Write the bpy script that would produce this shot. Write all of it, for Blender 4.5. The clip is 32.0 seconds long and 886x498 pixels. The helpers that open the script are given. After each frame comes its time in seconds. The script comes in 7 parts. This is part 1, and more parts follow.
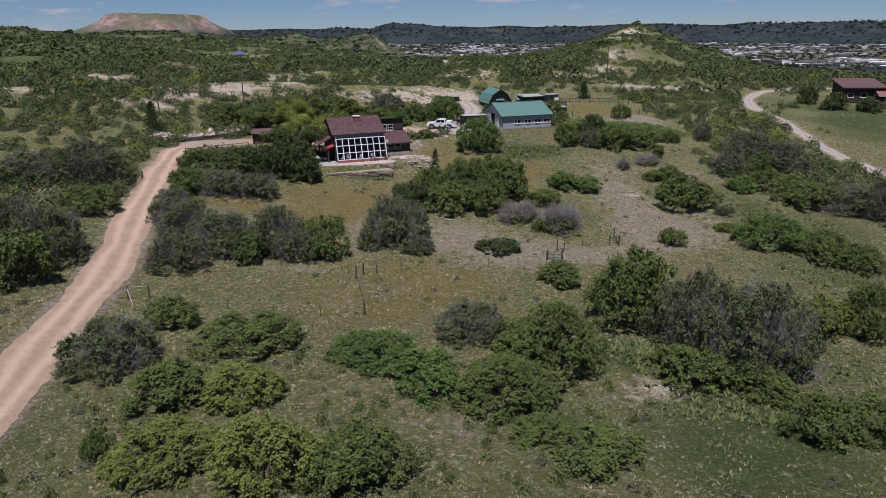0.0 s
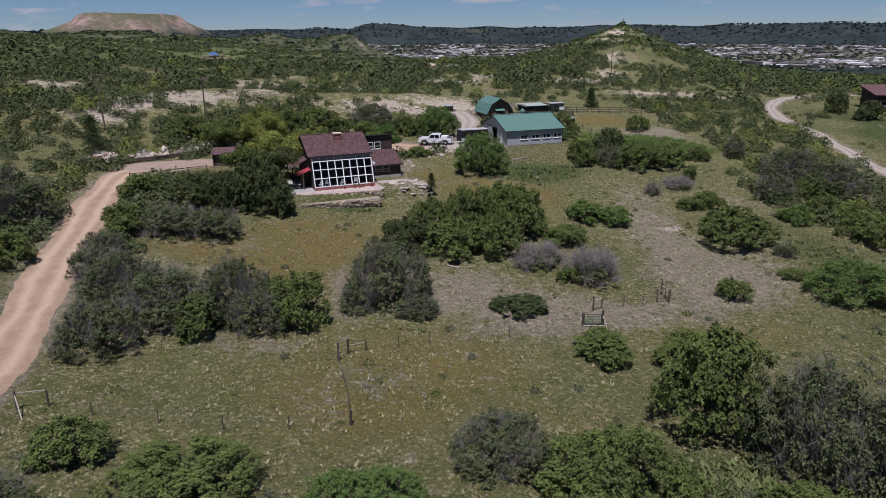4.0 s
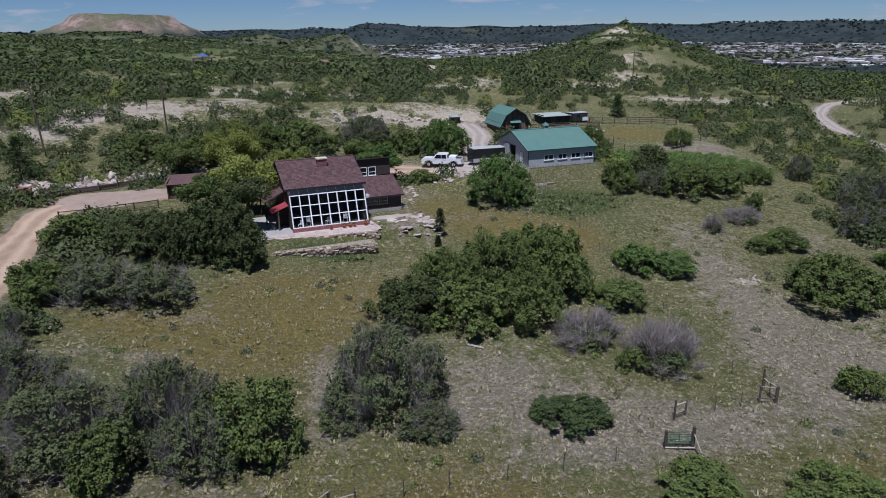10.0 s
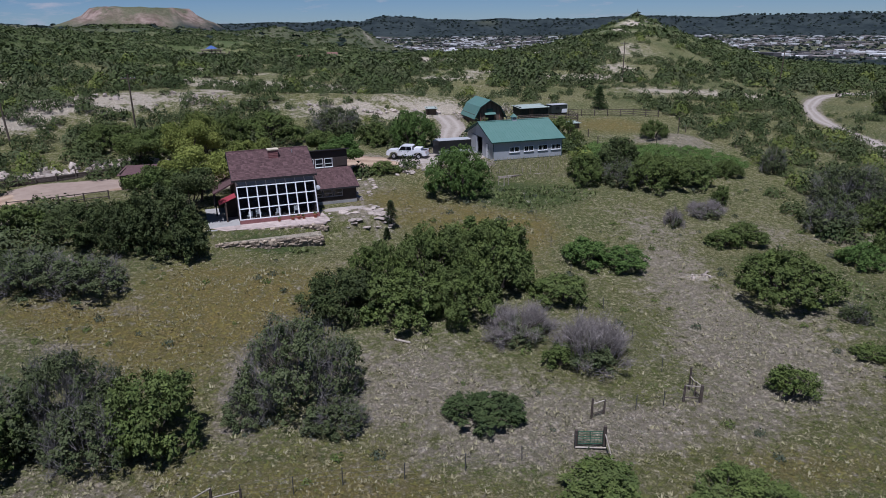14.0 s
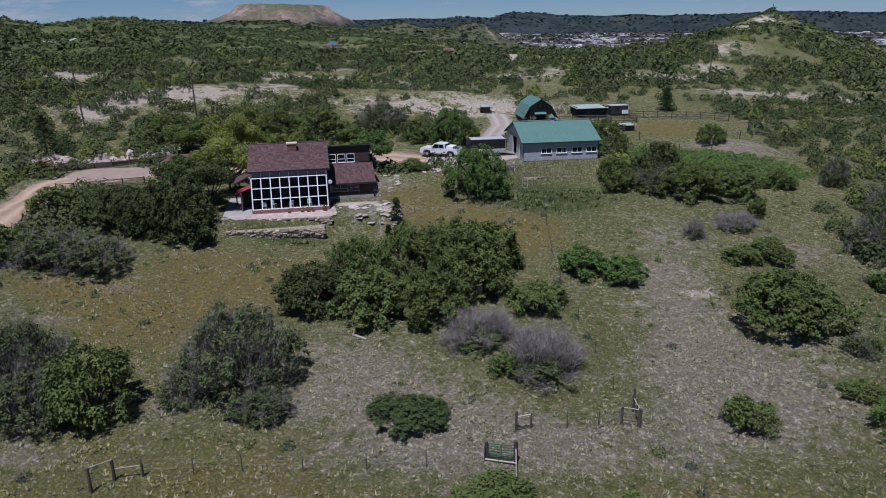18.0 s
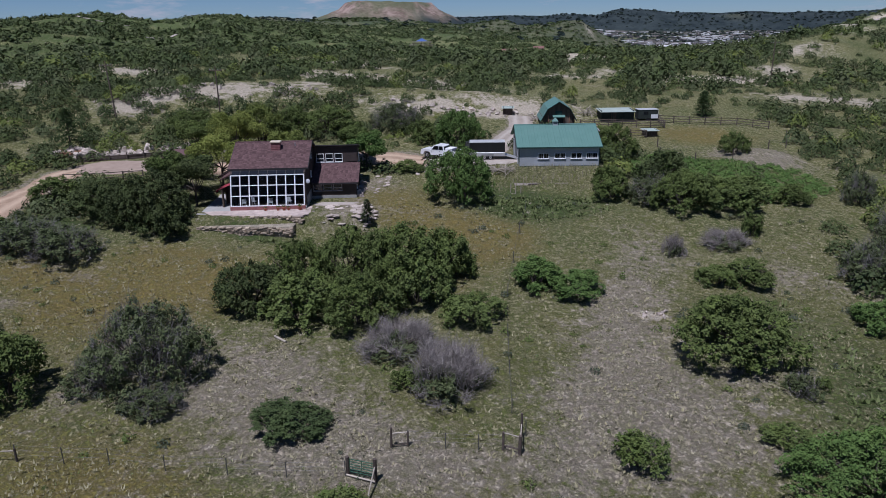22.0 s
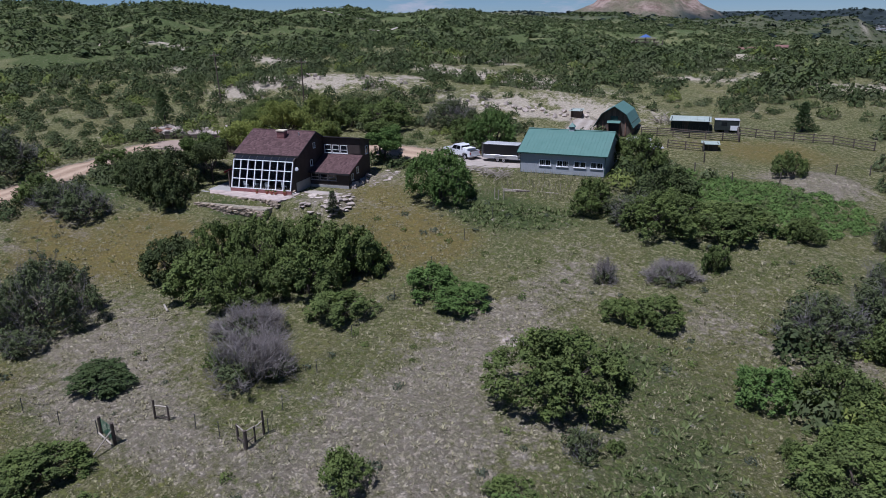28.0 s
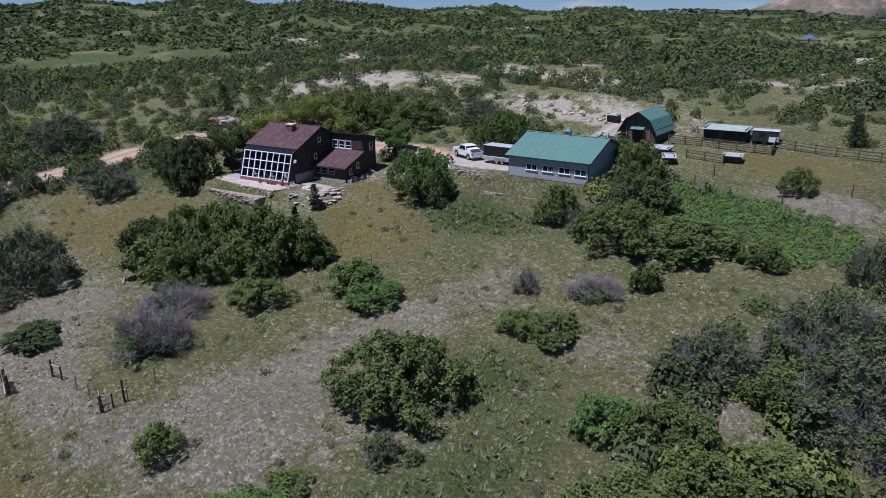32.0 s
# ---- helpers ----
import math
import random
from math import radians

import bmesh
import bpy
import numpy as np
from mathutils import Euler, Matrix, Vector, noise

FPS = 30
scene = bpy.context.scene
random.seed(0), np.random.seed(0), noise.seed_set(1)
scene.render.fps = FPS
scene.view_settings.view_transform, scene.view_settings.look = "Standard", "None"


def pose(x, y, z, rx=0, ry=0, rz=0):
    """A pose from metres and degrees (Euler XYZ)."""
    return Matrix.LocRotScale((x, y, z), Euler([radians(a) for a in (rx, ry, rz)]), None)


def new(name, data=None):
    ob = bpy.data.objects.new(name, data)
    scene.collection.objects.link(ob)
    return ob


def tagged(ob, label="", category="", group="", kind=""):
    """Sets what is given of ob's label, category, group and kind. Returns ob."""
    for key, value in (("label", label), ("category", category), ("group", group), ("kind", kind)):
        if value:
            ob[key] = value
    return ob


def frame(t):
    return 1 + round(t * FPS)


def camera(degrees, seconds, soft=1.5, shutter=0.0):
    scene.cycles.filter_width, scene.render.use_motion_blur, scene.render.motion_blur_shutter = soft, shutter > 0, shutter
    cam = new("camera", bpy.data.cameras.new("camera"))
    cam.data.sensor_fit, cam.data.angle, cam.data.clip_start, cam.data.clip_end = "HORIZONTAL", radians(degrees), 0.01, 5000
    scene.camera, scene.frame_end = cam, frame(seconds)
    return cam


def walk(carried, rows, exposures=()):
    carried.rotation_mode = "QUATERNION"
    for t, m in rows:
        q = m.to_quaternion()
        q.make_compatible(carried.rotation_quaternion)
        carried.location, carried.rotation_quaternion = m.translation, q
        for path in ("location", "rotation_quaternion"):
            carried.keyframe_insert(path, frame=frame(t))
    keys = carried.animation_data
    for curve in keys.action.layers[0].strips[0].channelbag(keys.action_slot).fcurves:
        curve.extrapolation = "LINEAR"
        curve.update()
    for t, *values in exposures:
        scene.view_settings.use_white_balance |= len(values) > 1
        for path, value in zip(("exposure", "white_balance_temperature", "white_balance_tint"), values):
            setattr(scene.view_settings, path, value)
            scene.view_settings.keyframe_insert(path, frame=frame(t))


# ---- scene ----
# camera: a level flight about 30 m up; rows of seconds, x, y, z, yaw, pitch, roll
cam = camera(65.21, 32.0, 0.7)
ROWS = [
    (0, -4.910, -11.685, 30.012, 1.060, -17.706, -0.772),
    (0.5, -5.309, -9.094, 29.997, 0.822, -17.692, -0.753),
    (1, -5.705, -6.508, 29.994, 0.470, -17.685, -0.736),
    (1.5, -6.088, -3.931, 30.001, 0.201, -17.677, -0.719),
    (2, -6.451, -1.355, 30.012, 0.026, -17.667, -0.702),
    (2.5, -6.807, 1.221, 30.012, -0.159, -17.660, -0.685),
    (3, -7.156, 3.783, 30.010, -0.365, -17.661, -0.671),
    (3.5, -7.476, 6.316, 30.026, -0.485, -17.673, -0.661),
    (5.5, -8.568, 16.144, 30.119, -0.990, -17.734, -0.679),
    (6, -8.775, 18.536, 30.210, -1.027, -17.751, -0.678),
    (6.5, -8.949, 20.845, 30.276, -1.001, -17.752, -0.682),
    (7, -9.101, 22.995, 30.321, -0.997, -17.746, -0.690),
    (7.5, -9.250, 24.914, 30.344, -0.982, -17.746, -0.702),
    (8, -9.392, 26.575, 30.332, -0.967, -17.752, -0.729),
    (8.5, -9.504, 27.960, 30.277, -0.972, -17.767, -0.764),
    (9, -9.538, 29.053, 30.175, -0.989, -17.768, -0.800),
    (9.5, -9.460, 29.871, 30.035, -0.954, -17.746, -0.851),
    (10, -9.257, 30.461, 29.897, -0.909, -17.728, -0.923),
    (10.5, -8.885, 30.869, 29.772, -0.863, -17.731, -0.998),
    (11, -8.345, 31.143, 29.662, -0.817, -17.762, -1.051),
    (11.5, -7.679, 31.331, 29.577, -0.934, -17.835, -1.060),
    (12, -6.843, 31.448, 29.502, -0.915, -17.930, -1.031),
    (12.5, -5.800, 31.503, 29.429, -0.853, -18.025, -0.991),
    (13, -4.567, 31.525, 29.360, -0.854, -18.117, -0.964),
    (13.5, -3.185, 31.539, 29.324, -0.874, -18.193, -0.962),
    (14, -1.676, 31.554, 29.344, 0.501, -18.245, -0.980),
    (14.5, -0.020, 31.571, 29.402, 2.590, -18.290, -1.010),
    (16.5, 6.458, 32.221, 29.386, 6.995, -18.386, -1.032),
    (17, 8.211, 32.474, 29.375, 8.642, -18.381, -1.025),
    (17.5, 9.924, 32.778, 29.369, 9.745, -18.376, -1.022),
    (18, 11.617, 33.168, 29.367, 10.846, -18.369, -1.022),
    (18.5, 13.304, 33.631, 29.370, 11.843, -18.361, -1.021),
    (19, 14.968, 34.146, 29.372, 12.880, -18.350, -1.019),
    (19.5, 16.612, 34.716, 29.373, 14.086, -18.351, -1.018),
    (20, 18.264, 35.342, 29.378, 15.260, -18.368, -1.019),
    (20.5, 19.949, 36.022, 29.391, 16.245, -18.387, -1.022),
    (21, 21.678, 36.775, 29.417, 17.209, -18.408, -1.017),
    (21.5, 23.462, 37.605, 29.460, 18.155, -18.432, -0.996),
    (22, 25.327, 38.493, 29.518, 19.173, -18.458, -0.972),
    (22.5, 27.318, 39.434, 29.576, 20.440, -18.487, -0.951),
    (23, 29.465, 40.445, 29.591, 22.213, -18.509, -0.941),
    (23.5, 31.729, 41.532, 29.545, 23.378, -18.500, -0.957),
    (24, 34.066, 42.705, 29.479, 25.202, -18.471, -0.982),
    (24.5, 36.470, 43.972, 29.415, 27.054, -18.444, -1.004),
    (25, 38.901, 45.318, 29.353, 28.469, -18.426, -1.018),
    (25.5, 41.333, 46.723, 29.310, 29.952, -18.416, -1.021),
    (27.5, 50.774, 53.014, 29.468, 37.550, -18.584, -0.835),
    (28, 52.867, 54.762, 29.498, 39.305, -18.618, -0.705),
    (28.5, 54.935, 56.477, 29.535, 40.994, -18.657, -0.613),
    (29, 56.956, 58.225, 29.571, 42.902, -18.706, -0.550),
    (29.5, 58.911, 60.043, 29.610, 44.623, -18.765, -0.489),
    (30, 60.809, 61.919, 29.642, 45.836, -18.799, -0.447),
    (30.5, 62.689, 63.864, 29.636, 47.741, -18.779, -0.459),
    (31, 64.532, 65.876, 29.600, 49.672, -18.733, -0.506),
    (31.5, 66.302, 67.939, 29.557, 51.129, -18.685, -0.549),
    (32, 68.021, 70.026, 29.514, 52.353, -18.636, -0.586),
]
walk(cam, [(t, pose(x, y, z, 0, 0, yaw) @ pose(0, 0, 0, 90 + pitch, 0, 0) @ pose(0, 0, 0, 0, 0, roll)) for t, x, y, z, yaw, pitch, roll in ROWS],
     [(0, -0.13, 5980, 22), (6, -0.20, 5960, 22), (9, -0.17, 5590, 18), (18, -0.28, 5520, 20), (25, -0.18, 5480, 20), (32, -0.02, 5400, 20)])

# ---- sky and sun ----
SUN_AZ, SUN_EL = radians(191), radians(69)
world = bpy.data.worlds.new("sky")
scene.world = world
world.use_nodes = True
wn, wl = world.node_tree.nodes, world.node_tree.links
wn.clear()
w_out = wn.new("ShaderNodeOutputWorld")
w_back = wn.new("ShaderNodeBackground")
w_sky = wn.new("ShaderNodeTexSky")
w_sky.sky_type, w_sky.sun_disc = "NISHITA", False
w_sky.sun_elevation, w_sky.sun_rotation = SUN_EL, SUN_AZ
w_sky.altitude, w_sky.air_density, w_sky.dust_density, w_sky.ozone_density = 1900, 0.8, 0.05, 3.0
w_back.inputs["Strength"].default_value = 0.05
# small fair-weather clouds, low over the horizon
w_co = wn.new("ShaderNodeTexCoord")
w_map = wn.new("ShaderNodeMapping")
w_map.inputs["Scale"].default_value = (9, 9, 42)
w_noise = wn.new("ShaderNodeTexNoise")
w_noise.inputs["Scale"].default_value, w_noise.inputs["Detail"].default_value, w_noise.inputs["Roughness"].default_value = 1.0, 6, 0.6
w_ramp = wn.new("ShaderNodeMapRange")
w_ramp.inputs["From Min"].default_value, w_ramp.inputs["From Max"].default_value = 0.56, 0.70
w_sep = wn.new("ShaderNodeSeparateXYZ")
w_band = wn.new("ShaderNodeMapRange")
w_band.inputs["From Min"].default_value, w_band.inputs["From Max"].default_value = 0.32, 0.05
w_mul = wn.new("ShaderNodeMath")
w_mul.operation = "MULTIPLY"
w_mix = wn.new("ShaderNodeMix")
w_mix.data_type = "RGBA"
w_mix.inputs["B"].default_value = (9.0, 9.2, 9.6, 1)
w_tint = wn.new("ShaderNodeMix")
w_tint.data_type, w_tint.blend_type = "RGBA", "MULTIPLY"
w_tint.inputs["Factor"].default_value = 1.0
w_tint.inputs["B"].default_value = (0.84, 1.0, 1.14, 1)
wl.new(w_sky.outputs["Color"], w_tint.inputs["A"])
wl.new(w_co.outputs["Generated"], w_map.inputs["Vector"])
wl.new(w_map.outputs["Vector"], w_noise.inputs["Vector"])
wl.new(w_noise.outputs["Fac"], w_ramp.inputs["Value"])
wl.new(w_co.outputs["Generated"], w_sep.inputs["Vector"])
wl.new(w_sep.outputs["Z"], w_band.inputs["Value"])
wl.new(w_ramp.outputs["Result"], w_mul.inputs[0])
wl.new(w_band.outputs["Result"], w_mul.inputs[1])
wl.new(w_mul.outputs["Value"], w_mix.inputs["Factor"])
wl.new(w_tint.outputs["Result"], w_mix.inputs["A"])
wl.new(w_mix.outputs["Result"], w_back.inputs["Color"])
wl.new(w_back.outputs["Background"], w_out.inputs["Surface"])
sun = new("sun", bpy.data.lights.new("sun", "SUN"))
sun.data.energy, sun.data.angle, sun.data.color = 5.0, radians(0.55), (1.0, 0.97, 0.93)
sun_way = Vector((math.sin(SUN_AZ) * math.cos(SUN_EL), math.cos(SUN_AZ) * math.cos(SUN_EL), math.sin(SUN_EL)))
sun.matrix_basis = Matrix.Translation((0, 60, 160)) @ (-sun_way).to_track_quat("-Z", "Y").to_matrix().to_4x4()
scene.view_settings.exposure = 0.0

# ---- materials ----
def setting(mat, rough=0.8, metal=0.0, spec=0.3):
    mat.use_nodes = True
    n, l = mat.node_tree.nodes, mat.node_tree.links
    b = n["Principled BSDF"]
    b.inputs["Roughness"].default_value, b.inputs["Metallic"].default_value = rough, metal
    b.inputs["Specular IOR Level"].default_value = spec
    return n, l, b


def mixed(n, l, fac, a, b):
    m = n.new("ShaderNodeMix")
    m.data_type = "RGBA"
    for key, v in (("Factor", fac), ("A", a), ("B", b)):
        if isinstance(v, bpy.types.NodeSocket):
            l.new(v, m.inputs[key])
        elif key == "Factor":
            m.inputs[key].default_value = v
        else:
            m.inputs[key].default_value = (*v, 1)
    return m.outputs["Result"]


def noise_of(n, l, vec, scale, detail=4, rough=0.6, lo=0.35, hi=0.65):
    t = n.new("ShaderNodeTexNoise")
    t.inputs["Scale"].default_value, t.inputs["Detail"].default_value, t.inputs["Roughness"].default_value = scale, detail, rough
    l.new(vec, t.inputs["Vector"])
    r = n.new("ShaderNodeMapRange")
    r.inputs["From Min"].default_value, r.inputs["From Max"].default_value = lo, hi
    l.new(t.outputs["Fac"], r.inputs["Value"])
    return r.outputs["Result"]


def math_of(n, l, op, a, b=0.0):
    m = n.new("ShaderNodeMath")
    m.operation, m.use_clamp = op, False
    for i, v in enumerate((a, b)):
        if isinstance(v, bpy.types.NodeSocket):
            l.new(v, m.inputs[i])
        else:
            m.inputs[i].default_value = v
    return m.outputs["Value"]


def bumped(n, l, b, height_socket, strength, distance):
    bp = n.new("ShaderNodeBump")
    bp.inputs["Strength"].default_value, bp.inputs["Distance"].default_value = strength, distance
    l.new(height_socket, bp.inputs["Height"])
    l.new(bp.outputs["Normal"], b.inputs["Normal"])


def surface(name, c1, c2, size=1.0, rough=0.85, metal=0.0, spec=0.25, fine=0.05, relief=0.3, dirt=None, vary=0.0, stretch=None, isle=0.0):
    """A surface of two tones at a large and a fine grain, with optional stains and differences from piece to piece."""
    mat = bpy.data.materials.new(name)
    n, l, b = setting(mat, rough, metal, spec)
    co = n.new("ShaderNodeTexCoord").outputs["Object"]
    if stretch:
        mp = n.new("ShaderNodeMapping")
        mp.inputs["Scale"].default_value = stretch
        l.new(co, mp.inputs["Vector"])
        co = mp.outputs["Vector"]
    big = noise_of(n, l, co, 1 / size, 5)
    small = noise_of(n, l, co, 1 / fine, 3, 0.7, 0.25, 0.75)
    col = mixed(n, l, math_of(n, l, "ADD", math_of(n, l, "MULTIPLY", big, 0.6), math_of(n, l, "MULTIPLY", small, 0.4)), c1, c2)
    if dirt:
        col = mixed(n, l, math_of(n, l, "MULTIPLY", noise_of(n, l, co, 0.45 / size, 6, 0.7, 0.52, 0.75), 0.8), col, dirt)
    if isle:
        hs = n.new("ShaderNodeHueSaturation")
        l.new(math_of(n, l, "ADD", 1 - isle, math_of(n, l, "MULTIPLY", math_of(n, l, "FRACT", math_of(n, l, "ADD", n.new("ShaderNodeNewGeometry").outputs["Random Per Island"], math_of(n, l, "MULTIPLY", n.new("ShaderNodeObjectInfo").outputs["Random"], 7.31))), 2 * isle)), hs.inputs["Value"])
        l.new(col, hs.inputs["Color"])
        col = hs.outputs["Color"]
    if vary:
        info = n.new("ShaderNodeObjectInfo")
        hsv = n.new("ShaderNodeHueSaturation")
        l.new(math_of(n, l, "ADD", 1 - vary, math_of(n, l, "MULTIPLY", info.outputs["Random"], 2 * vary)), hsv.inputs["Value"])
        l.new(col, hsv.inputs["Color"])
        col = hsv.outputs["Color"]
    l.new(col, b.inputs["Base Color"])
    if relief:
        bumped(n, l, b, small, relief, fine * 0.4)
    return mat


def foliage(name, c1, c2, c3, clear=0.09, whole=0.12, rough=0.75):
    """Leaves: three greens from leaf to leaf, a drift over the crown, light through the blade."""
    mat = bpy.data.materials.new(name)
    n, l, b = setting(mat, rough, 0, 0.08)
    geo = n.new("ShaderNodeNewGeometry")
    info = n.new("ShaderNodeObjectInfo")
    isl = geo.outputs["Random Per Island"]
    tone = n.new("ShaderNodeAttribute")
    tone.attribute_name = "tone"
    col = mixed(n, l, math_of(n, l, "ADD", math_of(n, l, "MULTIPLY", isl, 0.45), math_of(n, l, "MULTIPLY", tone.outputs["Fac"], 0.6)), c1, c2)
    drift = noise_of(n, l, geo.outputs["Position"], 0.55, 3, 0.6, 0.35, 0.7)
    col = mixed(n, l, math_of(n, l, "MULTIPLY", drift, 0.75), col, c3)
    hsv = n.new("ShaderNodeHueSaturation")
    l.new(math_of(n, l, "ADD", 1 - whole, math_of(n, l, "MULTIPLY", info.outputs["Random"], 2 * whole)), hsv.inputs["Value"])
    l.new(col, hsv.inputs["Color"])
    l.new(hsv.outputs["Color"], b.inputs["Base Color"])
    tr = n.new("ShaderNodeBsdfTranslucent")
    l.new(hsv.outputs["Color"], tr.inputs["Color"])
    ms = n.new("ShaderNodeMixShader")
    ms.inputs["Fac"].default_value = clear
    l.new(b.outputs["BSDF"], ms.inputs[1])
    l.new(tr.outputs["BSDF"], ms.inputs[2])
    l.new(ms.outputs["Shader"], n["Material Output"].inputs["Surface"])
    return mat


LEAF = {
    "oak": foliage("oak leaves", (0.054, 0.086, 0.022), (0.168, 0.208, 0.056), (0.094, 0.116, 0.042)),
    "bright": foliage("fresh oak leaves", (0.055, 0.105, 0.026), (0.155, 0.225, 0.060), (0.092, 0.145, 0.040)),
    "dark": foliage("dark leaves", (0.038, 0.060, 0.020), (0.120, 0.145, 0.048), (0.068, 0.082, 0.038)),
    "yellow": foliage("yellow-green leaves", (0.088, 0.118, 0.028), (0.215, 0.245, 0.060), (0.122, 0.144, 0.042)),
    "grey": foliage("grey-green leaves", (0.050, 0.076, 0.024), (0.136, 0.150, 0.070), (0.082, 0.098, 0.046)),
    "juniper": foliage("juniper needles", (0.042, 0.068, 0.024), (0.105, 0.135, 0.048), (0.064, 0.088, 0.036), 0.1),
    "sage": foliage("low brush leaves", (0.070, 0.088, 0.052), (0.125, 0.142, 0.086), (0.095, 0.105, 0.072), 0.15),
    "lime": foliage("lime-green leaves", (0.135, 0.165, 0.034), (0.30, 0.325, 0.078), (0.185, 0.210, 0.054)),
    # bluish-dark: a little aerial haze is mixed into this leaf colour
    "woods": foliage("haze-tinted woods", (0.020, 0.032, 0.026), (0.046, 0.062, 0.046), (0.032, 0.046, 0.040), 0.1),
    "far": foliage("far brush leaves", (0.036, 0.058, 0.020), (0.112, 0.140, 0.046), (0.066, 0.082, 0.040), 0.12),
}
TWIG = surface("grey bare twigs", (0.155, 0.135, 0.118), (0.34, 0.30, 0.275), 0.8, 0.9, fine=0.1, relief=0, isle=0.4)
TWIG_DULL = surface("dull bare twigs", (0.155, 0.140, 0.125), (0.28, 0.255, 0.24), 0.8, 0.9, fine=0.1, relief=0)
BARK = surface("brown bark", (0.05, 0.04, 0.032), (0.11, 0.09, 0.07), 0.3, 0.95, fine=0.04, relief=0.5)
GRASS = foliage("dry and green grass", (0.26, 0.235, 0.13), (0.62, 0.56, 0.38), (0.25, 0.225, 0.115), 0.15)
GRASS_LUSH = foliage("green grass", (0.12, 0.155, 0.052), (0.24, 0.27, 0.10), (0.17, 0.19, 0.08), 0.2)


def ground_material():
    mat = bpy.data.materials.new("hill ground")
    n, l, b = setting(mat, 0.95, 0, 0.1)
    pos = n.new("ShaderNodeNewGeometry").outputs["Position"]
    att = n.new("ShaderNodeAttribute")
    att.attribute_name = "cover"
    sep = n.new("ShaderNodeSeparateColor")
    l.new(att.outputs["Color"], sep.inputs["Color"])
    bare, lush, ochre, rock = sep.outputs["Red"], sep.outputs["Green"], sep.outputs["Blue"], att.outputs["Alpha"]
    big = noise_of(n, l, pos, 0.11, 5, 0.62)
    mid = noise_of(n, l, pos, 0.75, 5, 0.68)
    fine = noise_of(n, l, pos, 2.2, 4, 0.75, 0.3, 0.7)
    tiny = noise_of(n, l, pos, 2.6, 6, 0.85, 0.47, 0.59)
    grass = mixed(n, l, mid, (0.086, 0.092, 0.025), (0.200, 0.188, 0.066))
    grass = mixed(n, l, math_of(n, l, "MULTIPLY", big, 0.6), grass, (0.078, 0.108, 0.030))
    grass = mixed(n, l, math_of(n, l, "MULTIPLY", tiny, 0.78), grass, (0.52, 0.47, 0.26))
    speck = noise_of(n, l, pos, 1.25, 4, 0.7, 0.55, 0.66)
    grass = mixed(n, l, math_of(n, l, "MULTIPLY", speck, 0.42), grass, (0.40, 0.345, 0.20))
    weed = noise_of(n, l, pos, 0.9, 5, 0.75, 0.60, 0.72)
    grass = mixed(n, l, math_of(n, l, "MULTIPLY", weed, 0.6), grass, (0.050, 0.076, 0.022))
    soil = mixed(n, l, math_of(n, l, "ADD", math_of(n, l, "MULTIPLY", fine, 0.55), math_of(n, l, "MULTIPLY", tiny, 0.45)), (0.190, 0.158, 0.110), (0.66, 0.565, 0.425))
    soil = mixed(n, l, math_of(n, l, "MULTIPLY", mid, 0.5), soil, (0.290, 0.246, 0.184))
    soil = mixed(n, l, math_of(n, l, "MULTIPLY", speck, 0.5), soil, (0.64, 0.56, 0.43))
    soil = mixed(n, l, math_of(n, l, "MULTIPLY", weed, 0.6), soil, (0.125, 0.125, 0.056))
    green = mixed(n, l, mid, (0.052, 0.086, 0.025), (0.098, 0.125, 0.042))
    green = mixed(n, l, math_of(n, l, "MULTIPLY", tiny, 0.4), green, (0.21, 0.21, 0.095))
    rust = mixed(n, l, mid, (0.240, 0.182, 0.055), (0.158, 0.150, 0.046))
    rust = mixed(n, l, math_of(n, l, "MULTIPLY", tiny, 0.6), rust, (0.42, 0.33, 0.16))
    pale = mixed(n, l, math_of(n, l, "ADD", math_of(n, l, "MULTIPLY", fine, 0.5), math_of(n, l, "MULTIPLY", tiny, 0.5)), (0.40, 0.33, 0.235), (0.80, 0.71, 0.56))

    def edge(mask, breadth=0.45):
        """The mask's border broken up by the mid and fine grain."""
        g = math_of(n, l, "ADD", math_of(n, l, "MULTIPLY", mid, 0.5), math_of(n, l, "MULTIPLY", fine, 0.5))
        s = math_of(n, l, "ADD", mask, math_of(n, l, "MULTIPLY", math_of(n, l, "SUBTRACT", g, 0.5), breadth * 2))
        r = n.new("ShaderNodeMapRange")
        r.inputs["From Min"].default_value, r.inputs["From Max"].default_value = 0.25, 0.75
        l.new(s, r.inputs["Value"])
        return r.outputs["Result"]
    col = mixed(n, l, edge(ochre), grass, rust)
    col = mixed(n, l, edge(lush), col, green)
    worn = math_of(n, l, "MULTIPLY", edge(bare, 0.6), math_of(n, l, "ADD", 0.55, math_of(n, l, "MULTIPLY", noise_of(n, l, pos, 1.5, 5, 0.75, 0.42, 0.58), 0.45)))
    col = mixed(n, l, worn, col, soil)
    col = mixed(n, l, edge(rock, 0.6), col, pale)
    # far woods: dark forest tone, tinted bluish to carry aerial haze
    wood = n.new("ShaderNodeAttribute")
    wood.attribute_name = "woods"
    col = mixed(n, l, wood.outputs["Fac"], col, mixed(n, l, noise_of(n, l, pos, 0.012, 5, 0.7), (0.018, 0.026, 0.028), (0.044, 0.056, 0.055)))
    cliff = n.new("ShaderNodeAttribute")
    cliff.attribute_name = "cliff"
    mp = n.new("ShaderNodeMapping")
    mp.inputs["Scale"].default_value = (1, 1, 0.25)
    l.new(pos, mp.inputs["Vector"])
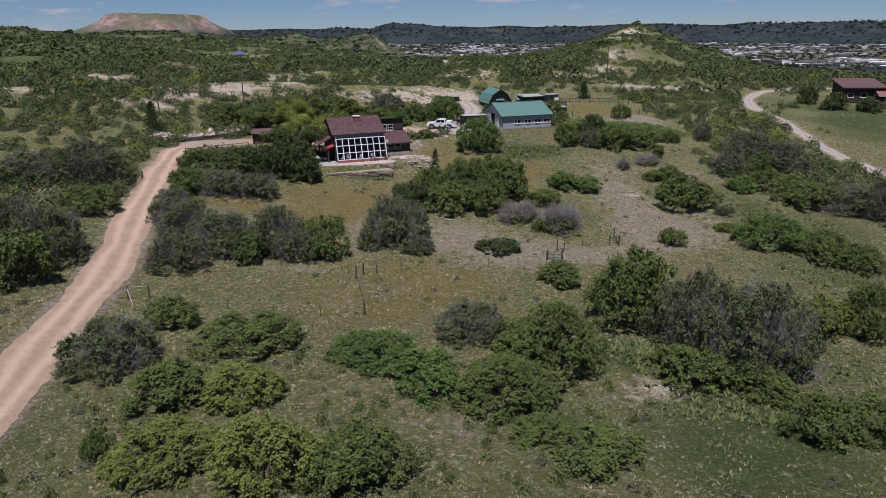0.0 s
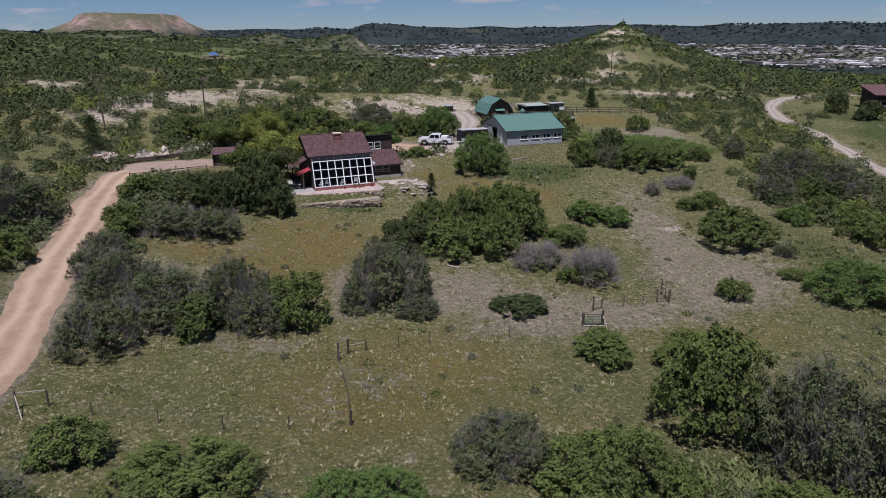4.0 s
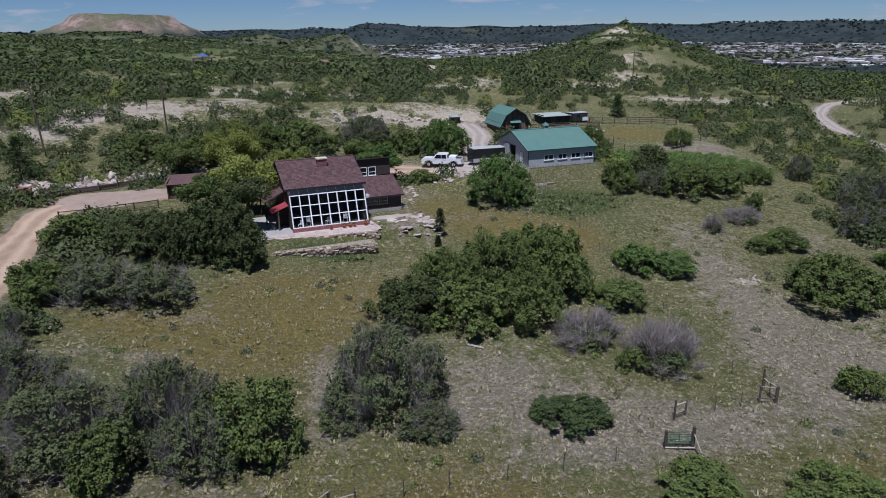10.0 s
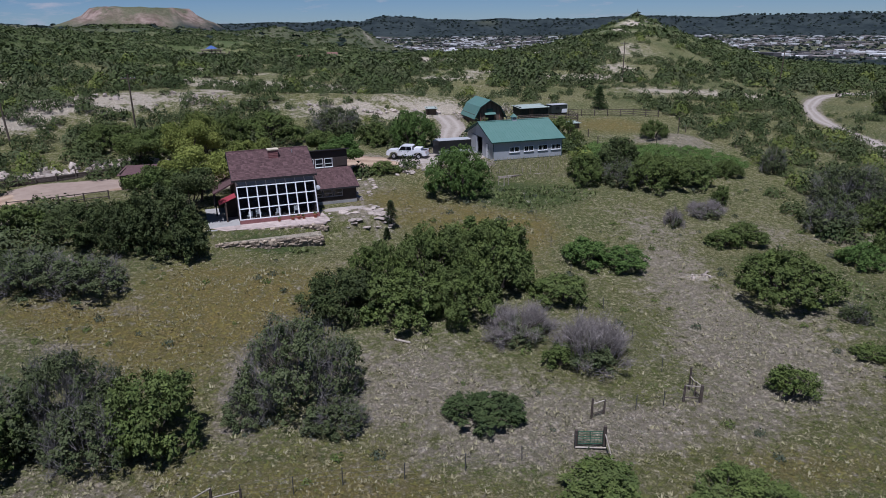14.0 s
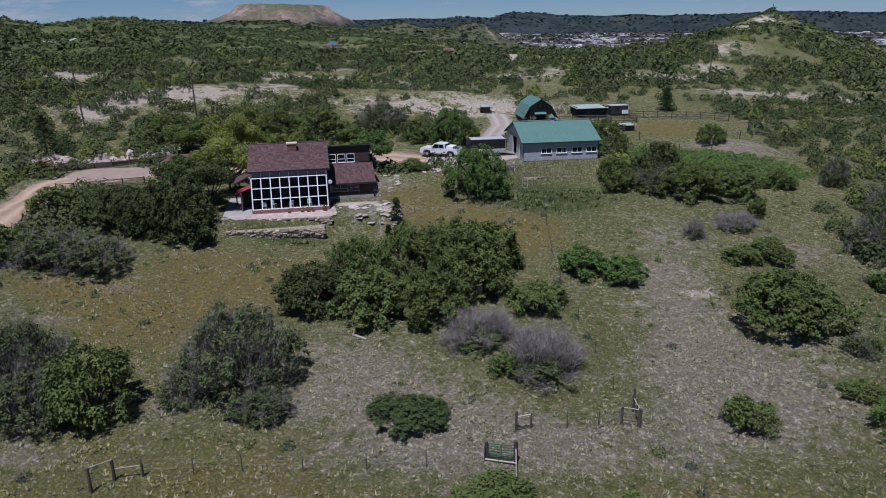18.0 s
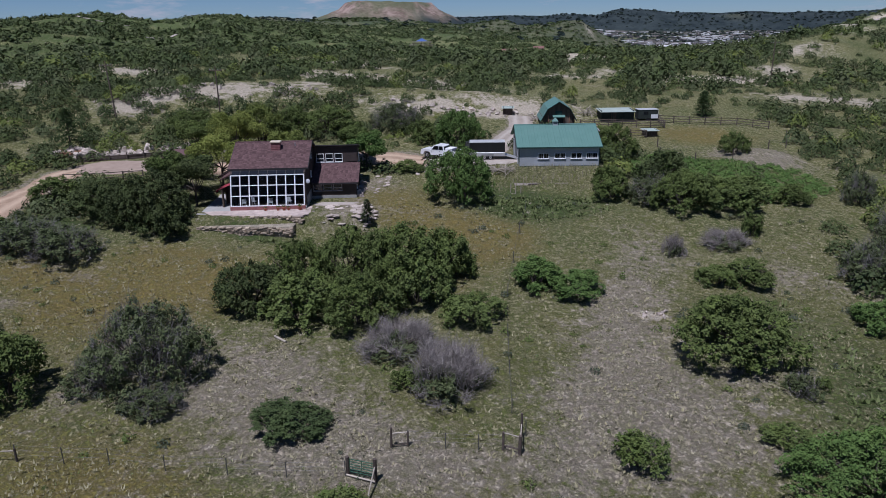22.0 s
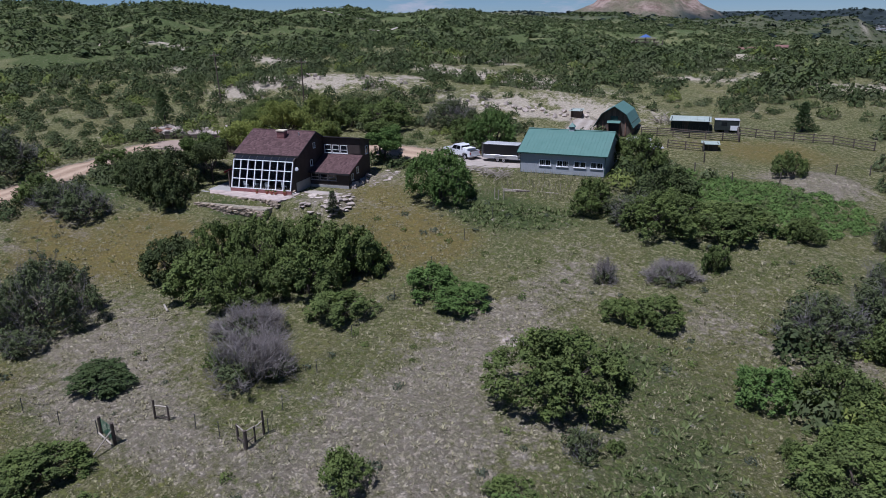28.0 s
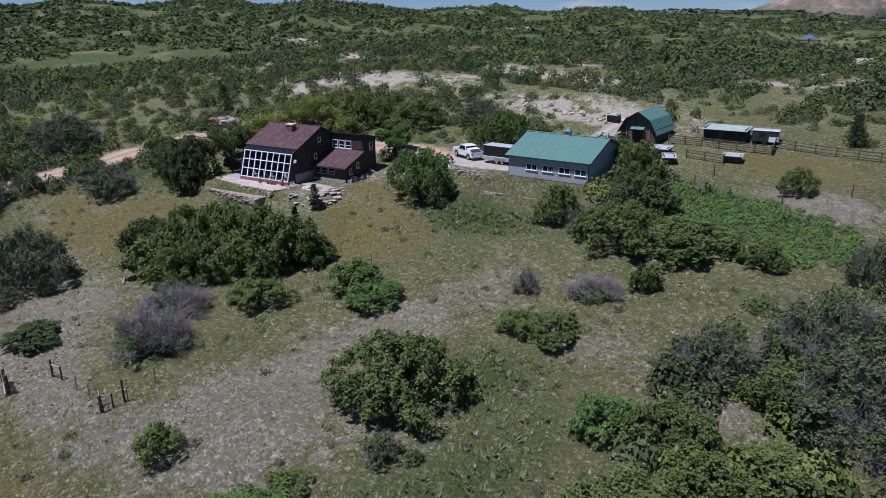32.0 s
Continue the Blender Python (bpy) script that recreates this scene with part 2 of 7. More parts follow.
    face = mixed(n, l, noise_of(n, l, mp.outputs["Vector"], 0.03, 5, 0.75, 0.42, 0.6), (0.155, 0.105, 0.085), (0.33, 0.25, 0.205))
    col = mixed(n, l, math_of(n, l, "MULTIPLY", cliff.outputs["Fac"], noise_of(n, l, pos, 0.014, 5, 0.7, 0.36, 0.5)), col, face)
    l.new(col, b.inputs["Base Color"])
    h = math_of(n, l, "ADD", math_of(n, l, "MULTIPLY", fine, 0.6), math_of(n, l, "MULTIPLY", tiny, 0.4))
    bumped(n, l, b, h, 1.0, 0.26)
    return mat


GROUND = ground_material()
DIRT_ROAD = surface("pinkish dirt road", (0.275, 0.205, 0.158), (0.385, 0.30, 0.235), 1.6, 0.95, spec=0.1, fine=0.12, relief=0.5, dirt=(0.22, 0.165, 0.125))


def road_material(name, dark, light, track):
    """A dirt road: two worn wheel tracks, loose stuff between them and along the edges."""
    mat = bpy.data.materials.new(name)
    n, l, b = setting(mat, 0.95, 0, 0.1)
    pos = n.new("ShaderNodeNewGeometry").outputs["Position"]
    att = n.new("ShaderNodeAttribute")
    att.attribute_name = "across"
    wob = noise_of(n, l, pos, 0.35, 4, 0.65, 0.2, 0.8)
    s = math_of(n, l, "ADD", att.outputs["Fac"], math_of(n, l, "MULTIPLY", math_of(n, l, "SUBTRACT", wob, 0.5), 0.22))
    off = math_of(n, l, "ABSOLUTE", math_of(n, l, "SUBTRACT", math_of(n, l, "ABSOLUTE", s), 0.42))
    r = n.new("ShaderNodeMapRange")
    r.inputs["From Min"].default_value, r.inputs["From Max"].default_value = 0.30, 0.06
    l.new(off, r.inputs["Value"])
    big = noise_of(n, l, pos, 0.6, 5, 0.7)
    fine = noise_of(n, l, pos, 5.0, 4, 0.8, 0.35, 0.65)
    col = mixed(n, l, math_of(n, l, "ADD", math_of(n, l, "MULTIPLY", big, 0.5), math_of(n, l, "MULTIPLY", fine, 0.5)), dark, light)
    col = mixed(n, l, math_of(n, l, "MULTIPLY", r.outputs["Result"], 0.75), col, mixed(n, l, fine, tuple(c * 0.82 for c in track), track))
    l.new(col, b.inputs["Base Color"])
    bumped(n, l, b, fine, 0.5, 0.05)
    return mat


DRIVE = road_material("rutted pinkish drive", (0.25, 0.174, 0.115), (0.41, 0.298, 0.205), (0.54, 0.405, 0.285))
LANE = road_material("rutted pale lane", (0.24, 0.20, 0.16), (0.38, 0.33, 0.275), (0.47, 0.415, 0.35))
GRAVEL = surface("pale gravel", (0.33, 0.28, 0.235), (0.45, 0.40, 0.345), 1.2, 0.95, spec=0.1, fine=0.08, relief=0.5, dirt=(0.25, 0.21, 0.17))
SHINGLE = surface("red-brown shingles", (0.074, 0.041, 0.041), (0.130, 0.078, 0.074), 0.30, 0.9, fine=0.07, relief=0.4, vary=0.03, isle=0.28)
SIDING = surface("dark brown siding", (0.046, 0.035, 0.030), (0.076, 0.059, 0.052), 1.2, 0.8, fine=0.05, relief=0.3, vary=0.08)
TRIM_DARK = surface("dark trim", (0.025, 0.022, 0.022), (0.045, 0.04, 0.04), 0.6, 0.7)
TAUPE_FRAME = surface("dull taupe frame", (0.30, 0.265, 0.255), (0.38, 0.34, 0.33), 0.6, 0.6, fine=0.1, relief=0.05)
OLIVE_PAINT = surface("dark olive boards", (0.020, 0.026, 0.022), (0.038, 0.046, 0.040), 0.6, 0.8, vary=0.1)
PALE_GREEN_ROOF = surface("pale green roofing", (0.30, 0.36, 0.31), (0.40, 0.45, 0.40), 0.8, 0.6, dirt=(0.28, 0.27, 0.22))
WHITE_FRAME = surface("white painted frame", (0.70, 0.70, 0.69), (0.80, 0.80, 0.79), 0.6, 0.5, fine=0.1, relief=0.05)
PLINTH = surface("rose brick plinth", (0.20, 0.085, 0.080), (0.30, 0.14, 0.13), 0.4, 0.9, vary=0.15)
CONCRETE = surface("grey concrete", (0.30, 0.29, 0.27), (0.40, 0.385, 0.36), 0.8, 0.9, dirt=(0.22, 0.21, 0.19))
PAVER = surface("pink terrace pavers", (0.40, 0.32, 0.275), (0.51, 0.42, 0.37), 0.7, 0.9, vary=0.12)
STONE = surface("buff field stone", (0.20, 0.155, 0.11), (0.42, 0.345, 0.255), 0.25, 0.95, fine=0.04, relief=0.6, vary=0.45)
ROCK = surface("pale pinkish rock", (0.33, 0.27, 0.225), (0.58, 0.50, 0.42), 0.4, 0.95, fine=0.06, relief=0.6, vary=0.25)
GREEN_METAL = surface("green metal roofing", (0.090, 0.185, 0.152), (0.112, 0.212, 0.178), 1.5, 0.6, 0.0, 0.4, fine=0.3, relief=0.02, vary=0.02, dirt=(0.11, 0.20, 0.165))
GREY_METAL = surface("light grey metal siding", (0.36, 0.375, 0.385), (0.43, 0.445, 0.455), 1.5, 0.5, 0.0, 0.4, fine=0.3, relief=0.02, vary=0.03)
GREEN_TRIM = surface("dark green trim", (0.02, 0.05, 0.042), (0.03, 0.065, 0.055), 0.6, 0.5)
BARN_WOOD = surface("weathered brown boards", (0.075, 0.055, 0.04), (0.15, 0.115, 0.09), 0.5, 0.9, stretch=(1, 1, 0.15), vary=0.25)
FENCE_WOOD = surface("weathered fence wood", (0.06, 0.045, 0.036), (0.13, 0.105, 0.085), 0.3, 0.95, vary=0.25)
PALE_WOOD = surface("sun-bleached timber", (0.30, 0.25, 0.19), (0.46, 0.41, 0.34), 0.3, 0.9, vary=0.2)
STEEL = surface("dark steel", (0.10, 0.10, 0.10), (0.18, 0.17, 0.16), 0.3, 0.5, 0.6)
TIN = surface("pale tin roofing", (0.45, 0.46, 0.46), (0.62, 0.62, 0.60), 0.8, 0.5, 0.3, dirt=(0.30, 0.25, 0.2))
WHITE_PAINT = surface("white car paint", (0.72, 0.72, 0.72), (0.78, 0.78, 0.78), 2.0, 0.25, 0, 0.5, relief=0)
BLACK_PAINT = surface("black trailer paint", (0.012, 0.012, 0.013), (0.022, 0.022, 0.023), 2.0, 0.3, 0, 0.5, relief=0)
SILVER = surface("bare aluminium", (0.55, 0.55, 0.55), (0.68, 0.68, 0.68), 1.0, 0.4, 0.7, relief=0)
RUBBER = surface("black tyre rubber", (0.015, 0.015, 0.015), (0.03, 0.03, 0.03), 0.3, 0.9)
RED_CLOTH = surface("red awning cloth", (0.26, 0.035, 0.05), (0.34, 0.06, 0.07), 0.5, 0.8)
PALE_CAP = surface("cream mortar", (0.50, 0.42, 0.30), (0.62, 0.54, 0.41), 0.4, 0.9)
CLAY = surface("terracotta", (0.28, 0.09, 0.06), (0.38, 0.14, 0.09), 0.2, 0.9)
GREEN_PIPE = surface("green painted pipe", (0.03, 0.09, 0.05), (0.05, 0.12, 0.07), 0.3, 0.5)
LAMP_RED = surface("red lamp lens", (0.3, 0.01, 0.01), (0.35, 0.02, 0.02), 0.3, 0.3)


def glass_material(name, tint, rough=0.06):
    mat = bpy.data.materials.new(name)
    n, l, b = setting(mat, rough, 0, 0.5)
    b.inputs["Base Color"].default_value = (*tint, 1)
    b.inputs["Transmission Weight"].default_value = 1.0
    b.inputs["IOR"].default_value = 1.2
    return mat


GLASS = glass_material("window glass", (0.62, 0.66, 0.68))
DARK_GLASS = surface("tinted dark glass", (0.012, 0.014, 0.016), (0.02, 0.022, 0.026), 1.0, 0.08, 0, 0.6, relief=0)
# dark tone stands in for the shade inside the sunroom and barn
INTERIOR = surface("interior walls darkened for shade", (0.030, 0.026, 0.024), (0.075, 0.062, 0.054), 0.8, 0.9)
CITY = bpy.data.materials.new("distant roofs and walls")
_n, _l, _b = setting(CITY, 0.8, 0, 0.2)
_i = _n.new("ShaderNodeNewGeometry").outputs["Random Per Island"]
_r = _n.new("ShaderNodeValToRGB")
_r.color_ramp.interpolation = "CONSTANT"
_r.color_ramp.elements[0].color = (0.66, 0.65, 0.63, 1)
_r.color_ramp.elements[1].position, _r.color_ramp.elements[1].color = 0.35, (0.20, 0.18, 0.16, 1)
_e = _r.color_ramp.elements.new(0.62)
_e.color = (0.10, 0.095, 0.095, 1)
_e = _r.color_ramp.elements.new(0.82)
_e.color = (0.27, 0.24, 0.215, 1)
_l.new(_i, _r.inputs["Fac"])
_l.new(_r.outputs["Color"], _b.inputs["Base Color"])
BLUE_TARP = surface("blue roofing", (0.06, 0.11, 0.30), (0.09, 0.16, 0.38), 0.6, 0.6)
RED_ROOF = surface("brick-red roofing", (0.17, 0.085, 0.07), (0.25, 0.14, 0.115), 0.8, 0.8)
RUST = surface("rust-brown planks", (0.20, 0.10, 0.065), (0.34, 0.20, 0.14), 0.4, 0.9, vary=0.2)

# ---- ground form ----
# spot heights of the slope, on lines of x (across) and y (ahead)
GX = np.array([-160, -100, -55, -25, 0, 25, 50, 90, 160], float)
GY = np.array([-40, 20, 45, 65, 85, 105, 130, 165, 240], float)
GZ = np.array([
    [6, 6, 5, 4, 4, 3, 2, 1, 0],
    [8, 6.5, 5, 4, 3.2, 1.2, -1, -3, -5],
    [9, 7.5, 5, 3.2, 1.1, -1.3, -2.4, -3, -4],
    [11, 9, 6, 2.6, 0.8, -0.3, -1.0, -1, -2],
    [14, 11, 7.6, 4.2, 3.2, 2.4, 2.0, 1.8, 1],
    [16, 13, 9.4, 6.8, 5.3, 4.0, 3.2, 3.5, 3],
    [18, 15.5, 12, 10.2, 9.4, 8.6, 6.5, 6, 5],
    [20, 20, 17, 14.5, 12.8, 11.8, 10.5, 10, 9],
    [22, 22, 20, 17.5, 16.7, 17.5, 17, 13, 10]])
HU, HV = Vector((0.932, 0.361)), Vector((-0.361, 0.932))      # house: along its front, and inwards
HO = (-24.93, 106.04)
BU, BV = Vector((0.953, 0.302)), Vector((-0.302, 0.953))      # metal barn
BO = (4.85, 129.4)


def smooth(a, b, x):
    s = np.clip((x - a) / (b - a), 0, 1)
    return s * s * (3 - 2 * s)


def bilinear(x, y):
    i = np.clip(np.searchsorted(GX, x) - 1, 0, len(GX) - 2)
    j = np.clip(np.searchsorted(GY, y) - 1, 0, len(GY) - 2)
    a = np.clip((x - GX[i]) / (GX[i + 1] - GX[i]), 0, 1)
    b = np.clip((y - GY[j]) / (GY[j + 1] - GY[j]), 0, 1)
    return (GZ[j, i] * (1 - a) + GZ[j, i + 1] * a) * (1 - b) + (GZ[j + 1, i] * (1 - a) + GZ[j + 1, i + 1] * a) * b


def waves(x, y, size, seed):
    """Cheap rolling noise, about -1 to 1."""
    rng = np.random.RandomState(seed)
    out = 0 * x
    for k in range(7):
        ang, ph, f = rng.uniform(0, 6.283), rng.uniform(0, 6.283), rng.uniform(0.6, 1.7) * 6.283 / size
        out = out + np.sin((x * math.cos(ang) + y * math.sin(ang)) * f + ph + 1.3 * np.sin((y * math.cos(ang) - x * math.sin(ang)) * f * 0.7 + ph * 2))
    return out / 3.6


def bump(x, y, cx, cy, h, sx, sy=None, turn=0.0, sharp=2.0):
    c, s = math.cos(turn), math.sin(turn)
    dx, dy = x - cx, y - cy
    u, v = (dx * c + dy * s) / sx, (-dx * s + dy * c) / (sy or sx)
    return h * np.exp(-(u * u + v * v) ** (sharp / 2))


def mesa(x, y):
    """How far out on the table mountain: 0 its middle, 0.7 the cliff, 1.25 the foot."""
    c, s = math.cos(0.396), math.sin(0.396)
    u, v = ((x + 1310) * c + (y - 3165) * s) / 300, (-(x + 1310) * s + (y - 3165) * c) / 260
    return np.sqrt(u * u + v * v) * (1 + 0.05 * waves(x, y, 190, 16) + 0.03 * waves(x, y, 70, 17))


def far_height(x, y):
    r, az = np.hypot(x, y - 60), np.degrees(np.arctan2(-x, y - 20))
    # the slope that opens to the town, and the higher valley floor to the west of it
    z = np.interp(r, [0, 150, 220, 330, 520, 900, 1500, 2000, 2600, 5200], [13, 14, 13.5, 11, 2, -14, -38, -56, -66, -68])
    floor = np.interp(r, [0, 220, 330, 520, 700, 900, 1500, 2400, 5200], [13, 13, 9, 2, -1, 0, 2, -20, -35])
    f = smooth(3.5, 10, az)
    z = z * (1 - f) + floor * f
    z = z - 15 * smooth(13, 30, -az) * smooth(150, 400, r)
    s = -0.85 * x + 0.53 * (y - 100)
    left = np.interp(s, [100, 180, 250, 330, 430, 520, 620, 740, 950, 1500, 4000], [15, 9, 9, 16, 24, 28.5, 30.5, 31.5, 27, 0, -15])
    f = smooth(9, 36, az) * smooth(120, 240, r)
    left = left + 9 * smooth(38, 62, az) * smooth(240, 520, s)
    z = z * (1 - f) + left * f
    # gullies and spurs on the western hillside
    gully = np.sin(az * 0.62 + 0.9 * waves(x, y, 320, 15)) * smooth(300, 420, r) * smooth(1300, 800, r) * smooth(14, 30, az)
    z = z + 2.6 * gully
    z = z + waves(x, y, 170, 5) * 2.6 * smooth(220, 480, r) * smooth(1700, 1100, r) + waves(x, y, 60, 6) * 1.3 * smooth(180, 400, r)
    # the hill with the mast, and its spurs towards the house
    z = z + bump(x, y, 183, 735, 35, 60, 110, -0.25, 1.35) + bump(x, y, 262, 730, 5, 70, 110, -0.2) + bump(x, y, 128, 540, 15, 40, 100, -0.25)
    z = z + bump(x, y, 60, 262, 8, 20, 42, -0.35) + bump(x, y, 30, 214, 3.0, 18, 12) + bump(x, y, -8, 266, 5, 26, 12) + bump(x, y, 75, 330, 9, 40, 60, -0.3)
    # the green hill before the table mountain, two knolls, a low rise
    z = z + bump(x, y, -430, 1080, 13, 150, 110, 0.4) + bump(x, y, -300, 960, 7, 90, 70)
    z = z + bump(x, y, -143, 1200, 34, 58, 60, 0, 1.25) + bump(x, y, -262, 1150, 15, 60, 60, 0, 1.4)
    z = z + bump(x, y, 960, 1010, 44, 210, 200, -0.6)
    z = z - bump(x, y, -205, 645, 6, 130, 90)
    # table mountain with a cliff, far off
    d = mesa(x, y)
    z = z + 116 * (0.72 * smooth(1.55, 0.62, d) + 0.28 * smooth(0.80, 0.62, d)) + 3.5 * waves(x, y, 120, 18) * smooth(0.8, 0.6, d) + bump(x, y, -2150, 3400, 60, 500, 500)
    # the plateau that closes the distance
    rr = np.hypot(x, y)
    top = 30 + 5 * waves(x, y, 1500, 8) + 26 * smooth(6.8, 5.2, az) * smooth(0.5, 3.4, az)
    z = z * smooth(4750, 4350, rr) + (top + 6 * waves(x, y, 420, 9)) * smooth(4300, 4720, rr)
    return z


def pad(x, y, z, org, u, v, u0, u1, v0, v1, h, soft):
    """Level ground under a building, with soft banks round it."""
    a = (x - org[0]) * u[0] + (y - org[1]) * u[1]
    b = (x - org[0]) * v[0] + (y - org[1]) * v[1]
    d = np.hypot(np.maximum(np.maximum(u0 - a, a - u1), 0), np.maximum(np.maximum(v0 - b, b - v1), 0))
    w = 1 - smooth(0, soft, d)
    return z * (1 - w) + h * w


def height(x, y, rough=True):
    x, y = np.asarray(x, float), np.asarray(y, float)
    z = 0 * x
    for dx, dy in ((0, 0), (9, 4), (-9, -4), (4, -9), (-4, 9), (6, 7), (-6, -7), (7, -6), (-7, 6)):
        z = z + bilinear(x + dx, y + dy) / 9
    out = np.hypot(np.maximum(np.abs(x) - 105, 0), np.maximum(np.abs(y - 95) - 115, 0))
    w = smooth(0, 90, out)
    z = z * (1 - w) + far_height(x, y) * w
    if rough:
        z = z + 0.16 * waves(x, y, 13, 2) + 0.05 * waves(x, y, 4, 3)
    # the bank of pale soil behind the buildings, and the cut behind the yard
    z = z + bump(x, y, -12, 168, 2.2, 26, 5, 0.08) + bump(x, y, -60, 152, 2.6, 24, 9, 0.55) + bump(x, y, 36, 148, 1.1, 5.5, 3.2, 0.2)
    z = pad(x, y, z, HO, HU, HV, -4.5, 15.5, -2.5, 8, 8.0, 2.2)
    z = pad(x, y, z, BO, BU, BV, -9, 12, -1.0, 11, 10.2, 5.0)
    z = pad(x, y, z, (-52, 112), (1, 0), (0, 1), 0, 12, 0, 8, 10.2, 9.0)
    return z

# ---- building helpers ----
def link_mesh(name, bm, material, parent=None, label=""):
    me = bpy.data.meshes.new(name)
    bm.to_mesh(me)
    bm.free()
    for m in (material if isinstance(material, (list, tuple)) else [material]):
        me.materials.append(m)
    ob = new(name, me)
    if parent:
        ob.parent = parent
    return tagged(ob, label)


part = link_mesh


def raw_mesh(name, verts, faces, material, smooth_shade=False):
    me = bpy.data.meshes.new(name)
    verts = np.asarray(verts, np.float32)
    faces = np.asarray(faces, np.int32)
    k = faces.shape[1]
    me.vertices.add(len(verts))
    me.vertices.foreach_set("co", verts.ravel())
    me.loops.add(faces.size)
    me.loops.foreach_set("vertex_index", faces.ravel())
    me.polygons.add(len(faces))
    me.polygons.foreach_set("loop_start", np.arange(0, faces.size, k, dtype=np.int32))
    me.polygons.foreach_set("use_smooth", np.full(len(faces), smooth_shade, bool))
    me.update(calc_edges=True)
    if material:
        me.materials.append(material)
    return me


def thing(name, m, label, category, group="", kind=""):
    ob = new(name)
    ob.empty_display_size = 0.3
    ob.matrix_basis = m
    return tagged(ob, label, category, group, kind)


def box(bm, x0, x1, y0, y1, z0, z1, bevel=0.0, m=None):
    vs = [bm.verts.new((x, y, z)) for x in (x0, x1) for y in (y0, y1) for z in (z0, z1)]
    fs = [bm.faces.new([vs[i] for i in f]) for f in ((0, 1, 3, 2), (4, 6, 7, 5), (0, 4, 5, 1), (2, 3, 7, 6), (0, 2, 6, 4), (1, 5, 7, 3))]
    if bevel:
        es = list({e for f in fs for e in f.edges})
        res = bmesh.ops.bevel(bm, geom=es, offset=bevel, segments=1, affect="EDGES")
        vs = list({v for f in res["faces"] for v in f.verts} | {v for v in vs if v.is_valid})
    if m is not None:
        bmesh.ops.transform(bm, matrix=m, verts=vs)
    return vs


def boxed(name, dims, material, parent=None, label="", bevel=0.0, m=None):
    bm = bmesh.new()
    box(bm, *dims, bevel=bevel, m=m)
    return part(name, bm, material, parent, label)


def tube(bm, a, b, r0, r1=None, sides=8, caps=True):
    a, b = Vector(a), Vector(b)
    r1 = r0 if r1 is None else r1
    q = (b - a).to_track_quat("Z", "Y")
    rings = []
    for p, r in ((a, r0), (b, r1)):
        rings.append([bm.verts.new(p + q @ Vector((r * math.cos(6.2832 * i / sides), r * math.sin(6.2832 * i / sides), 0))) for i in range(sides)])
    for i in range(sides):
        bm.faces.new((rings[0][i], rings[0][(i + 1) % sides], rings[1][(i + 1) % sides], rings[1][i]))
    if caps:
        bm.faces.new(rings[0][::-1])
        bm.faces.new(rings[1])


def tubed(name, a, b, r0, material, parent=None, label="", r1=None, sides=8):
    bm = bmesh.new()
    tube(bm, a, b, r0, r1, sides)
    return part(name, bm, material, parent, label)


def prism(bm, outline, depth, axis="y", start=0.0):
    """An outline in two coordinates, drawn out along the third."""
    def at(p, d):
        return {"y": (p[0], d, p[1]), "x": (d, p[0], p[1]), "z": (p[0], p[1], d)}[axis]
    a = [bm.verts.new(at(p, start)) for p in outline]
    b = [bm.verts.new(at(p, start + depth)) for p in outline]
    k = len(outline)
    bm.faces.new(a)
    bm.faces.new(b[::-1])
    for i in range(k):
        bm.faces.new((a[(i + 1) % k], a[i], b[i], b[(i + 1) % k]))
    bmesh.ops.recalc_face_normals(bm, faces=bm.faces)


def prismed(name, outline, depth, material, parent=None, label="", axis="y", start=0.0):
    bm = bmesh.new()
    prism(bm, outline, depth, axis, start)
    return part(name, bm, material, parent, label)


def gz(x, y):
    return float(height(np.array([x]), np.array([y]))[0])


def frame_of(org, u, z):
    """The pose of a building: its x along u, its y inwards."""
    return pose(org[0], org[1], z, 0, 0, math.degrees(math.atan2(u[1], u[0])))

# ---- ground sheet ----
ROAD_LINE = [(-33, -30), (-35.5, 0), (-37.4, 20), (-38.9, 34), (-41.1, 44), (-43.2, 57.4), (-45.2, 67), (-47.6, 75.5), (-49.9, 86), (-52.5, 97.5), (-53.7, 105.5), (-53.2, 111), (-49.5, 115.2), (-42, 117.3), (-35, 120), (-28, 126), (-20, 130.6), (-12, 131.8), (-3, 131.5), (2, 134)]
TRACK_LINE = [(-1.5, 134), (-1.6, 140), (-1.2, 148), (-0.6, 154), (-2.4, 161)]
EAST_LINE = [(73, 95), (71.2, 113), (69.4, 124), (69.8, 136), (70.6, 150), (69.6, 160), (70.4, 168), (75.5, 181), (88, 196), (110, 205)]


def dense(line, step=1.0):
    """A smooth line through the corners given."""
    p = [Vector((*a, 0)) for a in line]
    p = [p[0] * 2 - p[1], *p, p[-1] * 2 - p[-2]]
    out = []
    for i in range(1, len(p) - 2):
        k = max(2, int((p[i + 1] - p[i]).length / step))
        for j in range(k):
            t = j / k
            out.append(0.5 * (2 * p[i] + (p[i + 1] - p[i - 1]) * t + (2 * p[i - 1] - 5 * p[i] + 4 * p[i + 1] - p[i + 2]) * t * t + (3 * p[i] - p[i - 1] - 3 * p[i + 1] + p[i + 2]) * t ** 3))
    out.append(p[-2])
    return np.array([(v.x, v.y) for v in out])


ROADS = [(dense(ROAD_LINE), 2.5), (dense(TRACK_LINE), 2.0), (dense(EAST_LINE), 1.4)]


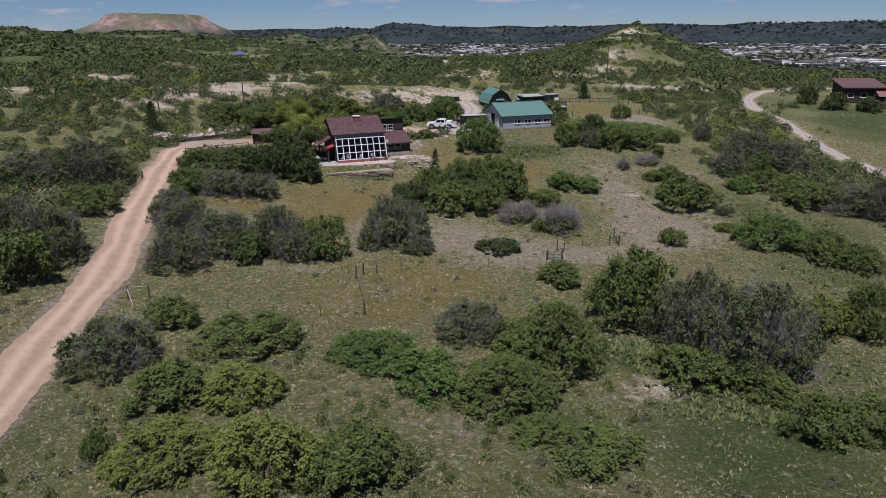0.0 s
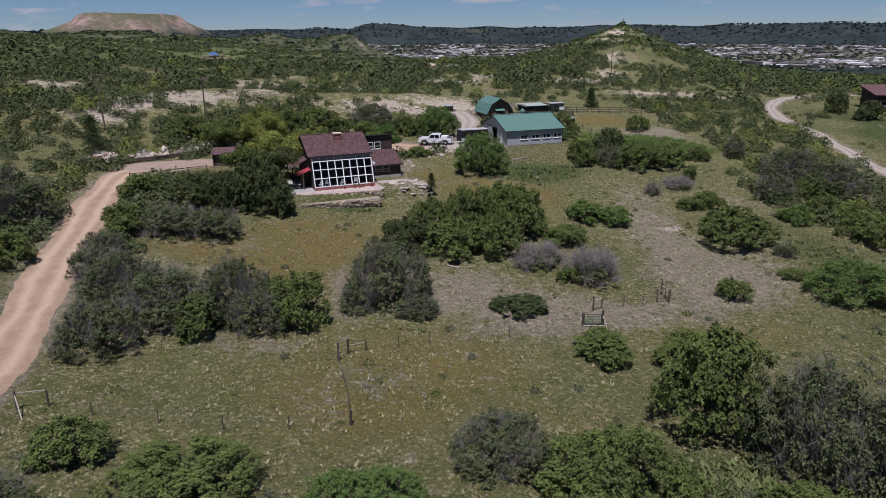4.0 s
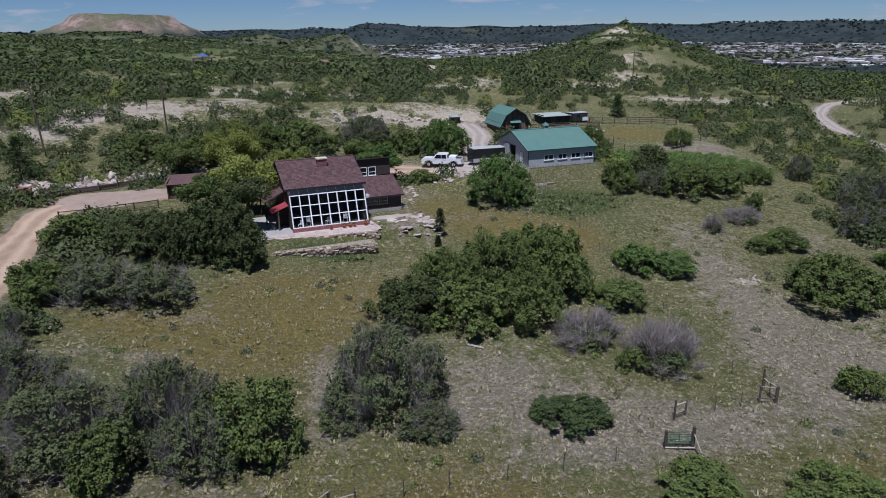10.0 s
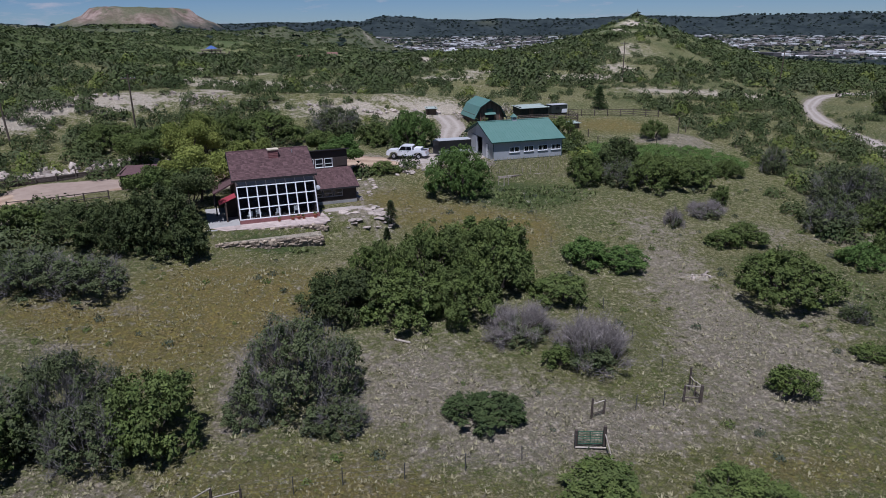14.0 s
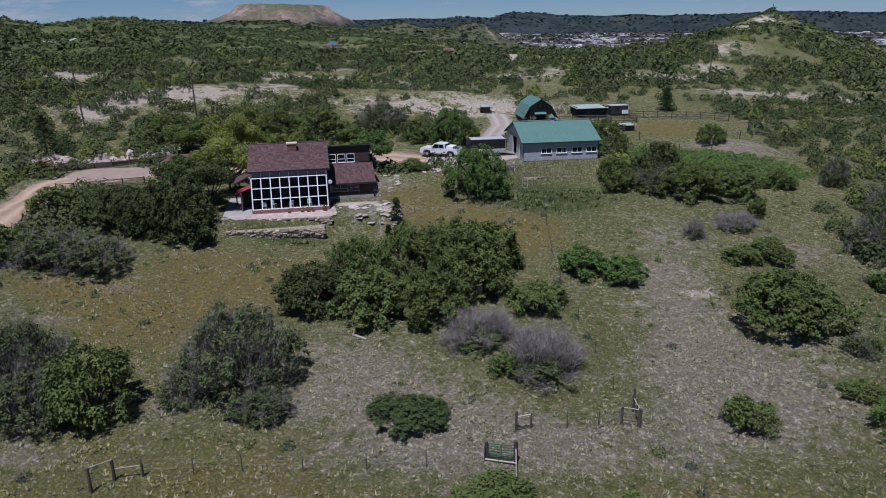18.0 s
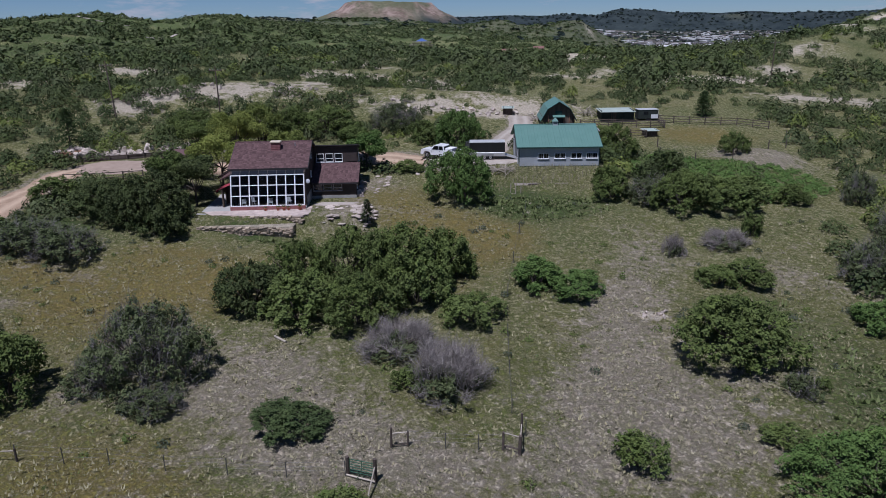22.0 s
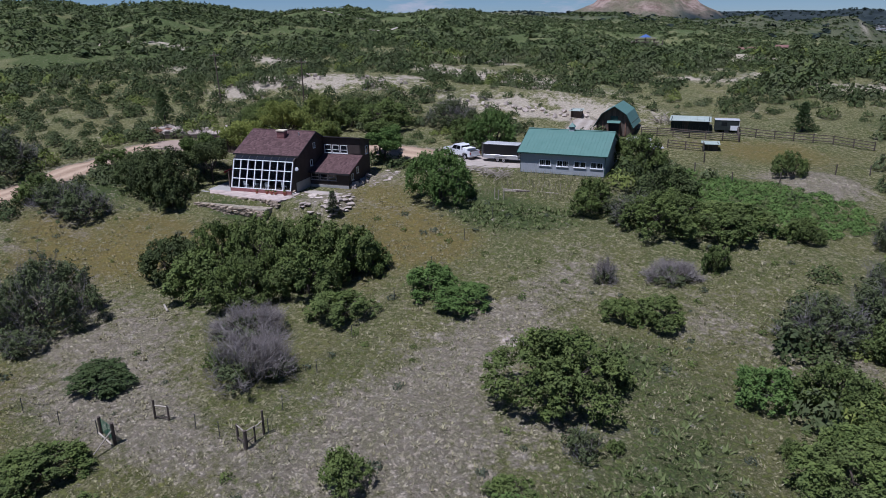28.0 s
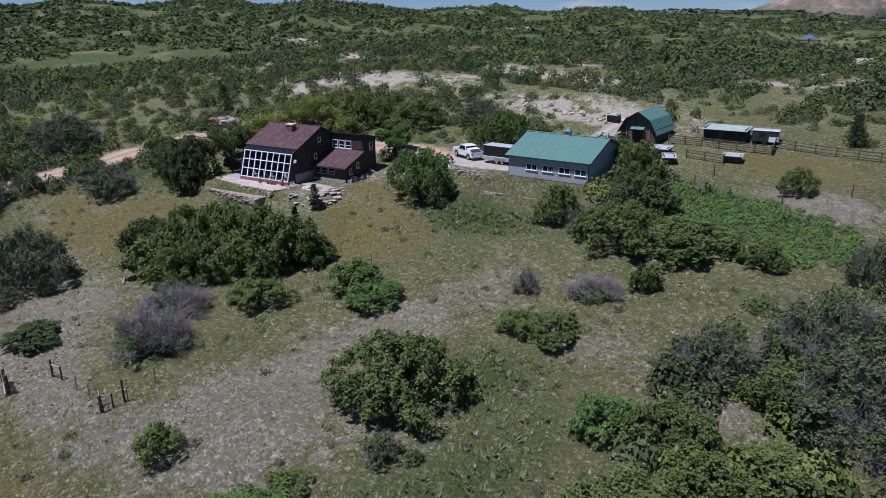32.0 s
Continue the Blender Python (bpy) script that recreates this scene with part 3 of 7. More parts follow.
def road_distance(x, y):
    """Metres from the nearest road's edge (below 0: on it)."""
    best = np.full(np.shape(x), 1e3)
    near = (np.abs(x) < 140) & (y < 230)
    xs, ys = x[near], y[near]
    d = np.full(xs.shape, 1e3)
    for line, half in ROADS:
        for px, py in line[::2]:
            d = np.minimum(d, np.hypot(xs - px, ys - py) - half)
    best[near] = d
    return best


def cover(x, y):
    """Bare soil, lush green, rusty dry grass and pale rock, each 0 to 1."""
    n1, n2, n3 = waves(x, y, 24, 21), waves(x, y, 9, 22), waves(x, y, 55, 23)
    r = np.hypot(x, y - 60)
    az = np.degrees(np.arctan2(-x, y - 20))
    spot = lambda cx, cy, sx, sy, h=1.0, t=0.0: bump(x, y, cx, cy, h, sx, sy, t)
    n4 = waves(x, y, 3.6, 24)
    bare = spot(-4, 79, 10, 5.5, 1.0, -0.25) + spot(4, 74.5, 7, 3.0, 0.8, 0.2) + spot(22, 97, 4.2, 17, 0.9, -0.05) + spot(23.5, 84, 6.5, 6, 0.9) + spot(12, 74.5, 12, 2.6, 0.7, 0.22) + spot(29, 83, 6, 5, 0.55) + spot(12.5, 42.5, 2.0, 5, 0.9, -0.9)
    bare = bare + spot(-17.5, 77, 1.6, 7, 0.75, 0.2) + spot(-4, 33, 5, 2.5, 0.5) + spot(37, 111, 6, 4, 0.55) + spot(47, 109, 4, 5, 0.6) + spot(-31, 88.5, 4, 1.6, 0.4) + spot(-36.5, 81.5, 6, 1.6, 0.6) + 0.14 * n2 + 0.12 * n1 + 0.06 * n4 + spot(36, 146.5, 6.0, 3.6, 1.4) + spot(-14, 60, 6, 3, 0.4) + spot(-25, 66, 7, 2.5, 0.45) + spot(33.5, 91.2, 5, 2.5, 0.5) + spot(-11.5, 111, 4, 4.5, 0.8, 0.4) + spot(-13, 122, 3, 4, 0.6)
    lush = spot(8, 120.5, 11, 5.0, 1.0) + spot(27, 138, 16, 7, 0.9) + spot(-6, 60, 13, 4, 0.35) + spot(11.5, 48.5, 3.5, 3.5, 1.2) + spot(88, 150, 13, 20, 0.8) + spot(-10, 28, 22, 10, 0.35) + spot(44, 90, 12, 14, 0.38) + spot(39, 104, 6, 8, 0.34) + spot(-44, 95, 7, 5, 0.5) + spot(-20, 102.5, 7, 1.5, 0.7) + spot(12, 96, 3.5, 8, 0.45, 0.2) + spot(33, 100, 3, 5, 0.4) + spot(-42, 97, 5, 3, 0.5) + spot(-24, 135, 7, 6, 0.6)
    lush = lush + spot(30, 50, 16, 14, 0.45) + spot(17, 29, 13, 9, 0.7) + spot(40, 70, 12, 12, 0.4) + smooth(180, 320, r) * (0.36 + 0.16 * smooth(14, 38, az) + 0.2 * n3) * smooth(1250, 900, r) + 0.10 * n3 - 0.20 * n1 + spot(-38, 30, 8, 14, 0.3) + 0.3 * smooth(95, 150, r)
    ochre = spot(-24, 86, 12, 9, 0.95, 0.3) + spot(1, 110, 7.5, 5.5, 1.35) + spot(4, 101, 4, 7, 0.6) + spot(-22, 95, 9, 4, 0.7) + spot(-12, 68, 16, 5, 0.5) + spot(-12, 58, 15, 7, 0.8) + spot(12, 86, 3, 6, 0.45) + spot(22, 71, 8, 3, 0.6) + spot(9, 111, 5, 6, 0.5) + spot(-10, 117, 7, 8, 0.6) + spot(-36, 87, 5, 3, 0.6) + 0.15 * n1 + spot(28, 157, 10, 6, 1.0) + spot(41, 97, 6, 4, 0.5)
    edge = n2 * 0.5 + n1 * 0.5
    gap = np.clip(0.62 + 0.45 * n4 + 0.35 * n2, 0.1, 1.15)
    rock = spot(-12, 161.5, 18, 4.2, 1.9, 0.16) * gap + spot(-70, 142, 5, 5.5, 1.7, 0.4) + spot(-60, 149.5, 13, 4.4, 1.9, 0.5) * gap + spot(-46, 164, 5, 8, 0.95, 0.2) * gap + spot(-44, 180, 10, 6, 0.95) * gap
    rock = rock + spot(-58, 184, 9, 6, 1.1) * gap + spot(-26, 184, 16, 6, 1.1) * gap + spot(24.2, 99.0, 1.3, 0.9, 1.2) + spot(13.2, 42.0, 1.5, 4.2, 0.95, -0.9) + spot(-10, 173, 12, 4, 1.1) * gap
    for cx, cy, sx, sy in ((30, 212, 15, 6), (45, 228, 6, 8), (55, 256, 7, 9), (51, 195, 11, 5), (66, 190, 7, 4), (-9, 262, 13, 9), (-13, 236, 9, 7), (8, 226, 7, 5), (66, 292, 6, 8), (32, 243, 7, 5), (10, 345, 9, 12), (38, 330, 12, 9), (-36, 186, 12, 7), (-2, 214, 9, 5), (-60, 205, 14, 6), (-110, 150, 12, 5), (-96, 168, 14, 5), (-302, 250, 8, 12), (-318, 236, 9, 9), (-290, 262, 7, 10), (140, 330, 14, 8), (-48, 246, 12, 7)):
        rock = rock + spot(cx, cy, sx, sy, 1.35) * (0.6 + 0.5 * edge + 0.3 * n4)
    ridge = bump(x, y, 98, 440, 0.4, 8, 40, -0.26) + bump(x, y, 122, 540, 0.8, 12, 40, -0.3) + bump(x, y, 155, 650, 0.95, 10, 52, -0.3) + bump(x, y, 178, 708, 0.9, 13, 20, -0.3) + bump(x, y, 140, 600, 0.6, 30, 14)
    rock = rock + 1.7 * ridge * (0.55 + 0.8 * waves(x, y, 26, 31)) + bump(x, y, -122, 1165, 0.8, 5, 40, 0.35)
    # the cliff of the table mountain
    d = mesa(x, y)
    rock = rock * smooth(1.2, 1.5, d)
    out = np.stack([bare, lush, ochre, rock], -1)
    return np.clip(out, 0, 1)


def build_ground():
    rings, step = [0.0], 0.78
    while rings[-1] < 118:
        rings.append(rings[-1] + step)
    while rings[-1] < 4950:
        step *= 1.034
        rings.append(rings[-1] + step)
    rings = np.array(rings[1:])
    k = 640
    ang = np.arange(k) * (2 * math.pi / k)
    x = 4 + rings[:, None] * np.cos(ang)[None]
    y = 84 + rings[:, None] * np.sin(ang)[None]
    x, y = np.append(x.ravel(), 4.0), np.append(y.ravel(), 84.0)
    z = height(x, y)
    d = road_distance(x, y)
    z = z - 0.10 * (1 - smooth(-0.6, 0.5, d))
    nr = len(rings)
    i, j = np.meshgrid(np.arange(nr - 1), np.arange(k), indexing="ij")
    a, b = i * k + j, i * k + (j + 1) % k
    faces = np.stack([a, a + k, b + k, b], -1).reshape(-1, 4)
    me = raw_mesh("ground", np.stack([x, y, z], -1), faces, GROUND, True)
    bm = bmesh.new()
    bm.from_mesh(me)
    bm.verts.ensure_lookup_table()
    mid = bm.verts[len(bm.verts) - 1]
    for q in range(k):
        f = bm.faces.new((mid, bm.verts[q], bm.verts[(q + 1) % k]))
        f.smooth = True
    bm.to_mesh(me)
    bm.free()
    col = cover(x, y)
    verge = (1 - smooth(0.0, 1.6, d))
    col[:, 0] = np.clip(col[:, 0] + 0.7 * verge, 0, 1)
    att = me.attributes.new("cover", "FLOAT_COLOR", "POINT")
    att.data.foreach_set("color", col.astype(np.float32).ravel())
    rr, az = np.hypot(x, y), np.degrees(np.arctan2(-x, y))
    # both eastern bumps colour one hill dark: its trees plus a cloud's shade
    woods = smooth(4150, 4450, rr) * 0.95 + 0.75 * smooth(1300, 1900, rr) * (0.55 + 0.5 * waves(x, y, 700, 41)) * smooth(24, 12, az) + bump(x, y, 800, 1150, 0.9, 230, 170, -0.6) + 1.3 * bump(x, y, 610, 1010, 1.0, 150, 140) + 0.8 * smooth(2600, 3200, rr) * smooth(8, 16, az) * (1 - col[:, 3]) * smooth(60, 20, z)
    # past a kilometre the same haze-tinted tone dulls all the ground
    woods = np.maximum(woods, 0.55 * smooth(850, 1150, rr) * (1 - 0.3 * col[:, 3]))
    d = mesa(x, y)
    att = me.attributes.new("cliff", "FLOAT", "POINT")
    att.data.foreach_set("value", (smooth(0.55, 0.66, d) * smooth(1.08, 0.84, d)).astype(np.float32))
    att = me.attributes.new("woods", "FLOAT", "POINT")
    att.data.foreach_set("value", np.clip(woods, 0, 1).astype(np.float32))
    return tagged(new("ground", me), "rolling scrub hillside with dry grass and bare soil", "ground", kind="structure")


build_ground()


def build_road(name, line, half, mat, label, lift=0.05):
    k = 9
    t = np.gradient(line, axis=0)
    t /= np.linalg.norm(t, axis=1)[:, None]
    nrm = np.stack([-t[:, 1], t[:, 0]], -1)
    rng = np.random.RandomState(4)
    s = np.linspace(-1, 1, k)
    w = half * (1 + 0.08 * np.sin(np.arange(len(line)) * 0.37) + 0.05 * rng.randn(len(line)))
    p = line[:, None] + nrm[:, None] * (s[None, :, None] * w[:, None, None])
    x, y = p[..., 0].ravel(), p[..., 1].ravel()
    z = height(x, y) + lift - 0.09 * np.tile(np.abs(s) > 0.99, len(line)) - 0.035 * np.tile(np.isin(np.arange(k), (2, 6)), len(line))
    i, j = np.meshgrid(np.arange(len(line) - 1), np.arange(k - 1), indexing="ij")
    a = i * k + j
    faces = np.stack([a, a + 1, a + k + 1, a + k], -1).reshape(-1, 4)
    me = raw_mesh(name, np.stack([x, y, z], -1), faces, mat, True)
    att = me.attributes.new("across", "FLOAT", "POINT")
    att.data.foreach_set("value", np.tile(s, len(line)).astype(np.float32))
    return tagged(new(name, me), label, "road", kind="structure")


build_road("road_west", ROADS[0][0], ROADS[0][1], DRIVE, "rutted pinkish dirt drive up to the house")
build_road("road_track", ROADS[1][0], ROADS[1][1], LANE, "pale gravel track beside the metal barn")
build_road("road_east", ROADS[2][0], ROADS[2][1], LANE, "narrow pale dirt road winding through brush")


def build_yard(name, cx, cy, rx, ry, turn, mat, label, lift=0.055):
    """A level, worn patch of yard with a loose outline."""
    k, rings = 64, 7
    vs, fs = [(cx, cy, gz(cx, cy) + lift)], []
    for r in range(1, rings + 1):
        for i in range(k):
            a = 6.2832 * i / k
            q = (r / rings) * (1 + 0.10 * math.sin(3 * a + 1) + 0.06 * math.sin(7 * a))
            u, v = rx * q * math.cos(a), ry * q * math.sin(a)
            x, y = cx + u * math.cos(turn) - v * math.sin(turn), cy + u * math.sin(turn) + v * math.cos(turn)
            vs.append((x, y, gz(x, y) + (lift if r < rings else -0.12)))
    bm = bmesh.new()
    bv = [bm.verts.new(v) for v in vs]
    for i in range(k):
        bm.faces.new((bv[0], bv[1 + i], bv[1 + (i + 1) % k]))
        for r in range(rings - 1):
            a, b = 1 + r * k + i, 1 + r * k + (i + 1) % k
            bm.faces.new((bv[a], bv[a + k], bv[b + k], bv[b]))
    for f in bm.faces:
        f.smooth = True
    ob = link_mesh(name, bm, mat)
    return tagged(ob, label, "yard", kind="structure")


build_yard("yard_parking", -48.6, 115.8, 8.4, 5.0, 0.45, DIRT_ROAD, "bare dirt parking area beside the rocky cut", 0.075)
build_yard("yard_barn", -3.0, 132.6, 8.0, 4.0, 0.15, GRAVEL, "pale gravel apron in front of the barn", 0.07)

# ---- shrubs and trees ----
def toned(me, values):
    """A shade of its own for every clump."""
    at = me.attributes.new("tone", "FLOAT", "POINT")
    at.data.foreach_set("value", np.asarray(values, np.float32))


def crown_mesh(name, seed, r, h, leaves, leaf, lobes, low=-0.35, squash=1.25):
    """A crown of lobes, each a shell of small blades, with gaps between; base at z = 0."""
    g = np.random.RandomState(seed)
    a, q = g.uniform(0, 6.283, lobes), np.sqrt(g.uniform(0, 1, lobes)) * 0.92
    cx, cy = q * r * np.cos(a), q * r * np.sin(a)
    dome = np.sqrt(np.clip(1 - q * q, 0, 1))
    rad = r * 1.25 / math.sqrt(lobes) * g.uniform(0.6, 1.45, lobes)
    under = g.uniform(0, 1, lobes) < 0.25
    cz = np.clip(h * dome * np.where(under, g.uniform(0.25, 0.7, lobes), g.uniform(0.74, 1.06, lobes)) - rad * 0.8, rad * 0.35, None)
    tone = g.uniform(0, 1, lobes)
    w = rad ** 2
    # leaves stand in sprigs, with shaded hollows between them
    sprigs = max(40, leaves // 11)
    home = g.choice(lobes, sprigs, p=w / w.sum())
    way = g.normal(size=(sprigs, 3))
    way /= np.linalg.norm(way, axis=1)[:, None]
    way[:, 2] = np.where(way[:, 2] < low, -way[:, 2], way[:, 2])
    seat = np.stack([cx, cy, cz], -1)[home] + way * (rad[home] * g.uniform(0.66, 1.16, sprigs))[:, None] * np.array([1, 1, squash])
    of = g.randint(sprigs, size=leaves)
    pick, d = home[of], way[of] + g.normal(size=(leaves, 3)) * 0.25
    d /= np.linalg.norm(d, axis=1)[:, None]
    p = seat[of] + np.clip(g.normal(size=(leaves, 3)), -1.7, 1.7) * leaf * 1.05
    tone = np.clip(tone[home] * 0.6 + g.uniform(-0.1, 0.5, sprigs), 0, 1)
    # an uneven outline, then the true breadth and height
    ang = np.arctan2(p[:, 1], p[:, 0])
    ph = g.uniform(0, 6.283, 4)
    p[:, :2] *= (1 + 0.10 * np.sin(2 * ang + ph[0]) + 0.08 * np.sin(3 * ang + ph[1]) + 0.06 * np.sin(7 * ang + ph[2]))[:, None]
    p[:, :2] *= r / np.percentile(np.hypot(p[:, 0], p[:, 1]), 98)
    p[:, 2] = np.clip(p[:, 2], 0.08, None)
    p[:, 2] *= h / np.percentile(p[:, 2], 99)
    # loose sprays that stand out of the mass
    spray = g.uniform(0, 1, leaves) < 0.07
    p[spray] += d[spray] * (rad[pick][spray] * g.uniform(0.1, 0.35, spray.sum()))[:, None]
    nrm = d + 0.42 * g.normal(size=(leaves, 3)) + np.array([0, 0, 0.35])
    nrm /= np.linalg.norm(nrm, axis=1)[:, None]
    s = leaf * g.uniform(0.55, 1.35, leaves)
    u = np.cross(nrm, g.normal(size=(leaves, 3)))
    u /= np.linalg.norm(u, axis=1)[:, None]
    v = np.cross(nrm, u)
    u, v, bend = u * s[:, None], v * (s * 0.75)[:, None], nrm * (s * 0.28)[:, None]
    tri = np.stack([p - u - bend, p + u * 0.5 - v * 1.1, p + u * 0.7 + v * 1.1], 1).reshape(-1, 3)
    me = raw_mesh(name, tri, np.arange(leaves * 3).reshape(-1, 3), None)
    toned(me, np.repeat(tone[of], 3))
    return me


def stems_mesh(name, seed, r, h, count):
    g = random.Random(seed)
    bm = bmesh.new()
    for i in range(count):
        a = 6.283 * i / count + g.uniform(-0.4, 0.4)
        base = Vector((math.cos(a), math.sin(a), 0)) * r * 0.10 * g.uniform(0.3, 1.2)
        knee = base + Vector((math.cos(a) * r * 0.16, math.sin(a) * r * 0.16, h * g.uniform(0.25, 0.4)))
        tip = knee + Vector((math.cos(a) * r * g.uniform(0.2, 0.45), math.sin(a) * r * g.uniform(0.2, 0.45), h * g.uniform(0.25, 0.4)))
        w = 0.018 * r + 0.02
        tube(bm, base - Vector((0, 0, 0.3)), knee, w, w * 0.7, 6)
        tube(bm, knee, tip, w * 0.7, w * 0.25, 6)
        for s in (-1, 1):
            side = Vector((math.cos(a + s * 0.9), math.sin(a + s * 0.9), 0.8)) * r * 0.28
            tube(bm, knee.lerp(tip, 0.4), knee.lerp(tip, 0.4) + side, w * 0.4, w * 0.12, 5)
    me = bpy.data.meshes.new(name)
    bm.to_mesh(me)
    bm.free()
    return me


def twigs_mesh(name, seed, r, h, count, width=0.03, reach=0.9):
    """Leafless branches that fan out from the base and fork into fine twigs."""
    g = np.random.RandomState(seed)
    a, q = g.uniform(0, 6.283, 46), np.sqrt(g.uniform(0, 1, 46))
    tuft = np.stack([q * r * np.cos(a), q * r * np.sin(a), h * np.sqrt(np.clip(1.02 - q * q, 0.03, 1)) * g.uniform(0.55, 1.05, 46)], -1)
    tip = tuft[g.randint(46, size=count)] + g.normal(size=(count, 3)) * np.array([0.07 * r, 0.07 * r, 0.09 * h])
    root = tip * np.array([0.72, 0.72, 0.2]) + g.normal(size=(count, 3)) * 0.06 * r
    start = tip + (root - tip) * g.uniform(0.35, reach, count)[:, None]
    start[:, 2] = np.clip(start[:, 2], 0, None)
    segs = [(start, tip, width)]
    for f in range(3):
        b0 = start + (tip - start) * g.uniform(0.35, 0.85, count)[:, None]
        segs.append((b0, b0 + (tip - start) * 0.25 + g.normal(size=(count, 3)) * 0.13 * r * np.array([1, 1, 0.6]) + np.array([0, 0, 0.08 * h]), width * 0.7))
    verts = []
    for p0, p1, w in segs:
        side = np.cross(p1 - p0, g.normal(size=p0.shape))
        side /= np.linalg.norm(side, axis=1)[:, None] + 1e-9
        verts.append(np.stack([p0 - side * w, p0 + side * w, p1], 1))
    v = np.concatenate(verts).reshape(-1, 3)
    return raw_mesh(name, v, np.arange(len(v)).reshape(-1, 3), None)


SHRUB_SIZES = {"large": (5.0, 5.0, 21000, 0.112, 130), "medium": (3.0, 3.2, 10500, 0.098, 70), "small": (1.4, 1.5, 3400, 0.075, 26)}
CROWNS = {(k, i): crown_mesh("crown", 40 + i + 10 * n, r, h, c, s, lb) for n, (k, (r, h, c, s, lb)) in enumerate(SHRUB_SIZES.items()) for i in range(4)}
THIN = {(k, i): crown_mesh("crown", 140 + i + 10 * n, r, h, int(c * 0.8), s * 0.9, lb) for n, (k, (r, h, c, s, lb)) in enumerate(SHRUB_SIZES.items()) for i in range(3)}
FINE = {(k, i): crown_mesh("crown", 240 + i + 10 * n, r, h, int(c * 1.9), s * 0.70, int(lb * 1.35), -0.35, 1.45) for n, (k, (r, h, c, s, lb)) in enumerate(SHRUB_SIZES.items()) for i in range(2)}
STEMS = {k: stems_mesh("trunk", 7 + n, v[0], v[1], 9) for n, (k, v) in enumerate(SHRUB_SIZES.items())}
TWIGS = {(k, i): twigs_mesh("branchwork", 70 + i + 5 * n, v[0], v[1], (2400, 1500, 600)[n], (0.016, 0.015, 0.012)[n]) for n, (k, v) in enumerate(SHRUB_SIZES.items()) for i in range(2)}
SPARSE = {k: twigs_mesh("branchwork", 90 + n, v[0], v[1] * 1.09, (760, 430, 150)[n], 0.015) for n, (k, v) in enumerate(SHRUB_SIZES.items())}
PICK = random.Random(11)
WORDS = {
    "oak": ("mid-green scrub oak thicket with leafy domed crown on dry grass", "shrub"),
    "bright": ("fresh bright green scrub oak with dense rounded crown", "shrub"),
    "dark": ("tall dark green leafy thicket beside the yard", "tree"),
    "yellow": ("yellow-green leafy shrub in new leaf on the slope", "shrub"),
    "grey": ("half-dead scrub oak with grey twigs and sparse green leaves", "shrub"),
    "bare": ("lilac-grey shrub of fine bare twigs over sparse leaves", "shrub"),
    "juniper": ("low spreading dark green juniper on bare soil", "shrub"),
}


def shade_of(ob, mat):
    if not ob.data.materials:
        ob.data.materials.append(None)
    ob.material_slots[0].link = "OBJECT"
    ob.material_slots[0].material = mat
    return ob


def shrub(kind, x, y, r, h, mix=""):
    """One shrub or thicket: stems, and a crown of leaves, of bare twigs or of both."""
    size = "large" if r > 3.9 else "medium" if r > 2.0 else "small"
    pr, ph = SHRUB_SIZES[size][:2]
    name = {"juniper": "juniper", "dark": "tree"}.get(kind, "shrub")
    sz = h / ph
    m = Matrix.Translation((x, y, gz(x, y) - 0.12)) @ Matrix.Rotation(PICK.uniform(0, 6.283), 4, "Z") @ Matrix.Diagonal((r / pr, r / pr * PICK.uniform(0.9, 1.08), sz, 1))
    label, cat = WORDS[kind]
    top = tagged(new(name), label, cat, "brush round the house")
    top.matrix_basis = m

    def add(part_name, me, mat):
        ob = shade_of(new(part_name, me), mat)
        ob.parent = top
        return ob
    add("trunk", STEMS[size], BARK)
    if kind == "bare":
        add("branchwork", TWIGS[size, PICK.randrange(2)], TWIG)
        add("crown", THIN[size, PICK.randrange(3)], LEAF["grey"]).matrix_basis = Matrix.Diagonal((0.85, 0.85, 0.5, 1))
    elif kind == "grey":
        add("crown", THIN[size, PICK.randrange(3)], LEAF["grey"])
        add("branchwork", SPARSE[size], TWIG_DULL)
    else:
        near = y < 48 or (x > 22 and y < 88)
        add("crown", FINE[size, PICK.randrange(2)] if near else CROWNS[size, PICK.randrange(4)], LEAF[kind])
        if mix == "twigs":
            add("branchwork", SPARSE[size], TWIG_DULL)
    return top


# shrubs that stand alone or in thickets: kind, place, radius, height
shrub("grey", -33.3, 69.8, 5.0, 4.6)
shrub("oak", -30.0, 68.0, 2.8, 3.6)
shrub("grey", -24.6, 69.2, 3.2, 3.9)
shrub("grey", -27.5, 72.0, 4.3, 5.3)
shrub("oak", -21.6, 71.4, 3.8, 4.9)
shrub("grey", -39.4, 74.0, 4.4, 4.2)
shrub("grey", -40.2, 90.8, 3.9, 3.4)
shrub("grey", -35.2, 91.2, 3.8, 3.2)
shrub("oak", -45.4, 90.4, 3.3, 3.2)
shrub("dark", -31.6, 101.2, 4.6, 6.4)
shrub("dark", -36.2, 101.4, 4.0, 4.9)
shrub("dark", -40.4, 102.0, 4.2, 3.9)
shrub("dark", -29.2, 99.6, 2.7, 3.9)
shrub("grey", -12.9, 77.0, 4.9, 6.0)
shrub("grey", -9.6, 73.8, 2.4, 1.9)
shrub("grey", -15.8, 74.9, 2.6, 2.6)
shrub("bare", 4.6, 87.0, 3.5, 2.8)
shrub("bare", 9.8, 83.2, 3.7, 3.7)
shrub("oak", 7.1, 82.1, 1.5, 1.7)
shrub("bright", 13.0, 101.7, 3.1, 2.7)
shrub("bright", 16.6, 101.6, 3.2, 1.9)
shrub("oak", 9.0, 93.4, 3.1, 2.4)
shrub("bright", -0.4, 119.6, 4.3, 6.2)
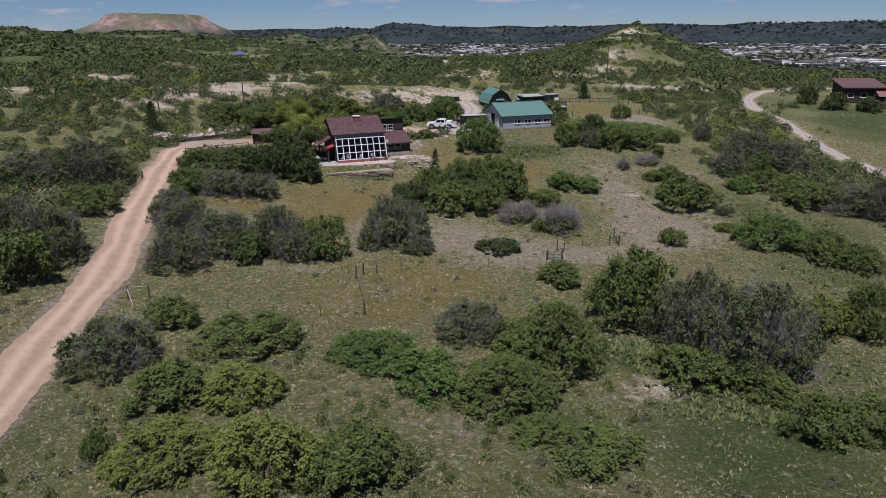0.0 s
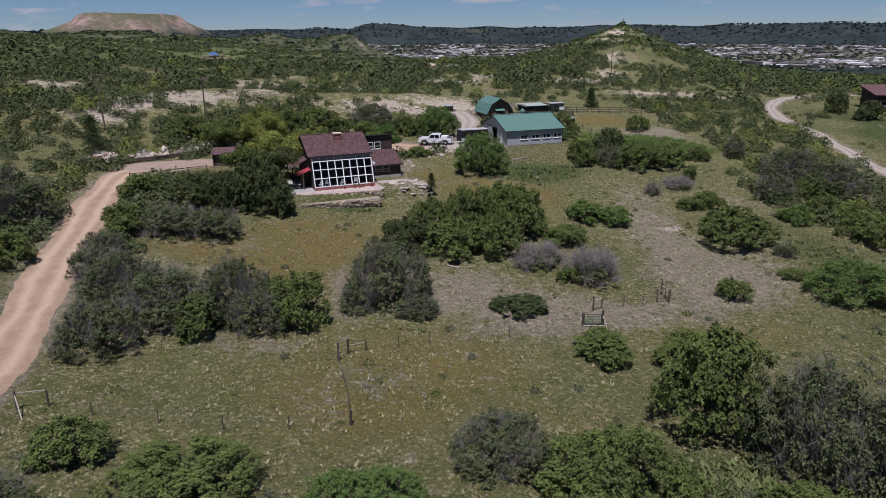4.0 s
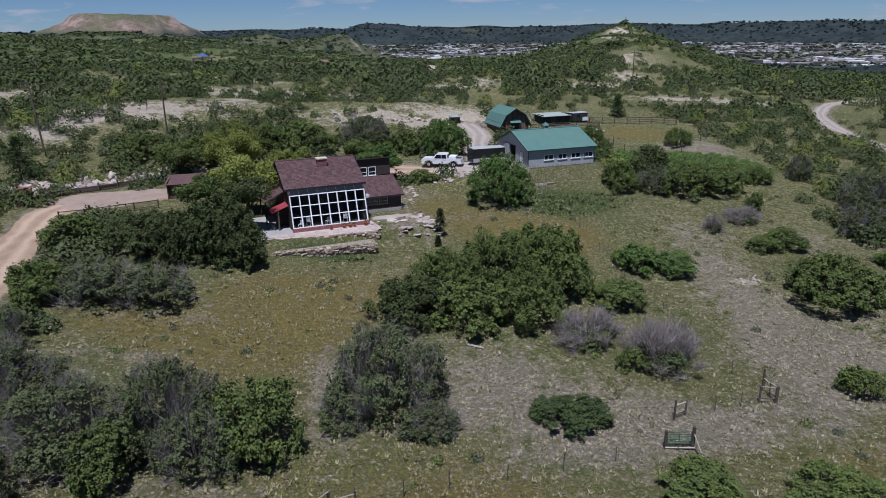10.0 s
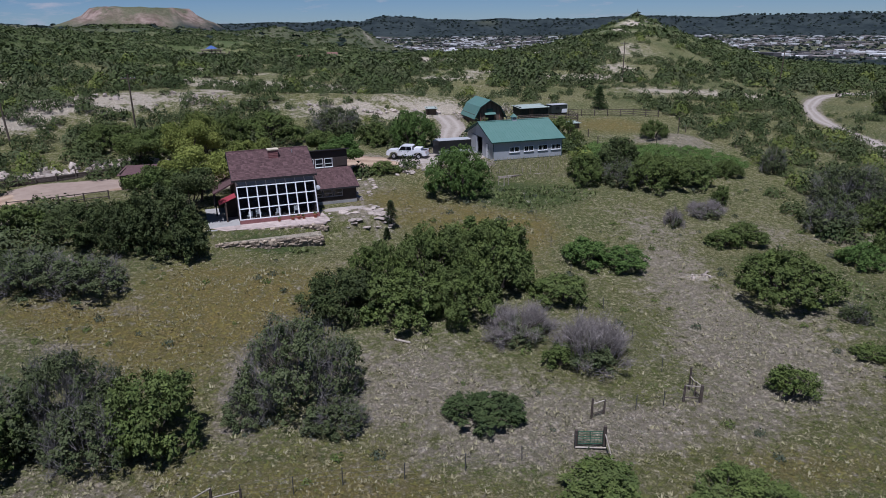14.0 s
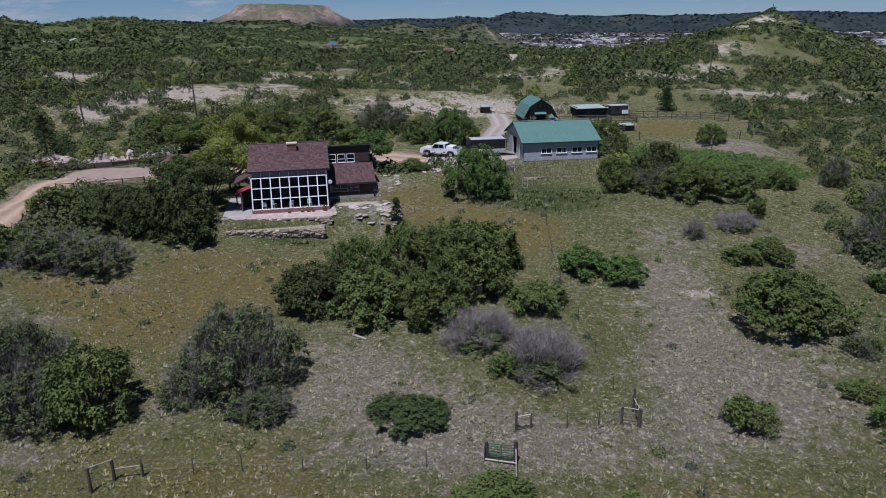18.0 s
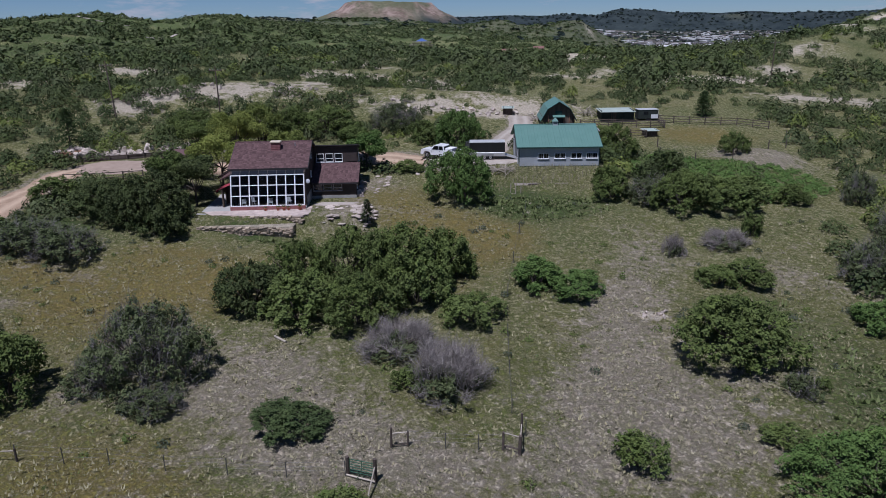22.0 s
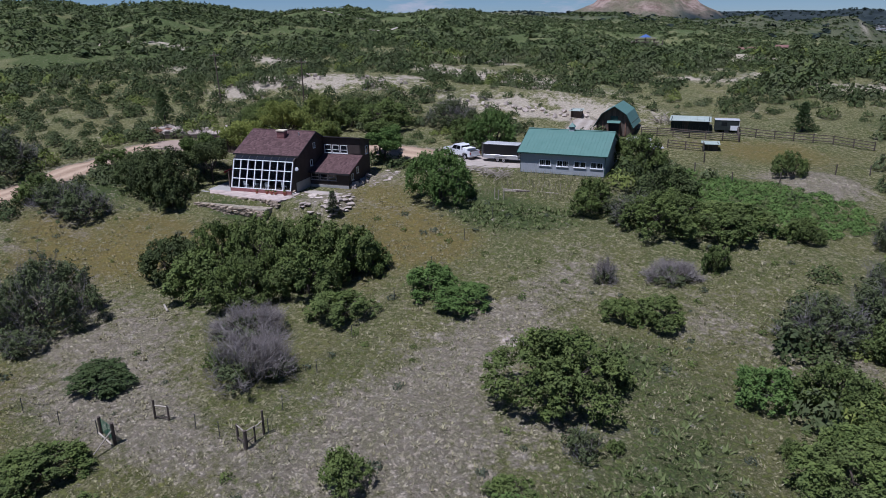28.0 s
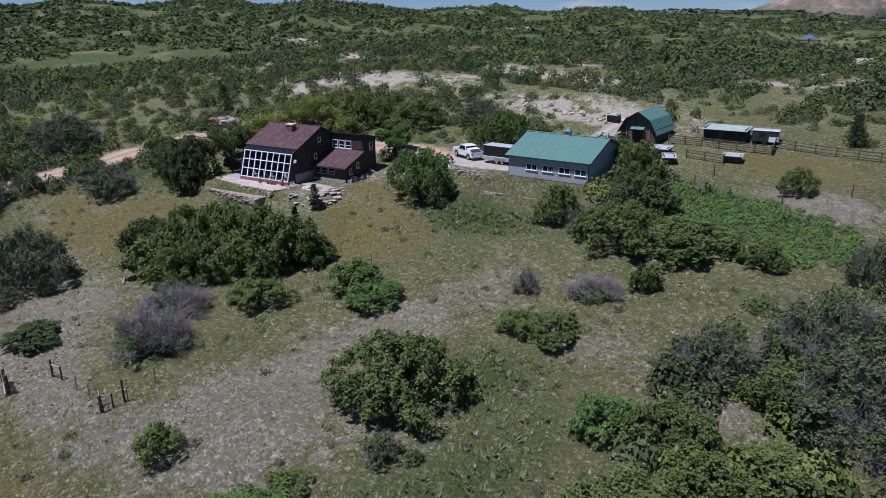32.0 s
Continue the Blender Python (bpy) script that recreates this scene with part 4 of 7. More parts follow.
shrub("oak", 31.2, 94.5, 5.3, 4.9)
shrub("juniper", 0.6, 75.3, 3.2, 1.45)
shrub("bare", 25.6, 112.4, 1.4, 2.5)
shrub("bare", 30.9, 116.0, 2.9, 1.9)
shrub("oak", 24.8, 79.1, 1.9, 2.3)
shrub("oak", 17.4, 125.3, 3.0, 3.9)
shrub("grey", 22.5, 126.0, 3.6, 3.0)
shrub("oak", 31.1, 127.3, 5.8, 3.4)
shrub("oak", -10.7, 127.5, 2.5, 1.5)
shrub("bright", -7.2, 140.3, 4.4, 5.5)
shrub("oak", -13.2, 141.0, 3.0, 3.3)
shrub("yellow", -37.6, 132.9, 4.4, 5.9)
shrub("oak", -43.2, 131.5, 3.7, 3.9)
shrub("oak", -29.6, 140.1, 5.8, 4.4)
shrub("oak", -48.1, 102.8, 3.3, 2.8)
shrub("oak", -34.8, 137.2, 4.3, 4.5)
shrub("grey", -20.1, 146.7, 5.1, 4.1)
shrub("oak", -51.5, 133.6, 4.8, 3.3)
shrub("oak", 32.6, 108.6, 2.8, 2.1)
shrub("oak", -23.7, 45.1, 4.6, 2.7)
shrub("oak", -26.8, 34.5, 3.5, 2.6)
shrub("yellow", -21.7, 35.3, 3.6, 2.3)
shrub("yellow", -23.5, 26.2, 4.0, 2.8)
shrub("yellow", -17.1, 25.0, 3.6, 3.6)
shrub("oak", -11.1, 25.6, 3.9, 3.4)
shrub("oak", -28.1, 26.5, 1.1, 2.0)
shrub("grey", -33.4, 39.8, 4.2, 3.9)
shrub("oak", -31.7, 48.0, 2.7, 2.5)
shrub("grey", -37.0, 63.9, 4.0, 4.2)
shrub("bright", -12.2, 43.6, 4.1, 2.4)
shrub("bright", -7.4, 38.7, 3.7, 2.9)
shrub("oak", -1.1, 37.4, 4.4, 3.3)
shrub("grey", -3.6, 50.0, 4.0, 3.2)
shrub("oak", 3.7, 44.0, 5.2, 5.9)
shrub("oak", 2.0, 48.3, 3.7, 2.9)
shrub("oak", 1.0, 31.4, 2.4, 1.5)
shrub("oak", 4.5, 29.1, 3.4, 2.0)
shrub("oak", -50.4, 56.1, 3.9, 5.7)
shrub("grey", -51.0, 62.4, 4.6, 6.4)
shrub("grey", -57.4, 63.1, 4.8, 7.6)
shrub("grey", -69.3, 91.3, 6.3, 3.7)
shrub("grey", -60.2, 90.8, 6.3, 5.9)
shrub("oak", -54.6, 79.1, 4.2, 3.6)
shrub("oak", 14.0, 56.2, 5.2, 7.9)
shrub("grey", 18.7, 51.3, 4.7, 7.6)
shrub("grey", 23.3, 46.6, 5.5, 8.2)
shrub("oak", 15.9, 43.5, 3.9, 3.1)
shrub("oak", 21.1, 42.1, 3.7, 2.5)
shrub("oak", 22.6, 34.5, 3.4, 3.5)
shrub("oak", 27.0, 35.0, 3.3, 3.1)
shrub("yellow", 34.0, 56.3, 3.8, 3.7)
shrub("oak", 39.2, 55.5, 4.0, 5.4)
shrub("bright", 38.5, 80.2, 5.4, 3.6)
shrub("oak", 43.6, 76.3, 4.4, 3.2)
shrub("oak", 46.7, 72.5, 3.5, 3.0)
shrub("grey", 54.1, 114.6, 6.3, 5.0)
shrub("oak", 50.6, 95.5, 4.7, 3.6)
shrub("grey", 56.8, 92.8, 6.3, 3.8)
shrub("grey", 59.1, 88.5, 3.4, 6.2)
shrub("bright", 43.1, 102.6, 2.6, 2.4)
shrub("oak", 47.3, 103.9, 2.8, 3.4)
shrub("oak", 50.6, 101.7, 2.9, 2.8)
shrub("oak", 52.7, 106.1, 3.2, 1.9)
shrub("grey", 44.4, 112.6, 3.7, 3.4)
shrub("oak", 50.5, 112.3, 3.1, 3.5)
shrub("grey", 50.0, 118.6, 5.1, 5.9)
shrub("oak", 52.2, 119.6, 2.4, 4.4)
shrub("oak", 29.9, 107.4, 2.2, 1.8)
shrub("oak", 33.7, 119.1, 1.5, 2.5)
shrub("grey", 35.6, 89.9, 1.5, 1.7)
shrub("oak", 37.1, 91.3, 0.8, 0.9)
shrub("oak", 26.5, 124.6, 4.6, 4.2)
shrub("oak", 38.6, 130.1, 2.4, 2.3)
shrub("grey", 46.5, 133.1, 2.1, 3.8)
shrub("oak", 15.9, 141.0, 4.0, 4.5)
shrub("dark", 23.4, 132.2, 3.7, 4.3)
shrub("oak", 32.8, 147.2, 2.2, 2.9)
shrub("oak", 46.3, 97.1, 0.9, 1.3)
shrub("oak", 33.9, 84.2, 1.8, 1.1)
shrub("oak", 7.6, 67.4, 3.4, 2.0)
shrub("oak", 15.9, 65.9, 4.0, 2.6)
shrub("grey", -44.4, 82.2, 2.6, 2.9)
shrub("grey", -43.0, 77.8, 3.2, 3.2)
shrub("dark", -11.6, 89.4, 3.5, 4.2)
shrub("oak", -8.6, 93.2, 4.0, 5.4)
shrub("oak", -5.8, 88.6, 3.9, 4.3)
shrub("oak", -3.4, 95.0, 4.3, 6.2)
shrub("oak", -0.6, 89.8, 4.0, 4.5)
shrub("oak", 0.4, 97.2, 4.2, 6.2)
shrub("oak", 3.0, 94.6, 3.7, 4.6)
shrub("oak", 3.4, 99.8, 3.7, 5.4)
shrub("oak", 4.6, 101.4, 2.6, 3.6)

# ---- house ----
def window_unit(parent, m, w, h, mull=1, name="window", frame_mat=None, sash=0.0):
    """A framed window set in a wall that faces -y: frame bars, sill and panes. m: its lower left corner."""
    top = new(name)
    top.parent, top.matrix_basis = parent, m
    t, frame_mat = 0.07, frame_mat or WHITE_FRAME
    bm = bmesh.new()
    for x0, x1, z0, z1 in ((0, w, 0, t), (0, w, h - t, h), (0, t, t, h - t), (w - t, w, t, h - t)):
        box(bm, x0, x1, -0.06, 0.05, z0, z1)
    for i in range(1, mull + 1):
        c = w * i / (mull + 1)
        box(bm, c - t / 2, c + t / 2, -0.055, 0.045, t, h - t)
    if sash:
        box(bm, t, w - t, -0.05, 0.04, h * sash - t / 2, h * sash + t / 2)
    part("window_frame", bm, frame_mat, top)
    boxed("window_sill", (-0.05, w + 0.05, -0.11, -0.01, -0.06, 0.0), frame_mat, top)
    k = mull + 1
    for i in range(k):
        boxed("pane", (w * i / k + t, w * (i + 1) / k - t / 2, -0.012, 0.012, t, h - t), DARK_GLASS, top)
    return top


def slab(bm, corners, thick):
    """A sloping sheet over four corners, thick metres deep."""
    c = [Vector(p) for p in corners]
    nrm = (c[1] - c[0]).cross(c[3] - c[0]).normalized() * thick
    a, b = [bm.verts.new(p) for p in c], [bm.verts.new(p - nrm) for p in c]
    bm.faces.new(a)
    bm.faces.new(b[::-1])
    for i in range(4):
        bm.faces.new((a[(i + 1) % 4], a[i], b[i], b[(i + 1) % 4]))
    bmesh.ops.recalc_face_normals(bm, faces=bm.faces)


def shingle_roof(parent, corners, courses, thick=0.16, name="roof", label="weathered red-brown shingle roof"):
    """A roof slope: its deck, and overlapping courses of shingles with ragged tones. Corners: low left, low right, high right, high left."""
    bm = bmesh.new()
    slab(bm, corners, thick)
    deck = part(name, bm, SHINGLE, parent, label)
    a, b, c, d = [Vector(p) for p in corners]
    nrm = (b - a).cross(d - a).normalized()
    for i in range(courses):
        s, e = i / courses, (i + 1) / courses
        bm = bmesh.new()
        p = [a.lerp(d, s), b.lerp(c, s), b.lerp(c, e), a.lerp(d, e)]
        k = 36
        for j in range(k):
            q = [p[0].lerp(p[1], j / k), p[0].lerp(p[1], (j + 1) / k), p[3].lerp(p[2], (j + 1) / k), p[3].lerp(p[2], j / k)]
            lift = 0.012 + 0.006 * ((i * 7 + j * 5) % 3)
            vs = [bm.verts.new(v + nrm * o) for v, o in zip(q, (lift, lift, 0.006, 0.006))] + [bm.verts.new(q[0] + nrm * 0.002), bm.verts.new(q[1] + nrm * 0.002)]
            bm.faces.new(vs[:4])
            bm.faces.new((vs[4], vs[5], vs[1], vs[0]))
        part("shingle_course", bm, SHINGLE, deck)
    return deck


def wall_poly(parent, outline, depth, mat, axis, start, name="wall", label=""):
    return prismed(name, outline, depth, mat, parent, label, axis, start)


def build_house():
    z0 = 8.0
    h = thing("house", frame_of(HO, HU, z0), "dark brown house with red-brown roof and slanted white-framed sunroom", "house")
    # main block: side walls, back wall, floor
    side = [(1.3, 0), (11.6, 0), (11.6, 4.6), (6.95, 6.86), (1.3, 4.2)]
    wall_poly(h, side, 0.2, SIDING, "x", 8.7, label="dark brown gable wall")
    wall_poly(h, side, 0.2, SIDING, "x", 0.0)
    boxed("wall", (0.2, 8.7, 11.4, 11.6, 0, 4.6), SIDING, h)
    boxed("inner_wall", (0.2, 8.7, 4.6, 4.75, 0.05, 4.9), INTERIOR, h, "inner wall of the sunroom, coloured dark for shade")
    boxed("floor_slab", (0.0, 8.9, 0.02, 11.4, -0.25, 0.06), CONCRETE, h)
    boxed("foundation", (8.9, 8.96, 1.4, 6.2, 0, 1.25), CONCRETE, h, "bare grey concrete footing")
    shingle_roof(h, [(-0.35, 1.80, 4.662), (9.2, 1.80, 4.662), (9.2, 6.95, 7.06), (-0.35, 6.95, 7.06)], 22)
    shingle_roof(h, [(9.2, 12.0, 4.62), (-0.35, 12.0, 4.62), (-0.35, 6.95, 7.06), (9.2, 6.95, 7.06)], 20)
    boxed("ridge_cap", (-0.37, 9.22, 6.83, 7.07, 7.02, 7.11), SHINGLE, h)
    for u in (-0.40, 9.20):
        bm = bmesh.new()
        prism(bm, [(1.75, 4.38), (1.75, 4.65), (6.95, 7.07), (12.05, 4.62), (12.05, 4.4), (6.95, 6.8)], 0.05, "x", u)
        part("bargeboard", bm, TRIM_DARK, h)
    boxed("fascia", (-0.35, 9.2, 1.75, 1.80, 4.46, 4.66), TRIM_DARK, h)
    # chimney
    ch = new("chimney")
    ch.parent = h
    tagged(ch, "squat red-brown brick chimney")
    boxed("chimney_stack", (4.35, 5.45, 5.15, 5.95, 5.6, 7.15), PLINTH, ch, bevel=0.02)
    for i in range(5):
        boxed("brick_course", (4.335, 5.465, 5.135, 5.965, 6.15 + 0.2 * i, 6.28 + 0.2 * i), PLINTH, ch, bevel=0.015)
    boxed("chimney_cap", (4.25, 5.55, 5.05, 6.05, 7.15, 7.33), PALE_CAP, ch, "cream mortar cap", 0.03)
    tubed("roof_vent", (7.2, 6.0, 6.5), (7.2, 6.0, 7.0), 0.06, SILVER, h)
    # sunroom
    sr = new("sunroom")
    sr.parent = h
    tagged(sr, "slanted greenhouse front of white bars and clear panes")
    bm = bmesh.new()
    box(bm, -0.05, 8.9, -0.14, 0.16, -0.02, 0.44)
    plinth = part("plinth", bm, PLINTH, sr, "low rose brick plinth")
    run, rise, base = 1.22, 3.56, 0.46
    lean = math.atan2(run, rise)
    slope = Matrix.Translation((0, 0, base)) @ Matrix.Rotation(-lean, 4, "X")
    L = math.hypot(run, rise)
    for i in range(9):
        c = 0.06 + 8.7 * i / 8
        bm = bmesh.new()
        box(bm, c - 0.065, c + 0.065, -0.07, 0.08, 0, L, 0.012, slope)
        part("mullion", bm, WHITE_FRAME, sr)
    for j, zc in enumerate((0.05, L / 3, 2 * L / 3, L - 0.05)):
        for i in range(8):
            c = 0.06 + 8.7 * i / 8
            bm = bmesh.new()
            box(bm, c + 0.065, c + 8.7 / 8 - 0.065, -0.055, 0.06, zc - 0.055, zc + 0.055, 0.0, slope)
            part("rail", bm, WHITE_FRAME, sr)
    for i in range(8):
        for j in range(3):
            c = 0.06 + 8.7 * i / 8
            bm = bmesh.new()
            box(bm, c + 0.06, c + 8.7 / 8 - 0.06, -0.012, 0.006, L * j / 3 + 0.05, L * (j + 1) / 3 - 0.05, 0, slope)
            part("pane", bm, GLASS, sr).visible_shadow = False
    # a lower-pitched row of panes between the slanted front and the roof's edge
    for i in range(9):
        c = 0.06 + 8.7 * i / 8
        if i < 8:
            bm = bmesh.new()
            slab(bm, [(c + 0.05, 1.20, 4.06), (c + 8.7 / 8 - 0.05, 1.20, 4.06), (c + 8.7 / 8 - 0.05, 1.84, 4.50), (c + 0.05, 1.84, 4.50)], 0.02)
            part("upper_pane", bm, DARK_GLASS, sr)
        bm = bmesh.new()
        slab(bm, [(c - 0.035, 1.16, 4.07), (c + 0.035, 1.16, 4.07), (c + 0.035, 1.84, 4.53), (c - 0.035, 1.84, 4.53)], 0.07)
        part("upper_bar", bm, TRIM_DARK, sr)
    # thin dark sheet added over the slab, so the sunlit floor looks shaded
    boxed("sunroom_floor", (0.2, 8.7, 0.2, 4.6, 0.062, 0.075), BARN_WOOD, sr, "dark wood-toned sheet added to shade the sunroom floor")
    for u in (-0.05, 8.78):
        wall_poly(sr, [(0.02, base), (1.32, base), (1.82, 4.44), (1.22, 4.03)], 0.12, SIDING, "x", u, "sunroom_cheek")
    # lower wing
    wing = new("wing")
    wing.parent = h
    tagged(wing, "low brown wing with a shingled lean-to roof")
    boxed("wall", (9.0, 14.6, 5.0, 5.2, 0.0, 2.1), SIDING, wing)
    wall_poly(wing, [(5.2, 0.0), (9.1, 0.0), (9.1, 3.55), (5.2, 2.1)], 0.2, SIDING, "x", 14.4)
    boxed("base_course", (8.97, 14.63, 4.94, 5.0, -0.05, 0.35), CONCRETE, wing, "pale concrete base")
    shingle_roof(wing, [(9.02, 4.6, 2.06), (14.95, 4.6, 2.06), (14.95, 9.1, 3.72), (9.02, 9.1, 3.72)], 18)
    boxed("fascia", (9.02, 14.95, 4.55, 4.6, 1.86, 2.06), TRIM_DARK, wing)
    for i in range(3):
        window_unit(wing, Matrix.Translation((9.2 + 1.26 * i, 5.0, 0.97)), 1.12, 0.92, 0, "window", TAUPE_FRAME, 0.42)
    side_m = Matrix.Rotation(math.radians(90), 4, "Z")
    window_unit(wing, Matrix.Translation((14.6, 5.9, 0.95)) @ side_m, 0.6, 0.85, 0)
    window_unit(wing, Matrix.Translation((14.6, 7.5, 1.55)) @ side_m, 0.6, 0.85, 0)
    # tall block behind
    blk = new("tall_block")
    blk.parent = h
    tagged(blk, "tall dark brown block with a flat edge and upper windows")
    wall_poly(blk, [(9.1, 0.0), (12.1, 0.0), (12.1, 5.35), (9.1, 6.05)], 5.6, SIDING, "x", 9.0)
    boxed("upper_panel", (13.2, 14.5, 9.04, 9.1, 3.9, 5.0), SIDING, blk)
    bm = bmesh.new()
    slab(bm, [(8.85, 8.8, 6.14), (14.85, 8.8, 6.14), (14.85, 12.4, 5.32), (8.85, 12.4, 5.32)], 0.12)
    part("roof", bm, TRIM_DARK, blk, "dark flat roofing")
    for i in range(3):
        window_unit(blk, Matrix.Translation((9.25 + 1.2 * i, 9.1, 3.84)), 1.02, 1.12, 0, "window", None, 0.4)
    window_unit(blk, Matrix.Translation((14.6, 10.6, 3.6)) @ side_m, 0.8, 1.1, 0)
    window_unit(h, Matrix.Translation((8.9, 6.4, 4.9)) @ side_m, 0.6, 0.7, 0)
    window_unit(h, Matrix.Translation((8.9, 5.4, 2.7)) @ side_m, 0.6, 0.8, 0)
    # porch on the west side: lean roof, arched door, red awning
    porch = new("porch")
    porch.parent = h
    tagged(porch, "shaded side porch with a small shingled roof")
    bm = bmesh.new()
    slab(bm, [(-2.4, 4.6, 2.75), (-0.02, 4.6, 3.9), (-0.02, 9.2, 3.9), (-2.4, 9.2, 2.75)], 0.14)
    part("roof", bm, SHINGLE, porch)
    bm = bmesh.new()
    slab(bm, [(-3.6, 8.4, 2.3), (-1.9, 8.4, 3.1), (-1.9, 11.4, 3.1), (-3.6, 11.4, 2.3)], 0.14)
    part("roof", bm, SHINGLE, porch)
    for v in (4.8, 9.0):
        tubed("post", (-2.2, v, 0), (-2.2, v, 2.8), 0.08, TRIM_DARK, porch)
    bm = bmesh.new()
    arc = [(1.5, 0), (1.5, 2.25), (3.6, 2.25), (3.6, 0), (3.15, 0)] + [(2.55 + 0.6 * math.cos(a), 1.2 + 0.6 * math.sin(a)) for a in np.linspace(0, math.pi, 9)] + [(1.95, 0)]
    prism(bm, arc, 0.14, "x", -1.35)
    part("arched_screen", bm, BARN_WOOD, porch, "wooden arch before the door")
    aw = new("awning")
    aw.parent = porch
    tagged(aw, "faded red cloth awning")
    bm = bmesh.new()
    slab(bm, [(-1.95, 1.5, 2.15), (-0.1, 1.5, 2.85), (-0.1, 3.7, 2.85), (-1.95, 3.7, 2.15)], 0.03)
    part("canopy", bm, RED_CLOTH, aw)
    for i in range(6):
        boxed("valance", (-1.97, -1.94, 1.5 + 0.3667 * i + 0.01, 1.5 + 0.3667 * (i + 1) - 0.01, 1.92, 2.13), RED_CLOTH, aw)
    boxed("wall", (-1.3, -0.02, 3.6, 3.72, 0, 2.3), SIDING, porch)
    boxed("porch_slab", (-3.4, 0.0, -0.4, 9.5, -0.2, 0.05), CONCRETE, porch)
    # satellite dish
    dish = new("satellite_dish")
    dish.parent = h
    tagged(dish, "small pale grey dish on the wall")
    bm = bmesh.new()
    vs = [[bm.verts.new((0.30 * q * math.cos(a), 0.07 * q * q - 0.07, 0.27 * q * math.sin(a))) for a in np.linspace(0, 6.283, 17)[:-1]] for q in (0.3, 0.65, 1.0)]
    for a, b in zip(vs, vs[1:]):
        for i in range(16):
            bm.faces.new((a[i], a[(i + 1) % 16], b[(i + 1) % 16], b[i]))
    bm.faces.new(vs[0])
    bmesh.ops.transform(bm, matrix=Matrix.Translation((9.15, 1.25, 3.1)) @ Matrix.Rotation(math.radians(-25), 4, "X"), verts=bm.verts)
    part("reflector", bm, GREY_METAL, dish)
    tubed("bracket", (8.9, 1.5, 2.9), (9.15, 1.3, 3.1), 0.03, STEEL, dish)
    return h


house = build_house()


def build_terrace():
    """Paved terrace with two dry-stone walls below it, steps and planting strip."""
    g = random.Random(5)
    m = frame_of(HO, HU, 8.0)
    t = thing("terrace", m, "pink paved terrace in front of the sunroom", "terrace", kind="structure")
    outline = [(-3.3, -0.15), (-2.0, -1.9), (2.0, -2.5), (6.0, -3.0), (9.0, -3.1), (9.7, -1.8), (9.5, 1.2), (9.0, 1.2), (9.0, -0.15)]
    bm = bmesh.new()
    prism(bm, outline, 0.2, "z", -0.16)
    part("paving_bed", bm, PAVER, t)
    for i in range(22):
        for j in range(7):
            u, v = -2.6 + 0.61 * i, -4.0 + 0.61 * j
            edge = np.interp(u, [-3.3, -2.0, 2.0, 6.0, 9.0, 9.4], [-0.15, -1.9, -2.5, -3.0, -3.1, 0])
            if v < edge + 0.05 or v > -0.75:
                continue
            boxed("paver", (u, u + 0.59, v, v + 0.59, 0.035, 0.06 + g.uniform(0, 0.012)), PAVER, t)
    return t


build_terrace()


def stone_mesh(seed):
    g = random.Random(seed)
    bm = bmesh.new()
    box(bm, -0.5, 0.5, -0.5, 0.5, -0.5, 0.5, 0.12)
    for v in bm.verts:
        v.co *= 1 + g.uniform(-0.16, 0.12)
    me = bpy.data.meshes.new("stone")
    bm.to_mesh(me)
    bm.free()
    me.materials.append(STONE)
    return me


STONES = [stone_mesh(s) for s in range(6)]
ROCKS = []
for s in range(5):
    me = STONES[s].copy()
    me.materials[0] = ROCK
    ROCKS.append(me)


def stone_wall(name, a, b, z_top, z_low, label, seed, size=0.36):
    g = random.Random(seed)
    a, b = Vector(a), Vector(b)
    run = (b - a).length
    w = thing(name, Matrix.Translation((a.x, a.y, z_low)) @ Matrix.Rotation(math.atan2(b.y - a.y, b.x - a.x), 4, "Z"), label, "retaining wall")
    boxed("core", (0.1, run - 0.1, 0.08, 0.45, -1.2, z_top - z_low - 0.1), STONE, w)
    rows = max(2, round((z_top - z_low) / 0.17))
    hgt = (z_top - z_low) / rows
    for r in range(-3, rows):
        x = g.uniform(-0.2, 0.1)
        while x < run:
            l = size * g.uniform(0.55, 1.9)
            if r == rows - 1 and g.random() < 0.3:
                x += l
                continue
            ob = new("stone", g.choice(STONES))
            ob.parent = w
            ob.matrix_basis = pose(x + l / 2, 0.16 + g.uniform(-0.13, 0.07) + 0.12 * math.sin(x * 0.9), hgt * (r + 0.5) + g.uniform(-0.04, 0.05), g.uniform(-8, 8), g.uniform(-9, 9), g.uniform(-14, 14)) @ Matrix.Diagonal((l * 0.93, g.uniform(0.4, 0.62), hgt * g.uniform(0.8, 1.15), 1))
            x += l
    return w


stone_wall("retaining_wall", (-26.5, 103.2), (-15.6, 106.0), 8.02, 7.45, "upper dry-stone wall under the terrace edge", 3)
stone_wall("retaining_wall", (-26.4, 101.3), (-15.4, 103.9), 7.2, 6.75, "lower dry-stone wall of stacked buff stones", 4)
strip = tagged(boxed("planting_strip", (0, 11.2, 0.4, 2.0, -0.8, -0.06), GROUND), "weedy earth strip between two stone walls", "planting bed", kind="structure")
strip.matrix_basis = Matrix.Translation((-26.4, 101.2, 7.3)) @ Matrix.Rotation(math.atan2(2.6, 11.0), 4, "Z")


def build_steps():
    s = thing("steps", Matrix.Translation((-27.6, 100.9, 6.45)) @ Matrix.Rotation(math.radians(10), 4, "Z"), "grey concrete garden steps up to the terrace", "steps")
    for i in range(9):
        boxed("step", (0, 1.25, 0.32 * i, 0.32 * i + 0.42, -0.5, 0.175 * (i + 1)), CONCRETE, s, bevel=0.012)
    return s


build_steps()

